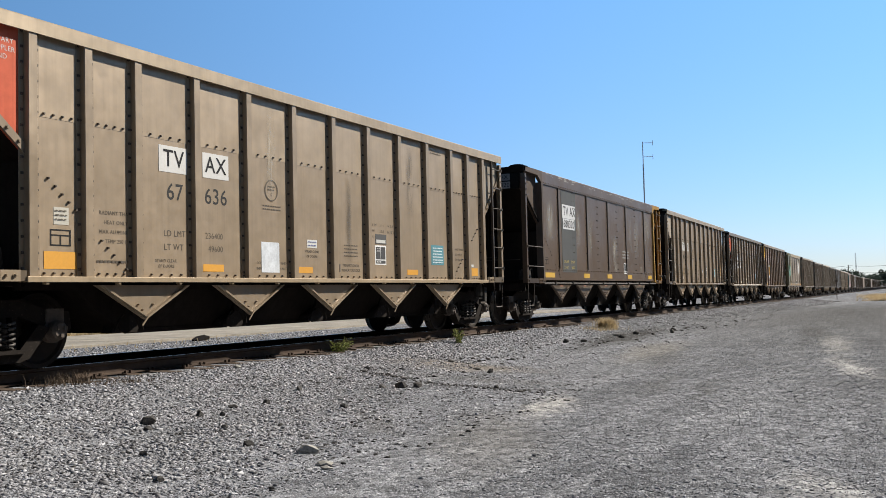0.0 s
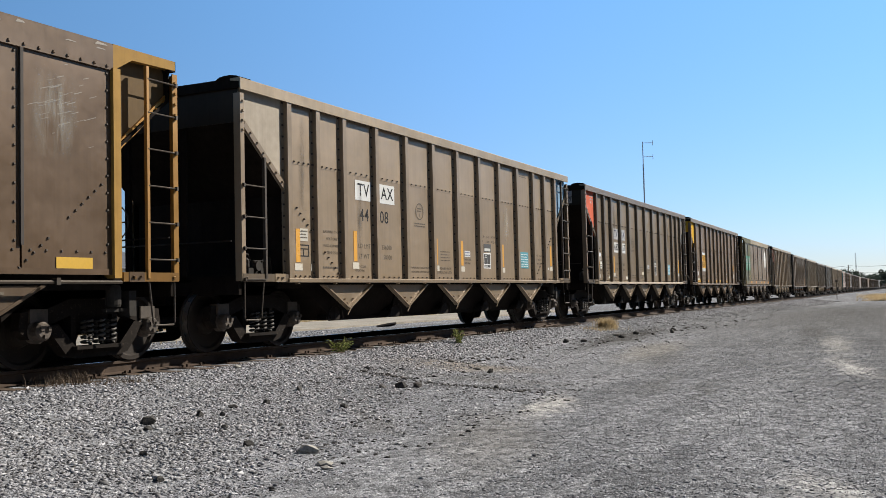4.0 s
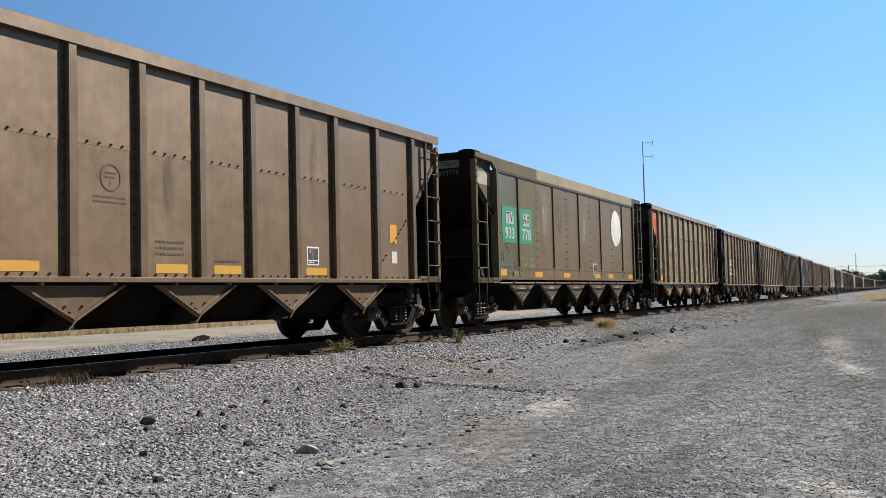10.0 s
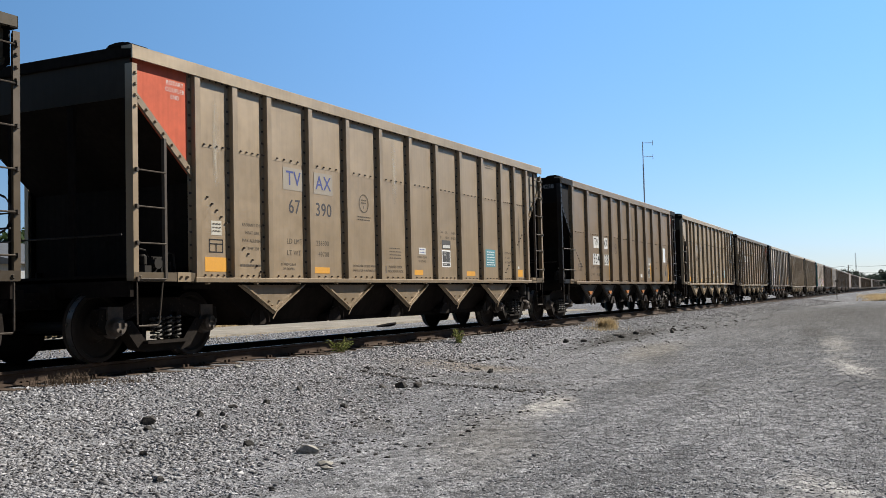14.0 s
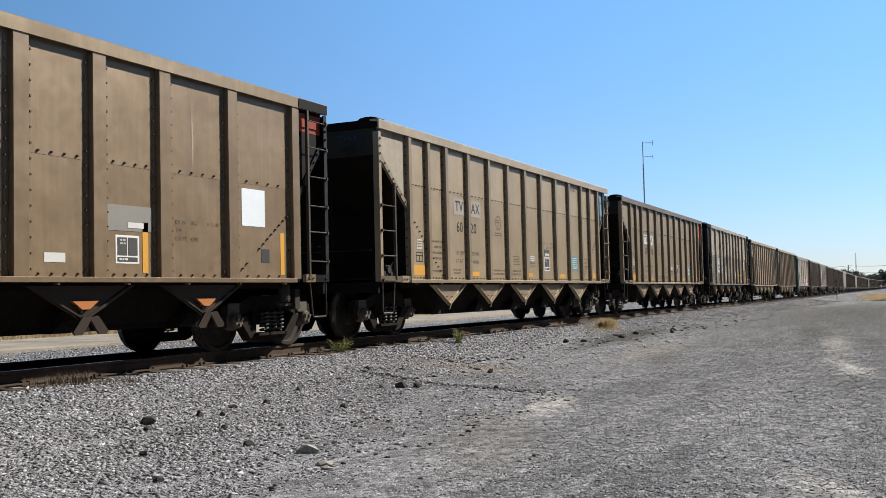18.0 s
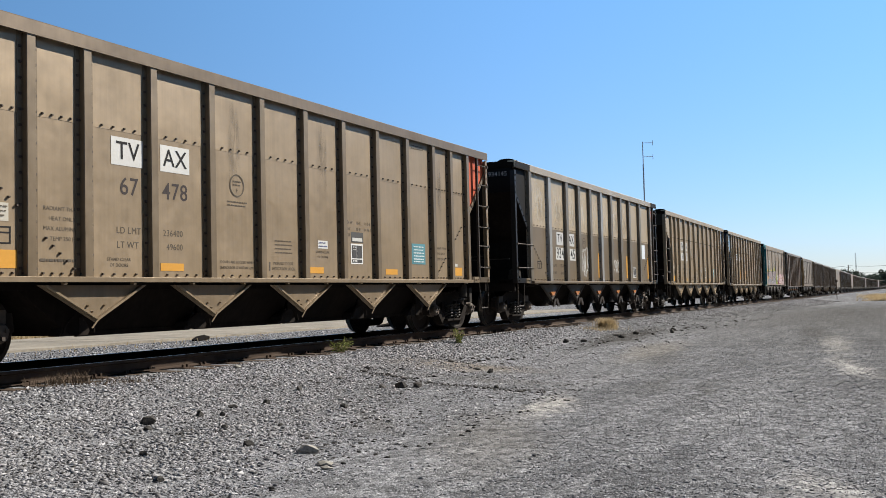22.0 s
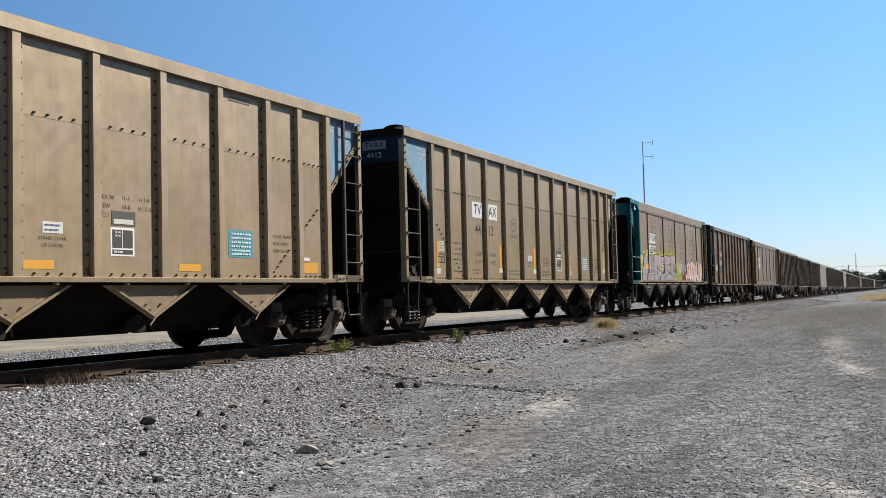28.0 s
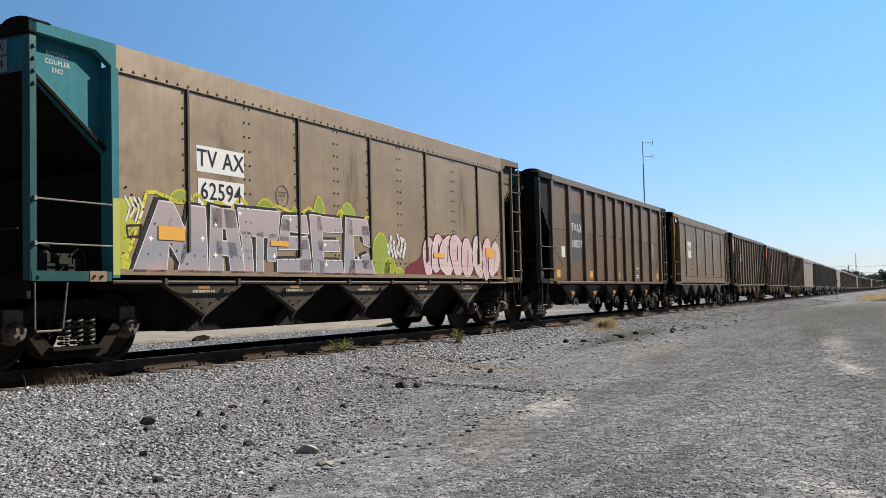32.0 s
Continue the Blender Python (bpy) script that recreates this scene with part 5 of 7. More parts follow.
def ring(car, x, z, r, colour, y=FACE):
    s = Shape()
    n = 28
    v = [(q * math.cos(math.tau * k / n), p, q * math.sin(math.tau * k / n)) for k in range(n) for q, p in ((r, 0), (r - 0.018, 0))]
    s.add(v, [(2 * k, 2 * k + 1, (2 * k + 3) % (2 * n), (2 * k + 2) % (2 * n)) for k in range(n)])
    part("ring_mark", s.mesh("ring_mark", INK), car, pose(x, y - 0.006, z), "thin stencilled ring", colour)
    words(car, "F", x, z - r * 0.45, r * 0.5, colour, y)
    bars(car, x - r * 0.55, x + r * 0.55, (z + r * 0.35, z + r * 0.05), colour, y, 0.02)


def scannable(car, x, z, y=FACE, s=0.2):
    """A white-framed dark data panel."""
    h = s * 0.88
    sign(car, x - s, x + s, z - h, z + h, (0.75, 0.75, 0.73), "white-framed dark data panel", y)
    for a, b, c, d in ((-0.84, -0.06, -0.42, 0.84), (0.04, 0.84, -0.42, 0.84), (-0.84, 0.84, -0.86, -0.55)):
        sign(car, x + a * s, x + b * s, z + c * h, z + d * h, (0.05, 0.048, 0.046), "", y - 0.004, None, "panel_field")
    bars(car, x - 0.66 * s, x - 0.2 * s, (z + 0.66 * h, z + 0.42 * h), (0.45, 0.45, 0.44), y - 0.006, 0.022, 3)
    bars(car, x - 0.72 * s, x + 0.1 * s, (z - 0.70 * h,), (0.6, 0.6, 0.58), y - 0.006, 0.026, 4)


BLACK, WHITE, BLUEINK, ORANGE = (0.03, 0.03, 0.032), (0.60, 0.60, 0.58), (0.05, 0.07, 0.20), (0.62, 0.30, 0.03)
DIM = (0.13, 0.11, 0.09)


def outlined_box(car, x, z, y=FACE, w=0.30, h=0.19, colour=BLACK):
    """A stencilled frame with a header line and two fields."""
    s = Shape()
    for a, b, c, d in ((-0.5, 0.5, 0.42, 0.5), (-0.5, 0.5, 0.10, 0.18), (-0.5, 0.5, -0.5, -0.42), (-0.5, -0.44, -0.5, 0.5), (0.44, 0.5, -0.5, 0.5), (-0.03, 0.03, -0.5, 0.18)):
        s.box(a * w, b * w, -0.001, 0.0, c * h, d * h)
    part("stencil_box", s.mesh("stencil_box", INK), car, pose(x, y - 0.003, z), "dark outlined stencil box", colour)


def common_marks(car, ld, lt, orange_low=True, blue=(0.075, 0.25, 0.30), y=FACE, seed=1, swap=False, strips=((-5.95, 1.25), (-5.5, 1.25), (-4.2, 1.3), (-1.02, 1.3), (0.22, 1.3), (2.5, 1.3), (5.83, 1.38))):
    for text, x, z in (("LD LMT", -3.83, 1.66), (ld, -3.03, 1.66), ("LT WT", -3.85, 1.48), (lt, -3.0, 1.48)):
        words(car, text, x, z, 0.118, DIM, y)
    words(car, "STAND CLEAR", -4.0, 1.30, 0.058, DIM, y)
    words(car, "OF DOORS", -4.0, 1.23, 0.058, DIM, y)
    for i, line in enumerate(("RADIANT THAW", "HEAT ONLY", "MAX ALUMINUM", "TEMP 250 F")):
        words(car, line, -4.88, 1.86 - 0.115 * i, 0.068, DIM, y)
    bars(car, -5.2, -4.62, (1.27,), DIM, y, 0.03, seed)
    ring(car, -1.68, 2.42, 0.165, DIM, y)
    bars(car, -1.9, -1.45, (2.18, 2.13), DIM, y, 0.018, seed)
    words(car, "DOORS ARE LOCKED WHEN", -1.68, 1.31, 0.056, DIM, y)
    words(car, "INDICATOR IS WITHIN SLOT", -1.68, 1.23, 0.056, DIM, y)
    a, b = (1.147, -1.147) if swap else (0.0, 0.0)
    bars(car, a - 0.78, a - 0.33, (1.66, 1.60, 1.54, 1.48), DIM, y, 0.016, seed + 2)
    words(car, "PRIMARY DOOR", a - 0.56, 1.31, 0.068, DIM, y)
    words(car, "INDICATOR LOCK", a - 0.56, 1.23, 0.068, DIM, y)
    sign(car, a - 0.93, a - 0.90, 1.20, 1.33, DIM, "small dark mark", y)
    sign(car, b + 0.40, b + 0.69, 1.58, 1.71, WHITE, "small white sticker", y)
    bars(car, b + 0.43, b + 0.66, (1.675, 1.62), (0.12, 0.14, 0.3), y - 0.007, 0.014, seed)
    words(car, "STAND CLEAR", b + 0.54, 1.52, 0.058, DIM, y)
    words(car, "OF DOORS", b + 0.54, 1.44, 0.058, DIM, y)
    sign(car, 1.44, 1.84, 1.72, 1.90, (0.07, 0.066, 0.06), "dark patch over older print", y)
    sign(car, 1.47, 1.80, 1.74, 1.80, (0.55, 0.55, 0.52), "small pale label", y - 0.004)
    for t, x, z in (("EX W", 1.39, 2.06), ("EW", 1.36, 1.95), ("CU FT", 1.40, 1.84), ("4200", 1.66, 1.84), ("11-1", 1.68, 2.06), ("10-8", 1.68, 1.95), ("H 3-8", 2.0, 2.06), ("H 13-3", 2.01, 1.95)):
        words(car, t, x, z, 0.078, DIM, y)
    scannable(car, 1.62, 1.52, y, 0.20)
    sign(car, 3.66, 4.22, 1.38, 1.78, blue, "blue-green instruction placard with white lines", y)
    bars(car, 3.72, 4.16, (1.72, 1.66, 1.60, 1.54, 1.48, 1.43), (0.66, 0.74, 0.76), y - 0.007, 0.022, seed + 4)
    bars(car, 3.7, 4.2, (3.70, 3.65), DIM, y - 0.008, 0.014, seed + 5)
    for i, line in enumerate(("RADIANT THAW", "HEAT ONLY", "TEMP 250 F")):
        words(car, line, 4.9, 1.72 - 0.11 * i, 0.072, DIM, y)
    sign(car, -5.84, -5.62, 1.68, 1.88, (0.48, 0.455, 0.39), "pale sticker", y)
    bars(car, -5.82, -5.64, (1.84, 1.79, 1.74), DIM, y - 0.007, 0.014, seed)
    outlined_box(car, -5.74, 1.53, y)
    sign(car, 5.43, 5.68, 1.36, 1.42, (0.6, 0.6, 0.57), "white oval reflector", y - 0.01)
    if orange_low:
        sign(car, -5.98, -5.44, 1.17, 1.37, ORANGE, "orange-yellow reflective patch", y)
        for x in (-3.05, b + 0.34, 2.85):
            sign(car, x - 0.22, x + 0.22, 1.17, 1.27, ORANGE, "orange-yellow reflective patch", y)
        sign(car, 5.5, 5.92, 1.17, 1.34, ORANGE, "orange-yellow reflective patch", y)
    else:
        for x, z in strips:
            sign(car, x, x + 0.115, z + 0.09, z + 0.62, ORANGE, "upright orange reflective strip", y)
            sign(car, x - 0.04, x + 0.17, z - 0.04, z + 0.07, (0.56, 0.52, 0.44), "pale sticker", y - 0.001)


def reporting(car, left, right, num_l, num_r, box=None, nbox=None, ink=BLACK, nink=BLACK, y=FACE, lift=0.0, x_gap=3.4, spread=0.42, drop=0.0):
    """Reporting mark and number, split by the rib between them."""
    wide = 0.36 if spread > 0.45 else 0.29
    xl, xr = -x_gap - spread - 0.02, -x_gap + spread
    for x in (xl, xr):
        if box:
            sign(car, x - 0.28, x + 0.28, 2.47 + lift, 2.82 + lift, box, "pale lettered patch", y)
        if nbox:
            sign(car, x - wide, x + wide, 2.04 + lift - drop, 2.37 + lift - drop, nbox, "white number patch", y)
    words(car, left, xl, 2.645 + lift, 0.32, ink, y - (0.004 if box else 0))
    words(car, right, xr, 2.645 + lift, 0.32, ink, y - (0.004 if box else 0))
    words(car, num_l, xl + (0.02 if len(num_l) < 3 else 0), 2.205 + lift - drop, 0.40 if spread > 0.45 else 0.31, nink, y - (0.004 if nbox else 0))
    words(car, num_r, xr - (0.12 if len(num_r) < 3 else 0), 2.205 + lift - drop, 0.40 if spread > 0.45 else 0.31, nink, y - (0.004 if nbox else 0))


def end_words(car, end, colour=(0.60, 0.60, 0.58), y=FACE, x=6.55):
    x *= end
    for i, line in enumerate(("ROTARY", "COUPLER", "END")):
        words(car, line, x, 3.66 - 0.092 * i, 0.082, colour, y)


def end_mark(car, text, num, box, ink, nink=None, nbox=None, inline=False):
    """Number on the end wall that faces the camera."""
    x = -END + 0.045
    for t, z, b, c, across in ((text, 3.70, box, ink, -0.62 if inline else -0.95), (num, 3.70 if inline else 3.50, nbox, nink or ink, -1.17 if inline else -0.95)):
        if not t:
            continue
        if b:
            me = Shape().box(-0.006, 0, -0.26, 0.26, -0.085, 0.085).mesh("end_patch", DECAL)
            part("end_patch", me, car, pose(x, across, z), "pale patch on the end sheet", tuple(v * 0.6 for v in b))
        for me in letters_of(text_mesh(t, 0.155)):
            part("letter", me, car, pose(x - 0.01, across, z, 0, 0, -90), "painted letter", c)


def paint(car, body, chord=None, sill=None, left=None, right=None, upper=None, ends=None, plate=None, post=None, ribs=0.72):
    """Gives the car's parts their colours, some darkened where they lie in shade."""
    smooth = any(o.name.startswith("seam_post") for o in car.children)
    body = tuple(v * 0.755 for v in body)
    for o in car.children_recursive:
        kind = o.name.split(".")[0]
        c = body
        if kind == "top_chord" and chord:
            c = tuple(v * 0.72 for v in chord)
        elif kind == "rib":
            c = tuple(v * ribs * 1.3 for v in body)
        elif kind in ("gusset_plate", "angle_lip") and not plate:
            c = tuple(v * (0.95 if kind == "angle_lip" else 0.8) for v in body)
        # far sill darkened to pass for shade seen through the end cages
        elif kind == "side_sill" and o.matrix_basis.to_euler().z > 1:
            c = (0.03, 0.026, 0.022)
        elif kind == "side_sill" and not sill:
            c = tuple(v * 0.82 for v in body)
        elif kind == "side_sill" and sill:
            c = tuple(v * 0.8 for v in sill)
        elif kind in ("end_gusset", "end_chord_side", "end_jamb"):
            side = left if o["end"] < 0 else right
            c = side or body
        # end walls face away from the sun; the near-black tone paints that shade
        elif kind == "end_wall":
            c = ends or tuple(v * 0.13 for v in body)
        elif kind == "side_panel" and "upper" in o:
            c = upper or tuple(v * 1.1 for v in body)
        # dark plate tones paint in the shade under the sill on some cars
        elif kind in ("gusset_plate", "angle_lip", "hopper_leg") and plate:
            c = plate
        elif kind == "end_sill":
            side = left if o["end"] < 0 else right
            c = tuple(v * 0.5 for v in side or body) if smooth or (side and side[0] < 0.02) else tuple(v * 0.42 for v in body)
        elif kind == "gusset_edge":
            side = left if o["end"] < 0 else right
            c = side if side and (smooth or side[0] < 0.02) else tuple(v * 0.8 for v in body)
        elif kind in ("corner_post", "ladder_stile") and smooth:
            side = left if o.matrix_basis.translation.x < 0 else right
            c = tuple(v * (0.45 if side == TEAL else 0.8) for v in side or body)
        elif kind == "corner_post" and post and (post[0] >= post[1] or o.matrix_basis.translation.x < 0):
            c = post
        elif kind in ("ladder_stile", "rung", "step", "brake_wheel", "locking_rod", "handrail"):
            c = (0.02, 0.017, 0.015) if kind == "handrail" else (0.17, 0.18, 0.18) if post and post[1] > post[0] and o.get("end", 1) < 0 else (0.05, 0.043, 0.037)
        elif kind in ("tag", "chord_paint", "paint_patch"):
            continue
        o.color = (c[0] * 1.09, c[1] * 0.955, c[2] * 0.79, 1) if kind not in ("end_gusset", "end_wall", "end_chord_side", "end_jamb") else (*c, 1)


TAN, BROWN = (0.40, 0.345, 0.275), (0.235, 0.20, 0.16)
RED, BLUE, YELLOW, COALBLACK, TEAL = (0.60, 0.13, 0.07), (0.20, 0.33, 0.46), (0.64, 0.37, 0.03), (0.0085, 0.0073, 0.0067), (0.03, 0.17, 0.20)


def build_train():
    """All cars, front to back; returns (index, car) pairs."""
    M = gear_meshes()
    A_RIBS = [-6.18, -5.37, -4.55, -3.44, -2.295, -1.147, 0.0, 1.147, 2.295, 3.44, 4.55, 5.37, 6.18]
    B_RIBS = [-6.33, -4.86, -3.4, -2.27, -1.135, 0.0, 1.135, 2.27, 3.4, 4.78, 6.33]
    first = {"A": ribbed_car(A_RIBS, 0.125, 2.89, M, False), "B": ribbed_car(B_RIBS, 0.215, 2.47, M, True, True, low=0.44), "C": smooth_car(M), "C3": smooth_car(M, (1.36, 1.88, 2.38), 0.52), "D": ribbed_car([-6.15] + B_RIBS[1:-1] + [6.15], 0.125, 2.67, M, False, rungs=(1.22, 1.62, 2.02, 2.43), low=0.47)}
    plan = {-1: "A", 0: "A", 1: "C", 2: "A", 3: "A", 4: "D", 5: "C3", 6: "A", 7: "B", 8: "A", 9: "A", 10: "B", 11: "A", 12: "A", 13: "C", 14: "B", 15: "C", 16: "A", 17: "A", 18: "A"}
    cars, used = {}, set()
    for k, t in plan.items():
        cars[k] = copy_thing(first[t], Matrix()) if t in used else None
        used.add(t)
    for k, t in plan.items():
        if cars[k] is None:
            cars[k] = first[t]
    about = {
        -1: "tan ribbed open-top hopper car", 0: "pale tan ribbed hopper car with white patches and red corner",
        1: "dark brown smooth-sided hopper car with a yellow end edge", 2: "tan ribbed hopper car with a blue end corner",
        3: "brown ribbed hopper car with a red end corner and white sill", 4: "brown ribbed hopper car with yellow end and yellow number patch",
        5: "olive-brown smooth-sided hopper car with green patches and a white oval", 6: "grey-tan ribbed hopper car with a red end corner",
        7: "grey-brown wide-ribbed hopper car with black ends", 8: "pale tan ribbed hopper car with a blue rear corner",
        9: "tan ribbed hopper car with a red rear corner", 10: "two-tone wide-ribbed hopper car with bright upper sheets and black ends",
        11: "pale tan ribbed hopper car with white number patches", 12: "tan ribbed hopper car with a blue end corner",
        13: "smooth-sided tan hopper car with teal ends and spray-painted graffiti", 14: "dark brown wide-ribbed hopper car with black ends",
        15: "brown smooth-sided hopper car with a yellow end", 16: "brown ribbed hopper car", 17: "brown ribbed hopper car", 18: "dark ribbed hopper car"}
    for k, c in cars.items():
        tagged(c, about[k], "hopper car", "cars of the train")

    c = cars[-1]
    paint(c, TAN, left=RED)

    c = cars[0]
    paint(c, (0.40, 0.35, 0.285), chord=(0.50, 0.44, 0.35), sill=(0.48, 0.42, 0.33), left=RED)
    common_marks(c, "236400", "49600", seed=3, swap=True)
    reporting(c, "TV", "AX", "67", "636", box=(0.60, 0.59, 0.56), nink=(0.05, 0.05, 0.05))
    end_words(c, -1)
    sign(c, -1.95, -1.50, 1.17, 1.63, WHITE, "torn shiny foil sticker", mat=FOIL)

    c = cars[1]
    paint(c, (0.142, 0.103, 0.071), left=(0.105, 0.08, 0.064), right=(0.36, 0.21, 0.055), ends=COALBLACK, post=(0.16, 0.14, 0.12), plate=(0.10, 0.08, 0.064))
    y = -1.58
    sign(c, -4.42, -3.12, 1.33, 3.58, (0.092, 0.094, 0.093), "faded dark blue panel", y, PAINT)
    sign(c, -4.36, -3.2, 2.83, 3.21, (0.60, 0.60, 0.60), "white lettered patch", y - 0.007)
    sign(c, -4.30, -3.28, 2.53, 2.82, (0.60, 0.60, 0.60), "white number patch", y - 0.007)
    words(c, "TV AX", -3.74, 3.02, 0.36, BLACK, y - 0.012)
    words(c, "680320", -3.79, 2.67, 0.30, BLACK, y - 0.012)
    for t, x, z in (("LD LMT", -4.08, 1.62), ("LT WT", -4.10, 1.46), ("235600", -3.52, 1.62), ("50600", -3.50, 1.46)):
        words(c, t, x, z, 0.11, (0.5, 0.40, 0.14), y - 0.007)
    sign(c, -6.02, -5.1, 1.16, 1.31, (0.55, 0.33, 0.03), "worn yellow reflective patch", y - 0.004)
    for x0, x1, z0, z1 in ((-5.8, -5.0, 2.0, 3.4), (-4.4, -3.2, 2.9, 3.5), (-3.1, -2.7, 1.9, 3.2), (-2.0, -1.5, 1.8, 3.2), (-4.1, -3.3, 2.5, 2.85), (-4.0, -3.4, 1.75, 2.5), (2.75, 3.1, 2.0, 3.3), (3.4, 4.1, 1.9, 3.3), (4.95, 5.7, 2.4, 3.5), (0.6, 1.3, 1.6, 2.6)):
        scuff(c, x0, x1, z0, z1, (0.34, 0.32, 0.28), y)
    scannable(c, 2.2, 1.52, y, 0.2)
    bars(c, 1.85, 2.75, (2.08, 1.98, 1.88), (0.30, 0.30, 0.29), y, 0.05, 8)
    scrawl(c, 0.75, 1.25, 1.4, 1.72, 33, -1.58)
    scrawl(c, 4.15, 4.45, 1.42, 1.62, 34, -1.58)
    for o in c.children:
        if o.name.startswith("end_gusset") and o["end"] > 0:
            o.color = (0.13, 0.085, 0.04, 1)
    for x in (-2.2, 0.25, 2.75, 5.6):
        sign(c, x - 0.27, x + 0.27, 1.16, 1.31, (0.55, 0.33, 0.03), "worn yellow reflective patch", y - 0.004)
    scrapes(c, y, 31)
    outlined_box(c, -5.75, 1.62, y)
    for o in c.children:
        if o.name.startswith("spray_scrawl"):
            o.color = (0.30, 0.27, 0.235, 1)
        if o.name.split(".")[0] in ("placard", "letter", "lettering", "small_print", "panel_field", "smear", "spray_scrawl", "stencil_box"):
            o.location.x -= 0.10
    end_mark(c, "TVAX", "680320", (0.30, 0.30, 0.30), BLACK, BLACK, (0.45, 0.45, 0.45))

    c = cars[2]
    paint(c, (0.36, 0.31, 0.25), chord=(0.46, 0.40, 0.31), left=TAN, right=BLUE)
    common_marks(c, "236000", "50000", False, (0.08, 0.30, 0.36), seed=5)
    reporting(c, "TV", "AX", "44", "08", box=(0.6, 0.6, 0.58))
    end_words(c, 1)

    c = cars[3]
    paint(c, (0.285, 0.245, 0.195), chord=(0.25, 0.21, 0.165), sill=(0.62, 0.59, 0.54), left=RED, post=(0.22, 0.185, 0.15), ribs=0.55)
    common_marks(c, "235800", "50200", False, (0.16, 0.42, 0.56), seed=7)
    reporting(c, "TV", "AX", "680", "657", box=(0.42, 0.42, 0.42), nbox=WHITE, ink=(0.05, 0.06, 0.12))
    end_words(c, -1)
    end_mark(c, "TVAX", "680657", (0.45, 0.45, 0.47), BLUEINK, BLACK, (0.5, 0.5, 0.5))
    sign(c, -5.98, -5.63, 1.74, 1.98, (0.72, 0.76, 0.80), "white paper placard")
    sign(c, -5.76, -5.56, 1.49, 1.71, (0.68, 0.68, 0.62), "pale yellowed sticker")
    for x0, x1, z in ((-4.85, -4.62, 1.19), (-2.72, -2.47, 1.17), (-0.42, -0.17, 1.34), (-0.2, 0.0, 1.17)):
        sign(c, x0, x1, z, z + 0.10, (0.62, 0.58, 0.48), "pale sticker low on the side")

    c = cars[4]
    paint(c, (0.265, 0.212, 0.165), chord=(0.31, 0.26, 0.205), left=YELLOW, ends=YELLOW, ribs=0.58)
    for t, x, z in (("LD LMT", -4.3, 1.42), ("LT WT", -4.3, 1.24), ("237400", -3.78, 1.42), ("48600", -3.76, 1.24)):
        words(c, t, x, z, 0.13, DIM)
    ring(c, -1.62, 2.30, 0.17, DIM)
    bars(c, -1.9, -1.35, (2.06, 2.0), DIM, FACE, 0.02, 4)
    bars(c, -0.85, -0.3, (1.55, 1.47, 1.39), DIM, FACE, 0.03, 5)
    bars(c, 0.3, 0.9, (1.32,), DIM, FACE, 0.03, 6)
    for x in (-3.0, -0.55, 0.6, 2.85):
        sign(c, x - 0.3, x + 0.3, 1.14, 1.26, (0.55, 0.30, 0.04), "worn orange reflective patch")
    sign(c, -6.0, -5.0, 1.14, 1.27, (0.55, 0.30, 0.04), "worn orange reflective patch")
    scannable(c, 2.75, 1.45, FACE, 0.17)
    sign(c, -4.62, -3.52, 1.66, 1.82, WHITE, "scraped silvery film", mat=FOIL)
    sign(c, -4.62, -3.52, 2.42, 2.54, WHITE, "scraped silvery film", mat=FOIL)
    sign(c, -4.60, -3.52, 1.81, 2.11, (0.70, 0.36, 0.03), "orange-yellow number patch", FACE - 0.003)
    sign(c, -4.60, -3.52, 2.125, 2.43, (0.70, 0.36, 0.03), "orange-yellow lettered patch", FACE - 0.003)
    words(c, "TVAX", -4.05, 2.28, 0.35, BLACK, FACE - 0.008)
    words(c, "76574", -4.05, 1.95, 0.33, BLACK, FACE - 0.008)
    end_mark(c, "TVAX  76574", "", None, BLACK)
    sign(c, 5.3, 5.55, 1.75, 2.1, ORANGE, "worn orange patch")
    sign(c, 5.35, 5.55, 1.38, 1.6, WHITE, "torn white sticker")
    sign(c, -5.95, -5.66, 1.50, 1.76, WHITE, "torn white sticker")
    sign(c, -5.62, -5.4, 1.46, 1.64, (0.66, 0.66, 0.66), "torn white sticker")
    bars(c, -5.92, -5.7, (1.71, 1.65, 1.59), DIM, FACE - 0.005, 0.02, 9)
    sign(c, -5.92, -5.22, 1.25, 1.32, WHITE, "white stripe sticker", FACE - 0.004)

    c = cars[5]
    olive = (0.14, 0.13, 0.078)
    paint(c, (0.25, 0.196, 0.135), chord=(0.18, 0.165, 0.115), left=olive, right=(0.10, 0.085, 0.065), ends=COALBLACK, plate=(0.14, 0.115, 0.088))
    for o in c.children:
        if o.name.startswith("side_panel") and o.matrix_basis.translation.x < -5:
            o.color = (*olive, 1)
    sign(c, -4.64, -3.45, 1.30, 3.60, olive, "worn olive paint", y, PAINT, "paint_patch")
    sign(c, -6.09, -3.45, 3.66, 3.94, olive, "worn olive paint", y - 0.030, PAINT, "paint_patch")
    sign(c, -3.45, 6.0, 3.68, 3.93, (0.35, 0.295, 0.215), "scraped pale paint", y - 0.030, PAINT, "paint_patch")
    scrapes(c, y, 41)
    sign(c, -7.28, -6.24, 3.28, 3.58, (0.40, 0.35, 0.26), "faded pale tan paint", -1.47)
    sign(c, -6.09, -5.62, 1.20, 1.36, ORANGE, "orange-yellow reflective patch", y - 0.004)
    for x0, x1 in ((-5.83, -4.90), (-4.68, -3.82)):
        sign(c, x0, x1, 1.99, 2.86, (0.03, 0.24, 0.135), "bright green lettered patch", y - 0.004)
    sign(c, -5.58, -5.11, 2.44, 2.74, (0.42, 0.42, 0.43), "white lettered patch", y - 0.009)
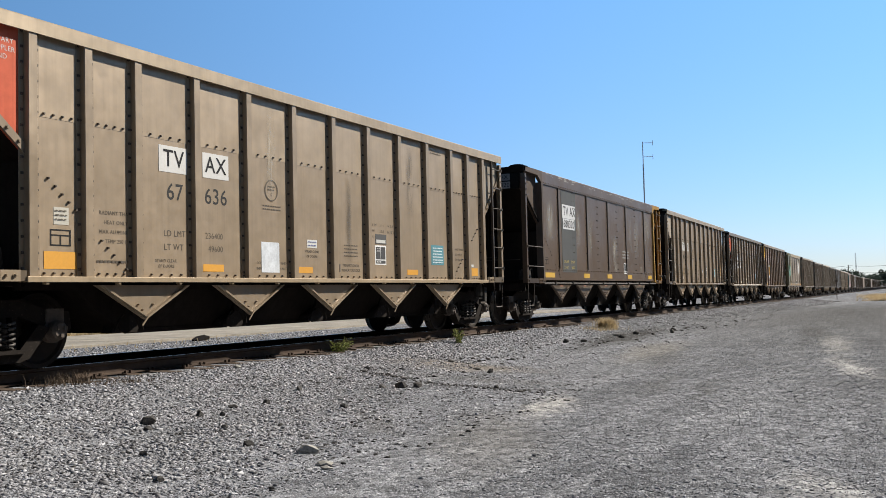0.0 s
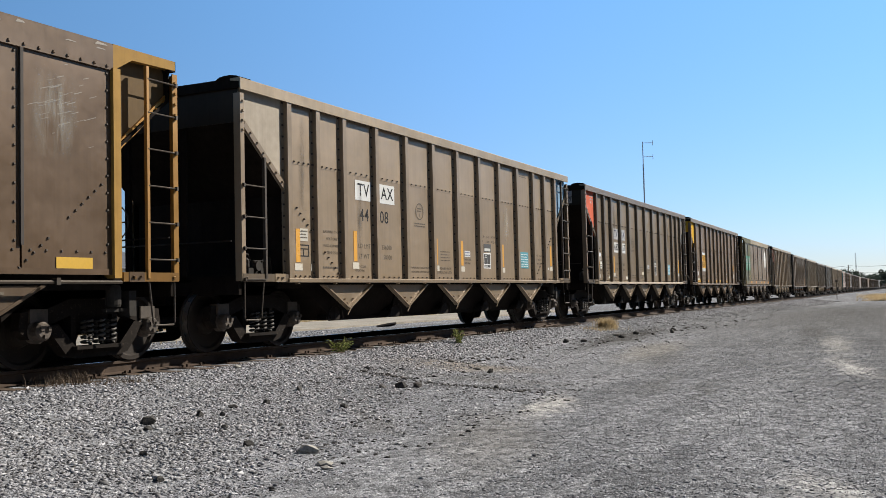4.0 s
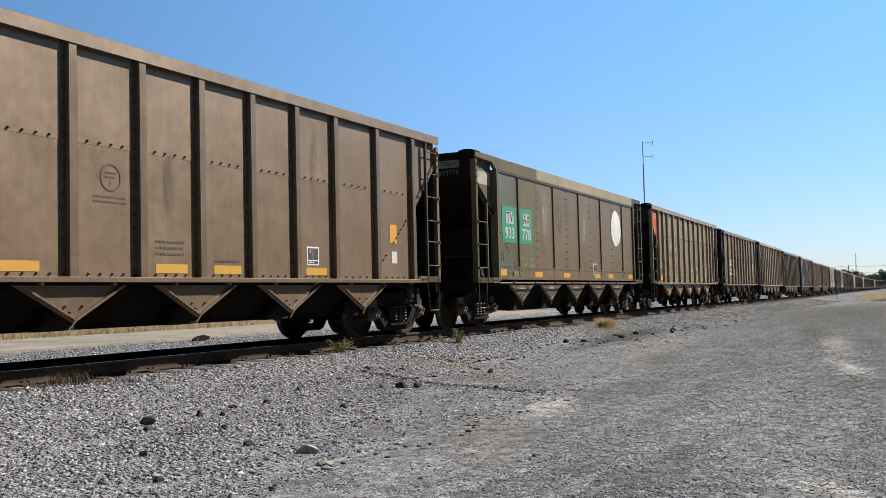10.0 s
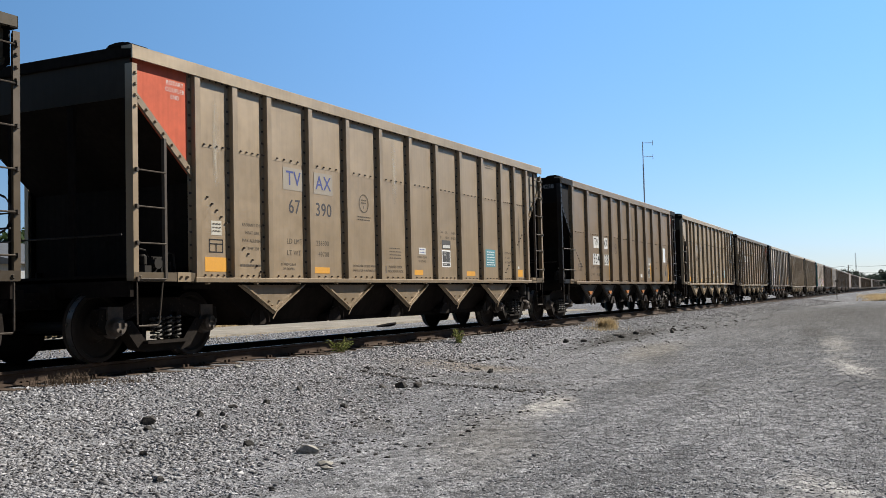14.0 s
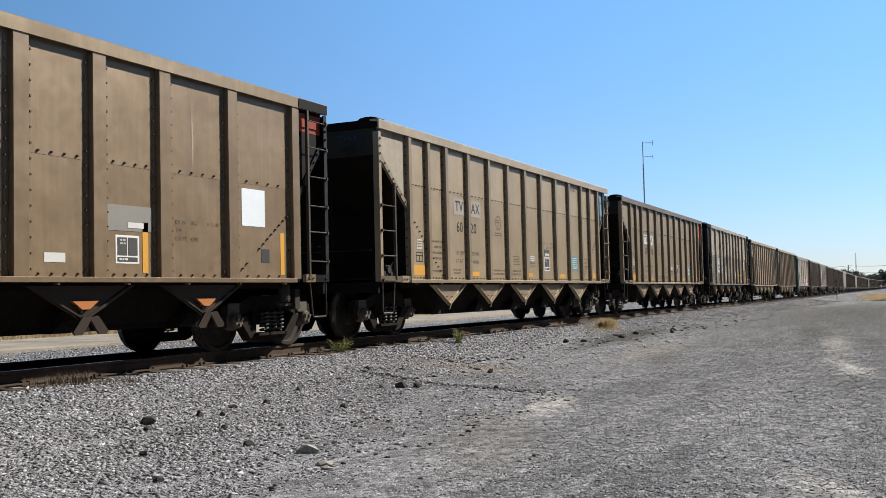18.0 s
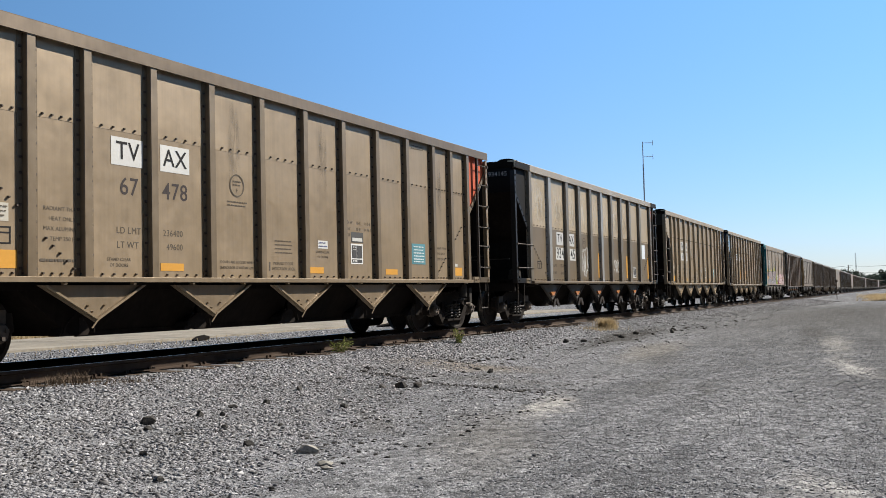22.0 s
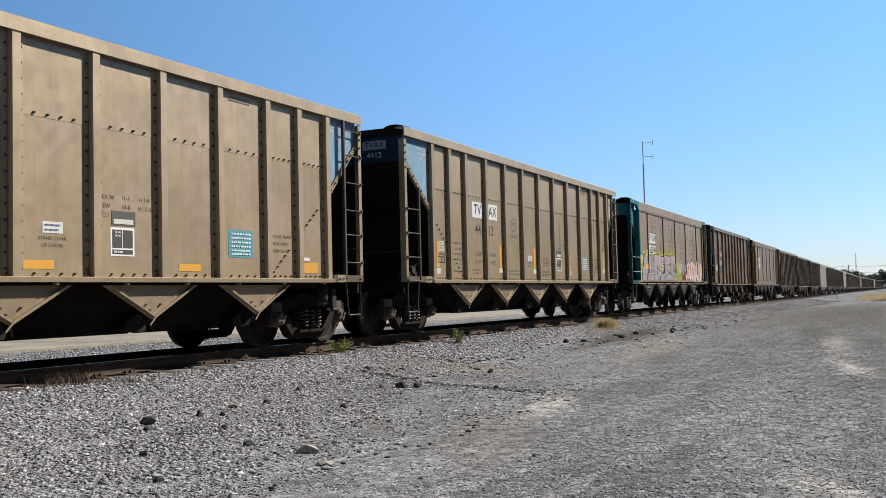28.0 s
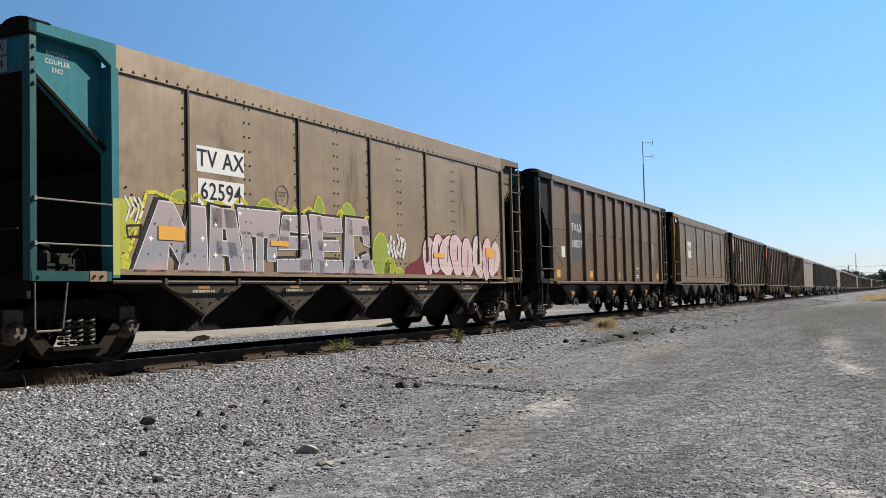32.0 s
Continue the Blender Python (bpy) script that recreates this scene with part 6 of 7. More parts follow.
    sign(c, -4.46, -4.01, 2.44, 2.74, (0.42, 0.42, 0.43), "white lettered patch", y - 0.009)
    words(c, "TV", -5.35, 2.59, 0.33, BLACK, y - 0.012)
    words(c, "AX", -4.23, 2.59, 0.33, BLACK, y - 0.012)
    words(c, "933", -5.36, 2.21, 0.38, WHITE, y - 0.01)
    words(c, "778", -4.24, 2.21, 0.38, WHITE, y - 0.01)
    for t, z in (("LD LMT", 1.62), ("LT WT", 1.46)):
        words(c, t, -4.45, z, 0.11, (0.5, 0.38, 0.22), y - 0.005)
    for t, z in (("235400", 1.62), ("50600", 1.46)):
        words(c, t, -3.86, z, 0.11, (0.5, 0.38, 0.22), y - 0.005)
    for x in (-3.4, -1.13, 1.82, 3.27, 5.68):
        sign(c, x - 0.28, x + 0.28, 1.15, 1.31, ORANGE, "orange-yellow reflective patch", y - 0.004)
    scannable(c, 1.6, 1.45, y, 0.19)
    oval = Shape()
    n = 40
    oval.add([(0.58 * math.cos(math.tau * k / n) * (1 + 0.03 * math.sin(5 * k)), -0.004, 0.57 * math.sin(math.tau * k / n) * (1 + 0.02 * math.sin(7 * k))) for k in range(n)], [tuple(range(n))])
    part("paint_patch", oval.mesh("paint_patch", BRUSHED), c, pose(4.02, y - 0.004, 2.8), "roughly brushed white oval", WHITE)
    end_mark(c, "TVAX", "933778", (0.28, 0.28, 0.28), BLACK, (0.05, 0.22, 0.16))
    end_words(c, -1, (0.30, 0.28, 0.24), -1.474, 6.88)
    outlined_box(c, -5.94, 1.66, y)
    sign(c, -6.08, -5.42, 1.42, 1.52, (0.075, 0.10, 0.105), "faded blue-grey label", y - 0.002)
    sign(c, -5.18, -4.83, 1.18, 1.31, (0.17, 0.16, 0.07), "worn yellow-green patch", y - 0.012)

    c = cars[6]
    paint(c, (0.385, 0.335, 0.265), chord=(0.44, 0.39, 0.31), left=RED)
    common_marks(c, "236300", "49700", seed=11)
    reporting(c, "TV", "AX", "67", "390", box=(0.285, 0.25, 0.20), ink=(0.08, 0.10, 0.26), nink=(0.08, 0.08, 0.09))
    end_words(c, -1)

    c = cars[7]
    paint(c, (0.275, 0.222, 0.162), chord=(0.34, 0.285, 0.21), left=COALBLACK, right=COALBLACK, ends=COALBLACK, post=(0.016, 0.015, 0.015), plate=(0.04, 0.032, 0.027))
    reporting(c, "TV", "AX", "934", "238", box=(0.6, 0.6, 0.58), nbox=WHITE, lift=-0.36, spread=0.49, drop=0.08)
    for t, x, z in (("LD LMT", -4.35, 1.52), ("LT WT", -4.35, 1.30), ("236900", -3.75, 1.52), ("49100", -3.75, 1.30)):
        words(c, t, x, z, 0.12, DIM)
    ring(c, -1.7, 2.15, 0.16, DIM)
    outlined_box(c, -5.6, 1.50)
    black_chord_ends(c)
    for t, x, z in (("EX W", 3.75, 1.82), ("EW", 3.72, 1.71), ("CU FT", 3.76, 1.60), ("10-7", 4.02, 1.82), ("H 3-10", 4.4, 1.82), ("4200", 4.02, 1.60)):
        words(c, t, x, z, 0.078, DIM)
    sign(c, 2.45, 3.26, 1.66, 1.98, (0.22, 0.21, 0.19), "torn grey film", FACE)
    sign(c, 2.78, 3.06, 1.70, 1.77, WHITE, "small white label", FACE - 0.004)
    for x in (-6.2, -2.5, 1.0, 3.04, 5.98):
        sign(c, x, x + 0.10, 1.14, 1.78, ORANGE, "upright orange reflective strip")
    scannable(c, 2.78, 1.43, FACE, 0.2)
    sign(c, 5.05, 5.6, 1.85, 2.4, (0.70, 0.75, 0.80), "pale blue-white sheet")
    sign(c, 5.5, 5.7, 1.32, 1.52, BLACK, "small dark plate")
    sign(c, 1.5, 1.8, 1.25, 1.36, WHITE, "small white sticker")
    end_mark(c, "TVAX", "934238", (0.2, 0.2, 0.22), BLACK, (0.42, 0.42, 0.42), None, True)

    c = cars[8]
    paint(c, (0.44, 0.39, 0.31), chord=(0.52, 0.465, 0.375), left=(0.40, 0.35, 0.285), right=BLUE, ribs=0.6)
    common_marks(c, "237400", "48600", seed=13)
    reporting(c, "TV", "AX", "60", "20", box=(0.33, 0.29, 0.235), ink=(0.045, 0.055, 0.09), nink=(0.035, 0.035, 0.045))
    end_mark(c, "TVAX", "6020", None, BLUEINK, BLACK)

    c = cars[9]
    paint(c, (0.375, 0.325, 0.255), chord=(0.22, 0.185, 0.145), left=(0.27, 0.225, 0.175), right=RED, ribs=0.5)
    common_marks(c, "236400", "49600", seed=15)
    reporting(c, "TV", "AX", "67", "478", box=WHITE, nink=(0.07, 0.06, 0.06))
    end_mark(c, "TVAX", "", (0.5, 0.52, 0.56), (0.1, 0.12, 0.3))

    c = cars[10]
    paint(c, (0.255, 0.22, 0.17), chord=(0.50, 0.47, 0.42), upper=(0.43, 0.39, 0.32), left=COALBLACK, right=COALBLACK, ends=COALBLACK, post=(0.016, 0.015, 0.015), plate=(0.04, 0.034, 0.03), ribs=0.95)
    for o in c.children:
        if o.name.split(".")[0] == "rib":
            o.color = (0.36, 0.35, 0.335, 1) if min(abs(o.matrix_basis.translation.x - a) for a in (-4.86, 0.0)) < 0.02 else (0.20, 0.168, 0.128, 1)
    for t, x, z in (("LD LMT", -4.42, 1.50), ("LT WT", -4.42, 1.30), ("237600", -3.78, 1.50), ("48400", -3.75, 1.30)):
        words(c, t, x, z, 0.12, DIM)
    outlined_box(c, -5.6, 1.50)
    reporting(c, "TV", "AX", "934", "145", box=(0.55, 0.55, 0.55), nbox=WHITE, lift=-0.40, spread=0.49, drop=-0.03)
    ring(c, -1.7, 2.2, 0.16, DIM)
    black_chord_ends(c)
    for x in (-6.19, -3.22, -0.30, 3.02, 5.96):
        sign(c, x, x + 0.15, 1.2, 1.95, ORANGE, "upright orange reflective strip")
    scannable(c, 4.1, 1.4, FACE, 0.2)
    sign(c, 5.2, 5.65, 1.9, 2.4, (0.72, 0.78, 0.84), "pale blue-white sheet")
    end_mark(c, "TVAX", "934145", (0.4, 0.4, 0.42), BLACK, (0.5, 0.5, 0.5), None, True)
    for x0, x1 in ((-6.1, -4.95), (-4.6, -3.5), (-3.2, -2.45), (-2.1, -1.3), (-0.9, -0.2), (0.2, 1.0), (1.4, 2.1), (2.5, 3.2)):
        scuff(c, x0, x1, 2.55, 3.7, (0.62, 0.58, 0.50))
        if x0 < -3 or x0 > 1:
            scuff(c, x0 + 0.2, x1, 2.6, 3.3, (0.30, 0.26, 0.20), FACE - 0.004, "brown dirt smear")
    scrawl(c, -2.15, -1.25, 1.22, 2.1, 21)
    scrawl(c, 1.3, 2.2, 1.38, 1.8, 22)

    c = cars[11]
    paint(c, (0.42, 0.37, 0.295), chord=(0.50, 0.44, 0.35), left=TAN, right=BLUE, ribs=0.85)
    common_marks(c, "236800", "49200", seed=17)
    reporting(c, "TV", "AX", "16", "219", box=WHITE, nbox=WHITE)
    end_words(c, 1)

    c = cars[12]
    # the blue of the end wall is darkened to stand for its shade
    paint(c, (0.40, 0.35, 0.275), chord=(0.48, 0.43, 0.34), left=BLUE, right=TAN, ends=(0.014, 0.034, 0.06))
    common_marks(c, "236500", "49500", False, (0.16, 0.24, 0.26), seed=19, swap=True, strips=((-5.95, 1.25), (-2.62, 1.3), (-0.34, 1.3), (2.5, 1.3), (5.83, 1.38)))
    reporting(c, "TV", "AX", "44", "12", box=(0.62, 0.63, 0.64), nink=(0.06, 0.06, 0.07))
    end_words(c, -1)
    end_mark(c, "TVAX", "4412", (0.42, 0.44, 0.48), BLACK, (0.6, 0.6, 0.6))

    c = cars[13]
    paint(c, (0.335, 0.28, 0.215), chord=(0.37, 0.31, 0.24), left=TEAL, right=(0.17, 0.14, 0.105), ends=TEAL, post=TEAL, plate=(0.055, 0.048, 0.042))
    sign(c, -4.60, -3.56, 2.54, 2.90, WHITE, "white lettered patch", y)
    sign(c, -4.58, -3.57, 2.08, 2.45, WHITE, "white number patch", y)
    words(c, "TV AX", -4.08, 2.72, 0.34, BLACK, y - 0.006)
    words(c, "62594", -4.08, 2.27, 0.34, BLACK, y - 0.006)
    ring(c, -2.62, 2.35, 0.17, DIM, y)
    end_words(c, -1, y=-1.47, x=6.88)
    graffiti(c, y)
    end_mark(c, "TVAX", "62594", (0.32, 0.34, 0.36), BLACK, BLACK, (0.4, 0.42, 0.44))

    c = cars[14]
    black_chord_ends(c)
    paint(c, (0.195, 0.145, 0.105), chord=(0.22, 0.175, 0.13), left=COALBLACK, right=COALBLACK, ends=COALBLACK, post=(0.06, 0.055, 0.05), plate=(0.03, 0.026, 0.022))
    sign(c, -4.62, -3.56, 1.7, 3.05, (0.05, 0.05, 0.05), "black painted panel")
    words(c, "TVAX", -4.1, 2.6, 0.36, WHITE, FACE - 0.007)
    words(c, "680537", -4.1, 2.15, 0.30, WHITE, FACE - 0.007)
    sign(c, 4.9, 5.25, 1.9, 2.5, WHITE, "white sheet")
    sign(c, -5.5, -5.2, 1.75, 2.05, WHITE, "white sticker")
    for x in (-5.95, -2.9, 0.2, 5.7):
        sign(c, x, x + 0.3, 1.2, 1.4, ORANGE, "orange reflective patch")
    scannable(c, 2.8, 1.4, FACE, 0.2)
    end_mark(c, "", "680537", None, WHITE)

    c = cars[15]
    paint(c, (0.215, 0.17, 0.125), left=(0.24, 0.155, 0.06), right=BROWN, ends=COALBLACK, plate=(0.035, 0.03, 0.025))
    sign(c, -4.3, -3.5, 2.2, 2.9, WHITE, "white lettered patch", y)
    words(c, "TVAX", -3.9, 2.6, 0.28, BLACK, y - 0.006)
    for k, col, e in ((16, (0.19, 0.148, 0.108), TAN), (17, (0.175, 0.137, 0.10), RED), (18, (0.15, 0.115, 0.084), None)):
        paint(cars[k], col, chord=(0.2, 0.17, 0.13), left=e)
        reporting(cars[k], "TV", "AX", "67", "204", box=(0.55, 0.55, 0.53), nbox=(0.55, 0.55, 0.53) if k == 17 else None)

    # some cars stand a little taller at the chord
    for k, rise in ((0, 0.02), (2, 0.04), (4, 0.035), (6, 0.05), (8, 0.05), (10, 0.055), (12, 0.05)):
        for o in cars[k].children:
            if o.name.split(".")[0] in ("top_chord", "end_chord", "chord_paint"):
                o.location.z += rise
    # print on the chute plates of the smooth-sided cars
    for k in (1, 5, 13):
        for x in (-4.35, -2.18, 0.0, 2.18, 4.35):
            bars(cars[k], x - 0.24, x + 0.26, (0.90,), (0.16, 0.14, 0.11) if k == 1 else (0.36, 0.32, 0.26), -1.475, 0.035, k)
            sign(cars[k], x - 0.12, x + 0.12, 0.935, 0.982, (0.28, 0.13, 0.08), "faded orange strip", -1.475)

    # dust and dark runs on the side sheets, each car its own
    rng = random.Random(17)
    bays = [-5.7, -4.9, -3.95, -2.83, -1.7, -0.57, 0.57, 1.7, 2.83, 3.95, 4.9, 5.7]
    for k in (0, 2, 3, 4, 6, 7, 9, 12):
        for x in rng.sample(bays, 3):
            w, z1 = rng.uniform(0.06, 0.16), rng.choice([2.85, 3.7, 3.7])
            scuff(cars[k], x - w + rng.uniform(-0.1, 0.1), x + w, z1 - rng.uniform(0.9, 1.7), z1, (0.10, 0.082, 0.062) if rng.random() < 0.6 else (0.5, 0.46, 0.38), FACE - 0.006, "dirt run down the side sheet")
    for k in (5, 13, 15):
        for x in rng.sample(bays[1:-1], 4):
            scuff(cars[k], x - 0.3, x + 0.3, 2.0, 3.5, (0.42, 0.38, 0.31) if rng.random() < 0.5 else (0.12, 0.10, 0.075), -1.58, "dirt run down the side sheet")

    # the rest of the train, always far off
    far = {"A": far_car(A_RIBS, 0.15), "C": far_car([], 0.1)}
    rng = random.Random(3)
    tones = [(0.15, 0.122, 0.09), (0.12, 0.10, 0.075), (0.17, 0.14, 0.105), (0.13, 0.108, 0.08), (0.105, 0.087, 0.065)]
    first_of = dict(far)
    for k in range(19, 54):
        t = "C" if k in (19, 23, 29, 36, 42) else "A"
        c = first_of.pop(t) if t in first_of else copy_thing(far[t], Matrix())
        tone = (0.21, 0.18, 0.14) if k in (19, 23) else rng.choice(tones)
        for o in c.children_recursive:
            kind = o.name.split(".")[0]
            c3 = rng.choice([RED, BLUE, tone, tone, COALBLACK]) if kind == "end_gusset" else tuple(v * (1.3 if kind == "top_chord" else 0.62 if kind == "rib" else 1) for v in tone)
            o.color = (c3[0] * 1.05, c3[1] * 0.87, c3[2] * 0.69, 1)
        tagged(c, "weathered open-top hopper car far along the train" if t == "A" else "pale smooth-sided hopper car far along the train", "hopper car", "cars of the train")
        cars[k] = c
    return cars


def far_car(ribs, width):
    """A car that stays far off, in fewer parts."""
    car = thing("hopper_car", "", "hopper car")
    s = Shape().box(-6.2, 6.2, FACE, FACE + 0.02, SILL + 0.1, TOP - 0.16)
    part("side_panel", s.mesh("side_panel", BODY), car)
    part("side_panel", s.mesh("side_panel", BODY), car, pose(0, 0, 0, 0, 0, 180))
    rm = Shape().box(-width / 2, width / 2, RIB_OUT, FACE, SILL + 0.1, TOP - 0.17).mesh("rib", BODY)
    for x in ribs:
        part("rib", rm, car, pose(x, 0, 0))
    long_members(car, 0.17 if ribs else 0.34, -1.65, False)
    part("end_gusset", gusset_mesh(6.18, 3.33, 2.4), car)
    for a in (0, 180):
        part("end_wall", Shape().prism([(-END + 0.05, 3.3), (-END + 0.05, TOP), (-END + 0.08, TOP), (-5.0, 1.25), (-5.03, 1.25)], 1, -1.5, 1.5).mesh("end_wall", GRIME), car, pose(0, 0, 0, 0, 0, a))
        part("corner_post", Shape().box(-END, -END + 0.09, RIB_OUT, RIB_OUT + 0.1, SILL, TOP - 0.1).box(-END, -END + 0.09, -RIB_OUT - 0.1, -RIB_OUT, SILL, TOP - 0.1).mesh("corner_post", BODY), car, pose(0, 0, 0, 0, 0, a))
    s = Shape().box(-END, END, -1.3, 1.3, 0.72, SILL)
    for x in (-3.27, -1.09, 1.09, 3.27):
        s.prism([(x - 1.0, 0.9), (x + 1.0, 0.9), (x + 0.85, 0.36), (x - 0.75, 0.36)], 1, -1.15, 1.15)
    s.box(-END - 0.7, END + 0.7, -0.1, 0.1, 0.72, 0.9)
    part("underframe", s.mesh("underframe", GRIME), car)
    for x in (-4.35, -2.18, 0, 2.18, 4.35):
        part("gusset_plate", Shape().prism([(-0.7, 0.985), (0.7, 0.985), (0, 0.585)], 1, -1.5, -1.48).mesh("gusset_plate", BODY), car, pose(x, 0, 0))
    t = Shape().box(-1.1, 1.1, -1.06, -0.94, 0.2, 0.75).box(-1.1, 1.1, 0.94, 1.06, 0.2, 0.75).box(-0.3, 0.3, -1, 1, 0.4, 0.7)
    for w in (-0.89, 0.89):
        for yy in (-0.8, 0.7):
            t.lathe([(0.02, 0), (0.457, 0), (0.457, 0.1), (0.02, 0.1)], (w, yy, 0.457), 1, 16)
    t = t.mesh("truck", CAST)
    for x in (-6.30, 6.30):
        part("truck", t, car, pose(x, 0, 0))
    return car


def black_chord_ends(car):
    """Black paint on the chord beyond the end ribs and a red band left on the back end."""
    sign(car, -END, -6.4, TOP - 0.165, TOP - 0.014, COALBLACK, "black painted chord end", -1.651, PAINT, "chord_paint")
    sign(car, 6.4, END_BACK, TOP - 0.165, TOP - 0.014, COALBLACK, "black painted chord end", -1.651, PAINT, "chord_paint")
    sign(car, 6.46, END_BACK - 0.08, 3.44, 3.74, (0.30, 0.065, 0.04), "band of faded red paint", FACE, PAINT, "paint_patch")


def scrapes(car, y, seed):
    """Pale scraped streaks along the top chord and on the last sheets."""
    rng = random.Random(seed)
    s = Shape()
    for k in range(46):
        x, z, w = rng.uniform(-5.9, 5.9), TOP - rng.uniform(0.02, 0.12), rng.uniform(0.06, 0.4)
        h = rng.uniform(0.006, 0.022)
        s.add([(x, 0, z - h), (x + w, 0, z - h * 0.3), (x + w * 0.8, 0, z + h * 0.6), (x + w * 0.2, 0, z + h)], [(0, 1, 2, 3)])
    tagged(part("scrape", s.mesh("scrape", INK), car, pose(0, y - 0.032, 0), "pale scraped paint", (0.36, 0.33, 0.29)), kind="stuff")
    s = Shape()
    for k in range(34):
        x, z = rng.gauss(5.35, 0.22), rng.gauss(3.15, 0.25)
        w, h = rng.uniform(0.04, 0.2), rng.uniform(0.004, 0.012)
        s.add([(x, 0, z), (x + w, 0, z + 0.35 * w), (x + w, 0, z + 0.35 * w + h), (x, 0, z + h)], [(0, 1, 2, 3)])
    part("scrape", s.mesh("scrape", INK), car, pose(0, y - 0.003, 0), "pale scraped paint", (0.30, 0.27, 0.235))


def scrawl(car, x0, x1, z0, z1, seed, y=FACE):
    """White spray-paint loops with no meaning."""
    rng = random.Random(seed)
    s = Shape()
    for k in range(7):
        c = Vector((x0 + (x1 - x0) * (0.12 + 0.76 * k / 6), 0, (z0 + z1) / 2))
        a, b, turn = rng.uniform(0.10, 0.2) * (x1 - x0) , rng.uniform(0.28, 0.5) * (z1 - z0), rng.uniform(0, math.tau)
        pts = [c + Vector((a * math.cos(turn + u) + 0.25 * b * math.sin(turn + u), 0, b * math.sin(turn + u * rng.choice((1.0, 1.0, 1.3))))) for u in [i * 0.42 for i in range(rng.randint(7, 13))]]
        for p, q in zip(pts, pts[1:]):
            d = (q - p).normalized().cross(Vector((0, 1, 0))) * min(0.013, 0.03 * (x1 - x0))
            s.add([p - d, q - d, q + d, p + d], [(0, 1, 2, 3)])
    part("spray_scrawl", s.mesh("spray_scrawl", INK), car, pose(0, y - 0.006, 0), "white sprayed scrawl", (0.7, 0.7, 0.68))


def graffiti(car, y):
    """A long mural of block shapes: pale outlines, mauve-grey fills, black shade and yellow-green glow."""
    rng = random.Random(12)
    LIME, SHADE, PALEW = (0.46, 0.48, 0.06), (0.03, 0.03, 0.033), (0.62, 0.59, 0.60)

    def patch(name, polys, colour, depth, label):
        s = Shape()
        for p in polys:
            s.add([(a, -depth, b) for a, b in p], [tuple(range(len(p)))])
        part(name, s.mesh(name, INK if colour else MURAL), car, pose(0, y - 0.006, 0), label, colour)

    def outline(p, w):
        out = []
        for (a, b), (c, d) in zip(p, p[1:] + p[:1]):
            l = math.hypot(c - a, d - b) or 1
            nx, nz = -(d - b) / l * w, (c - a) / l * w
            out.append([(a - nx, b - nz), (c - nx, d - nz), (c + nx, d + nz), (a + nx, b + nz)])
        return out

    def stroke(points, w):
        """A sprayed line of changing width."""
        out = []
        for i, ((a, b), (c, d)) in enumerate(zip(points, points[1:])):
            l = math.hypot(c - a, d - b) or 1
            k = w * rng.uniform(0.92, 1.08)
            nx, nz = -(d - b) / l * k, (c - a) / l * k
            ex, ez = (c - a) / l * k * 0.5, (d - b) / l * k * 0.5
            out.append([(a - nx - ex, b - nz - ez), (c - nx + ex, d - nz + ez), (c + nx + ex, d + nz + ez), (a + nx - ex, b + nz - ez)])
        return out

    # yellow-green glow: a zigzag line, domes and side clouds
    line = []
    for i in range(120):
        u = i / 119
        line.append((-5.90 + 6.0 * u if u > 0.08 else -5.98 + 5.5 * u, min(2.11, 1.2 + 11.4 * u) + 0.03 * math.sin(u * 70) * (u > 0.08) + 0.10 * abs(math.sin(u * 21)) ** 9))
    patch("mural_glow", stroke(line, 0.024), (0.58, 0.52, 0.06), 0.0014, "yellow sprayed outline")
    for cx, cz, r, h in ((-4.92, 2.08, 0.22, 0.17), (-3.05, 2.10, 0.22, 0.17), (-1.60, 2.12, 0.15, 0.30), (-0.72, 2.12, 0.24, 0.26), (-2.30, 2.08, 0.10, 0.12)):
        dome = [(cx + r * math.cos(a) * (1 + 0.08 * math.sin(5 * a)), cz + h * math.sin(a)) for a in [math.pi * k / 12 for k in range(13)]]
        patch("mural_glow", [dome], (0.24, 0.29, 0.07), 0.0006, "green sprayed dome")
        patch("mural_glow", stroke(dome, 0.016), LIME, 0.0012, "yellow-green sprayed outline")
    sign(car, -6.195, -6.085, 1.10, 2.04, (0.36, 0.38, 0.07), "yellow-green sprayed jamb", -1.631, None, "mural_glow")
    cloud = [(-6.05, 1.14)] + [(-5.97 + 0.10 * math.sin(2.1 * k) + 0.02 * k, 1.14 + 0.085 * k) for k in range(12)][::-1] + [(-5.72, 1.14)]
    patch("mural_glow", [[(-6.07, 1.14), (-6.07, 2.06)] + [(-5.86 + 0.07 * math.sin(2.1 * k), 2.06 - 0.084 * k) for k in range(12)]], (0.36, 0.38, 0.07), 0.0006, "yellow-green sprayed cloud")
    patch("mural_glow", stroke(cloud[1:-1], 0.02), LIME, 0.0011, "yellow-green sprayed outline")
    for cx, cz, r, h in ((0.40, 1.14, 0.34, 0.78), (0.72, 1.14, 0.24, 0.34), (1.06, 1.14, 0.22, 0.16)):
        dome = [(cx + r * math.cos(a), cz + h * math.sin(a) ** 0.8) for a in [math.pi * k / 14 for k in range(15)]]
        patch("mural_glow", [dome], (0.25, 0.31, 0.06), 0.0006, "green sprayed leaf shape")
        patch("mural_glow", stroke(dome, 0.016), LIME, 0.0012, "yellow-green sprayed outline")
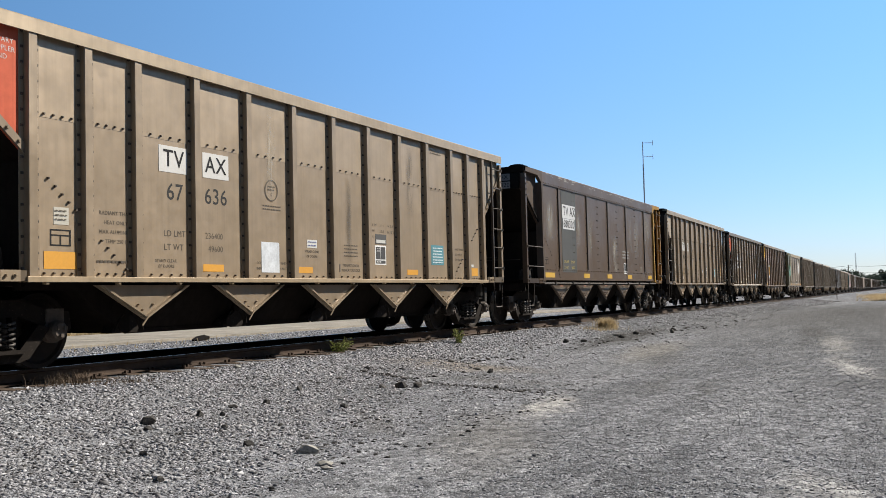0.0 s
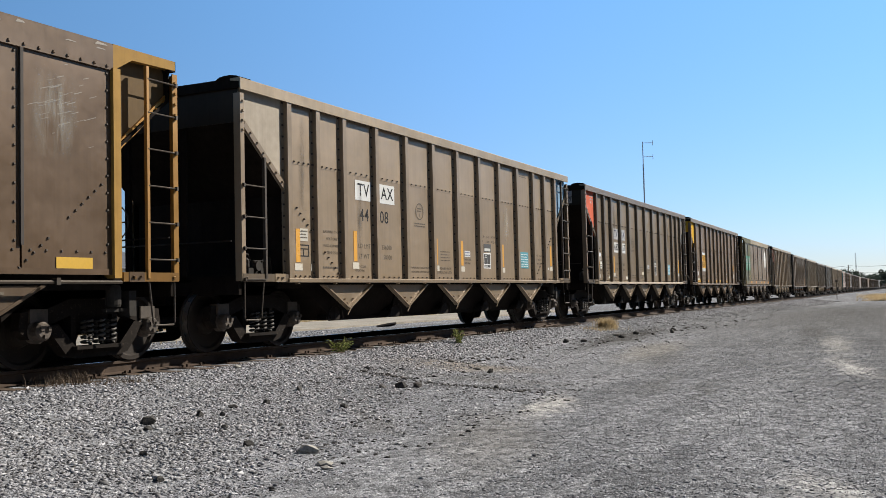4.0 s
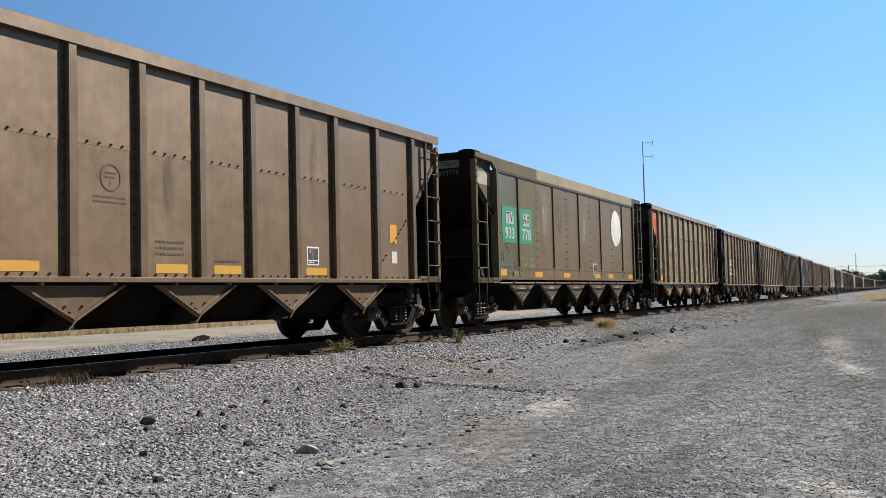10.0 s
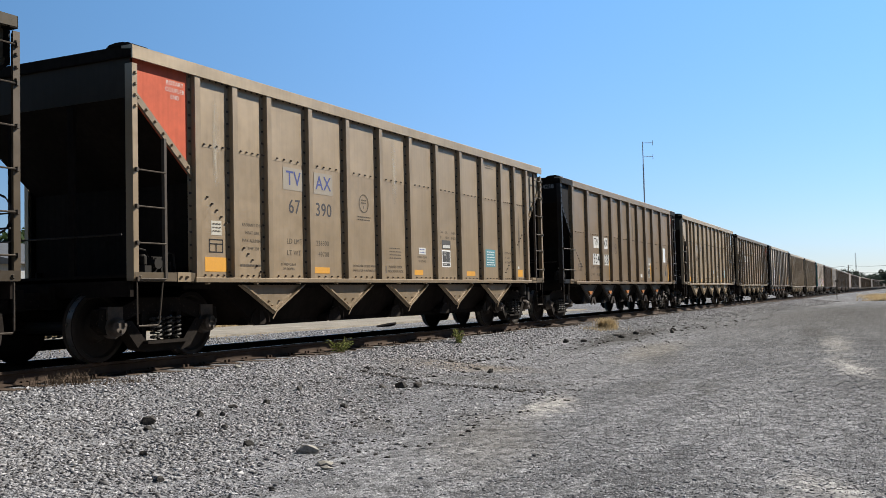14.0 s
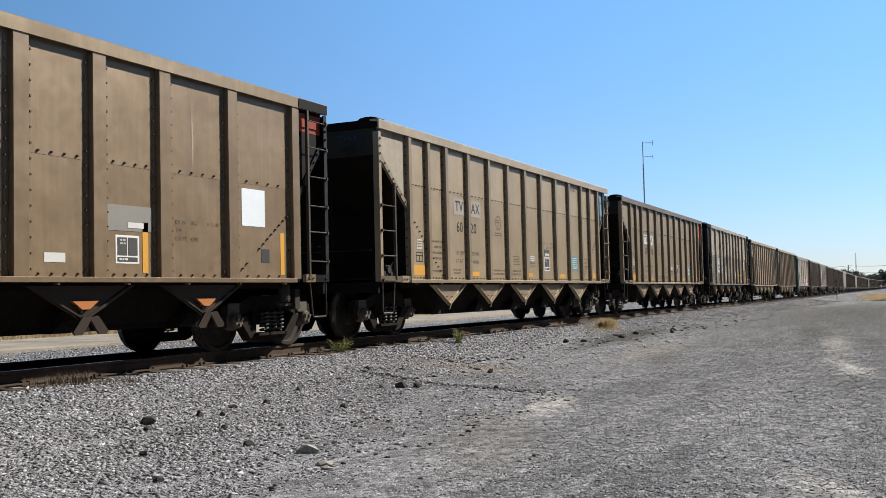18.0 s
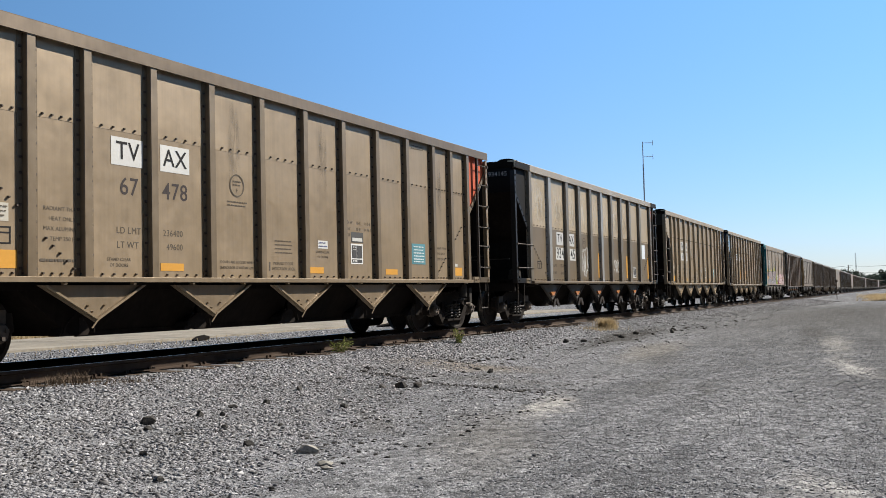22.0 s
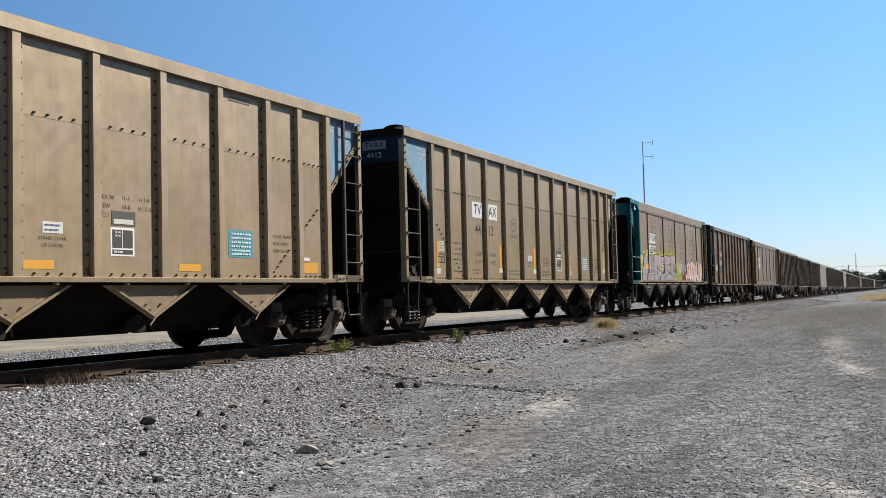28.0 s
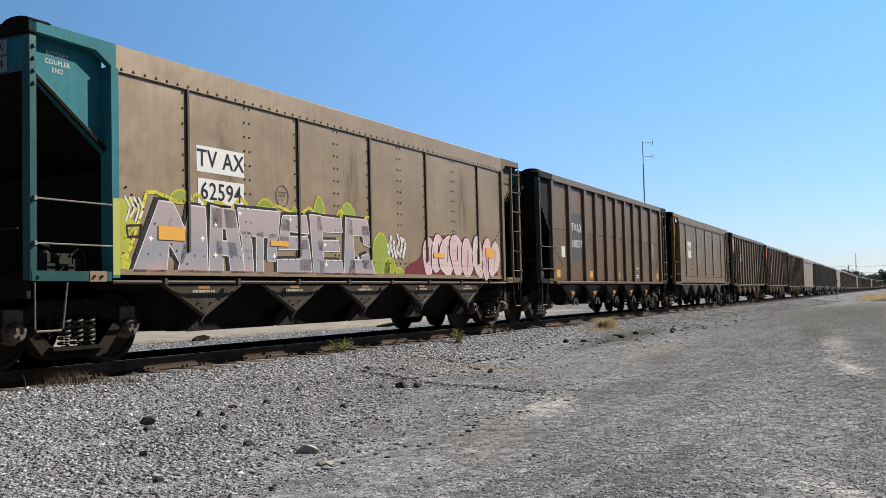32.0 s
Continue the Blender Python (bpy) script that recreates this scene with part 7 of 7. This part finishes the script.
    # the first mural: six leaning block shapes of thick limbs, with black shade behind and a white edge
    ARCH = (((0.0, 0.0), (0.36, 0.0), (0.45, 1.0), (0.02, 1.0)), ((0.60, 0.0), (1.0, 0.0), (1.0, 1.0), (0.55, 1.0)), ((0.1, 0.70), (0.95, 0.70), (1.0, 1.0), (0.04, 1.0)), ((0.2, 0.30), (0.85, 0.26), (0.85, 0.46), (0.2, 0.50)))
    FORK = (((0.0, 0.0), (0.42, 0.0), (0.36, 0.55), (0.30, 1.0), (0.0, 1.0)), ((0.58, 0.0), (1.0, 0.0), (1.0, 1.0), (0.66, 1.0)), ((0.30, 0.52), (0.62, 0.10), (0.72, 0.46), (0.30, 0.98)))
    COMB = (((0.0, 0.60), (1.0, 0.58), (1.0, 1.0), (0.0, 1.0)), ((0.04, 0.0), (0.30, 0.0), (0.27, 0.66), (0.03, 0.66)), ((0.40, 0.0), (0.62, 0.0), (0.60, 0.66), (0.42, 0.66)), ((0.74, 0.22), (1.0, 0.22), (0.96, 0.66), (0.74, 0.66)))
    TURN = (((0.0, 0.72), (1.0, 0.70), (0.96, 1.0), (0.05, 0.97)), ((0.0, 0.40), (0.95, 0.42), (0.95, 0.62), (0.0, 0.60)), ((0.05, 0.0), (0.95, 0.0), (1.0, 0.26), (0.0, 0.22)), ((0.0, 0.42), (0.30, 0.42), (0.32, 0.92), (0.02, 0.92)), ((0.66, 0.06), (1.0, 0.06), (0.97, 0.58), (0.66, 0.56)))
    BARS = (((0.0, 0.0), (0.34, 0.0), (0.34, 1.0), (0.0, 1.0)), ((0.2, 0.74), (1.0, 0.76), (0.98, 1.0), (0.2, 1.0)), ((0.2, 0.40), (0.88, 0.42), (0.88, 0.60), (0.2, 0.58)), ((0.2, 0.0), (1.0, 0.0), (0.96, 0.25), (0.2, 0.24)))
    HOOK = (((0.0, 0.0), (0.34, 0.0), (0.30, 1.0), (0.04, 1.0)), ((0.1, 0.72), (1.0, 0.74), (0.98, 1.0), (0.1, 1.0)), ((0.1, 0.0), (1.0, 0.0), (0.92, 0.27), (0.2, 0.27)), ((0.72, 0.55), (1.0, 0.52), (0.98, 0.9), (0.7, 0.9)), ((0.62, 0.12), (0.92, 0.10), (0.86, 0.40), (0.6, 0.34)))
    top = 2.05
    for limbs, b0, b1, t0, t1 in ((FORK, -5.82, -4.40, -5.35, -4.44), (ARCH, -4.36, -3.58, -4.33, -3.80), (COMB, -3.60, -2.86, -3.72, -2.70), (TURN, -2.82, -1.84, -2.64, -1.96), (BARS, -1.78, -0.90, -1.88, -0.92), (HOOK, -0.86, 0.18, -0.82, -0.06)):
        shapes = []
        for limb in limbs:
            pts = []
            for u, v in limb:
                v2 = v * (1 + rng.uniform(-0.02, 0.03))
                pts.append(((b0 + (b1 - b0) * u) * (1 - v2) + (t0 + (t1 - t0) * u) * v2, 1.15 + (top - 1.15) * v2))
            shapes.append(pts)
        patch("mural_shade", [[(a - 0.085, b + (0.055 if b > 1.3 else 0.0)) for a, b in q] for q in shapes], SHADE, 0.002, "black sprayed shading")
        patch("mural_line", [r for q in shapes for r in stroke(q + q[:1], 0.016)], PALEW, 0.003, "thin white sprayed outline")
        patch("mural_fill", shapes, None, 0.004, "mauve sprayed block fading to blue-grey")
        top += 0.012
    for x, z in ((-5.5, 1.58), (-4.50, 1.62), (-4.23, 1.40), (-4.22, 1.82), (-3.68, 2.02), (-2.42, 2.0), (-2.86, 1.42), (-1.45, 1.64), (-1.42, 1.32), (-0.40, 1.45)):
        patch("mural_glint", [[(x, z + 0.05), (x + 0.014, z + 0.014), (x + 0.05, z), (x + 0.014, z - 0.014), (x, z - 0.05), (x - 0.014, z - 0.014), (x - 0.05, z), (x - 0.014, z + 0.014)]], (0.75, 0.75, 0.75), 0.0046, "white sprayed glint")
    # the second mural: overlapping rounded pink shapes on red
    patch("mural_base", [[(1.30, 1.13), (1.36, 1.32), (1.9, 1.50), (2.4, 1.95), (3.1, 2.0), (4.1, 1.92), (5.2, 1.86), (5.5, 1.5), (5.75, 1.36), (5.85, 1.13)]], (0.16, 0.03, 0.035), 0.001, "dark red sprayed base")
    cx = 2.3
    for k in range(8):
        w, h, tilt = rng.uniform(0.22, 0.32), rng.uniform(0.38, 0.47), rng.uniform(-0.22, 0.22)
        ell, zc = [], 1.56 + rng.uniform(-0.03, 0.06)
        for i in range(22):
            a = math.tau * i / 22
            r = 1 + 0.12 * math.sin(2 * a + k) + 0.07 * math.sin(3 * a + 2.1 * k)
            ell.append((cx + w * math.cos(a) * r + tilt * h * math.sin(a), zc + h * math.sin(a) * r * 0.97))
        d = 0.0004 * k
        patch("mural_bubble", [[(cx + (a - cx) * 1.16 - 0.02, zc + (b - zc) * 1.08) for a, b in ell]], (0.06, 0.025, 0.03), 0.002 + d, "dark sprayed edge")
        patch("mural_bubble", [ell], (0.54, 0.37 + 0.03 * (k % 3), 0.40), 0.0022 + d, "pink sprayed bubble shape")
        slot = [(cx - 0.03 + tilt * 0.1, zc - h * rng.uniform(0.1, 0.9)), (cx + tilt * 0.2, zc + h * 0.5), (cx + 0.035 + tilt * 0.2, zc + h * 0.45), (cx + 0.04, zc - h * 0.2)]
        patch("mural_hole", [slot], (0.10, 0.03, 0.04), 0.0024 + d, "dark sprayed slot")
        patch("mural_line", outline(ell, 0.009), PALEW, 0.0026 + d, "thin white sprayed outline")
        cx += w * 1.45 + rng.uniform(0.02, 0.12)
    tag = []
    for k in range(6):
        x = 0.68 + 0.12 * k
        pts = [(x + 0.05 * math.sin(i * 1.3 + k), 1.52 + 0.08 * i + 0.04 * math.cos(i + 2 * k)) for i in range(rng.randint(4, 7))]
        tag += stroke(pts, 0.034)
    for k in range(4):
        x = -5.93 + 0.08 * k
        tag += stroke([(x, 1.78 + 0.05 * (k % 2)), (x + 0.07, 1.95), (x - 0.02, 2.08)], 0.014)
    patch("mural_line", tag, PALEW, 0.003, "white sprayed strokes")
    patch("mural_line", stroke([(-5.92, 1.72), (-5.66, 1.74), (-5.68, 1.60), (-5.9, 1.58), (-5.92, 1.70)], 0.014), SHADE, 0.003, "black sprayed box")
    for x, w, z, h in ((-5.12, 0.25, 1.63, 0.12), (-2.73, 0.23, 1.60, 0.055), (2.75, 0.24, 1.56, 0.065), (5.35, 0.22, 1.66, 0.14)):
        sign(car, x - w, x + w, z - h / 2, z + h, ORANGE, "orange-yellow reflective patch", y - 0.016)


# slack in the couplings: how far each car stands from an even spacing
OFFSETS = {-1: 0.0, 0: 0.02, 1: 0.0, 2: -0.27, 3: -0.23, 4: -0.4, 5: -0.11, 6: -0.01, 7: -0.04, 8: 0.09, 9: 0.20, 10: 0.31, 11: 0.41, 12: 0.43, 13: 0.71, 14: 0.5, 15: 0.5}


def motions(cars):
    """Every car rolls along the track; wheels turn as they roll."""
    for k, car in cars.items():
        x0 = FIRST_CAR + CAR_PITCH * k + OFFSETS.get(k, 0.5)
        walk(car, [(t / 2, rail_pose(x0 - travelled(t / 2))) for t in range(65)])
    times = [i / 15 for i in range(481)]
    turn = [-travelled(t) / 0.457 for t in times]
    for k, car in cars.items():
        for o in car.children:
            if o.name.split(".")[0] == "wheelset":
                at = o.matrix_basis.translation.copy()
                walk(o, [(t, Matrix.Translation(at) @ Matrix.Rotation(a, 4, "Y")) for t, a in zip(times, turn)])


build_ground()
build_sky_blocker()
build_behind()
build_distance()
train = build_train()
build_rocks()
build_weeds()
build_track()
build_stones()
motions(train)
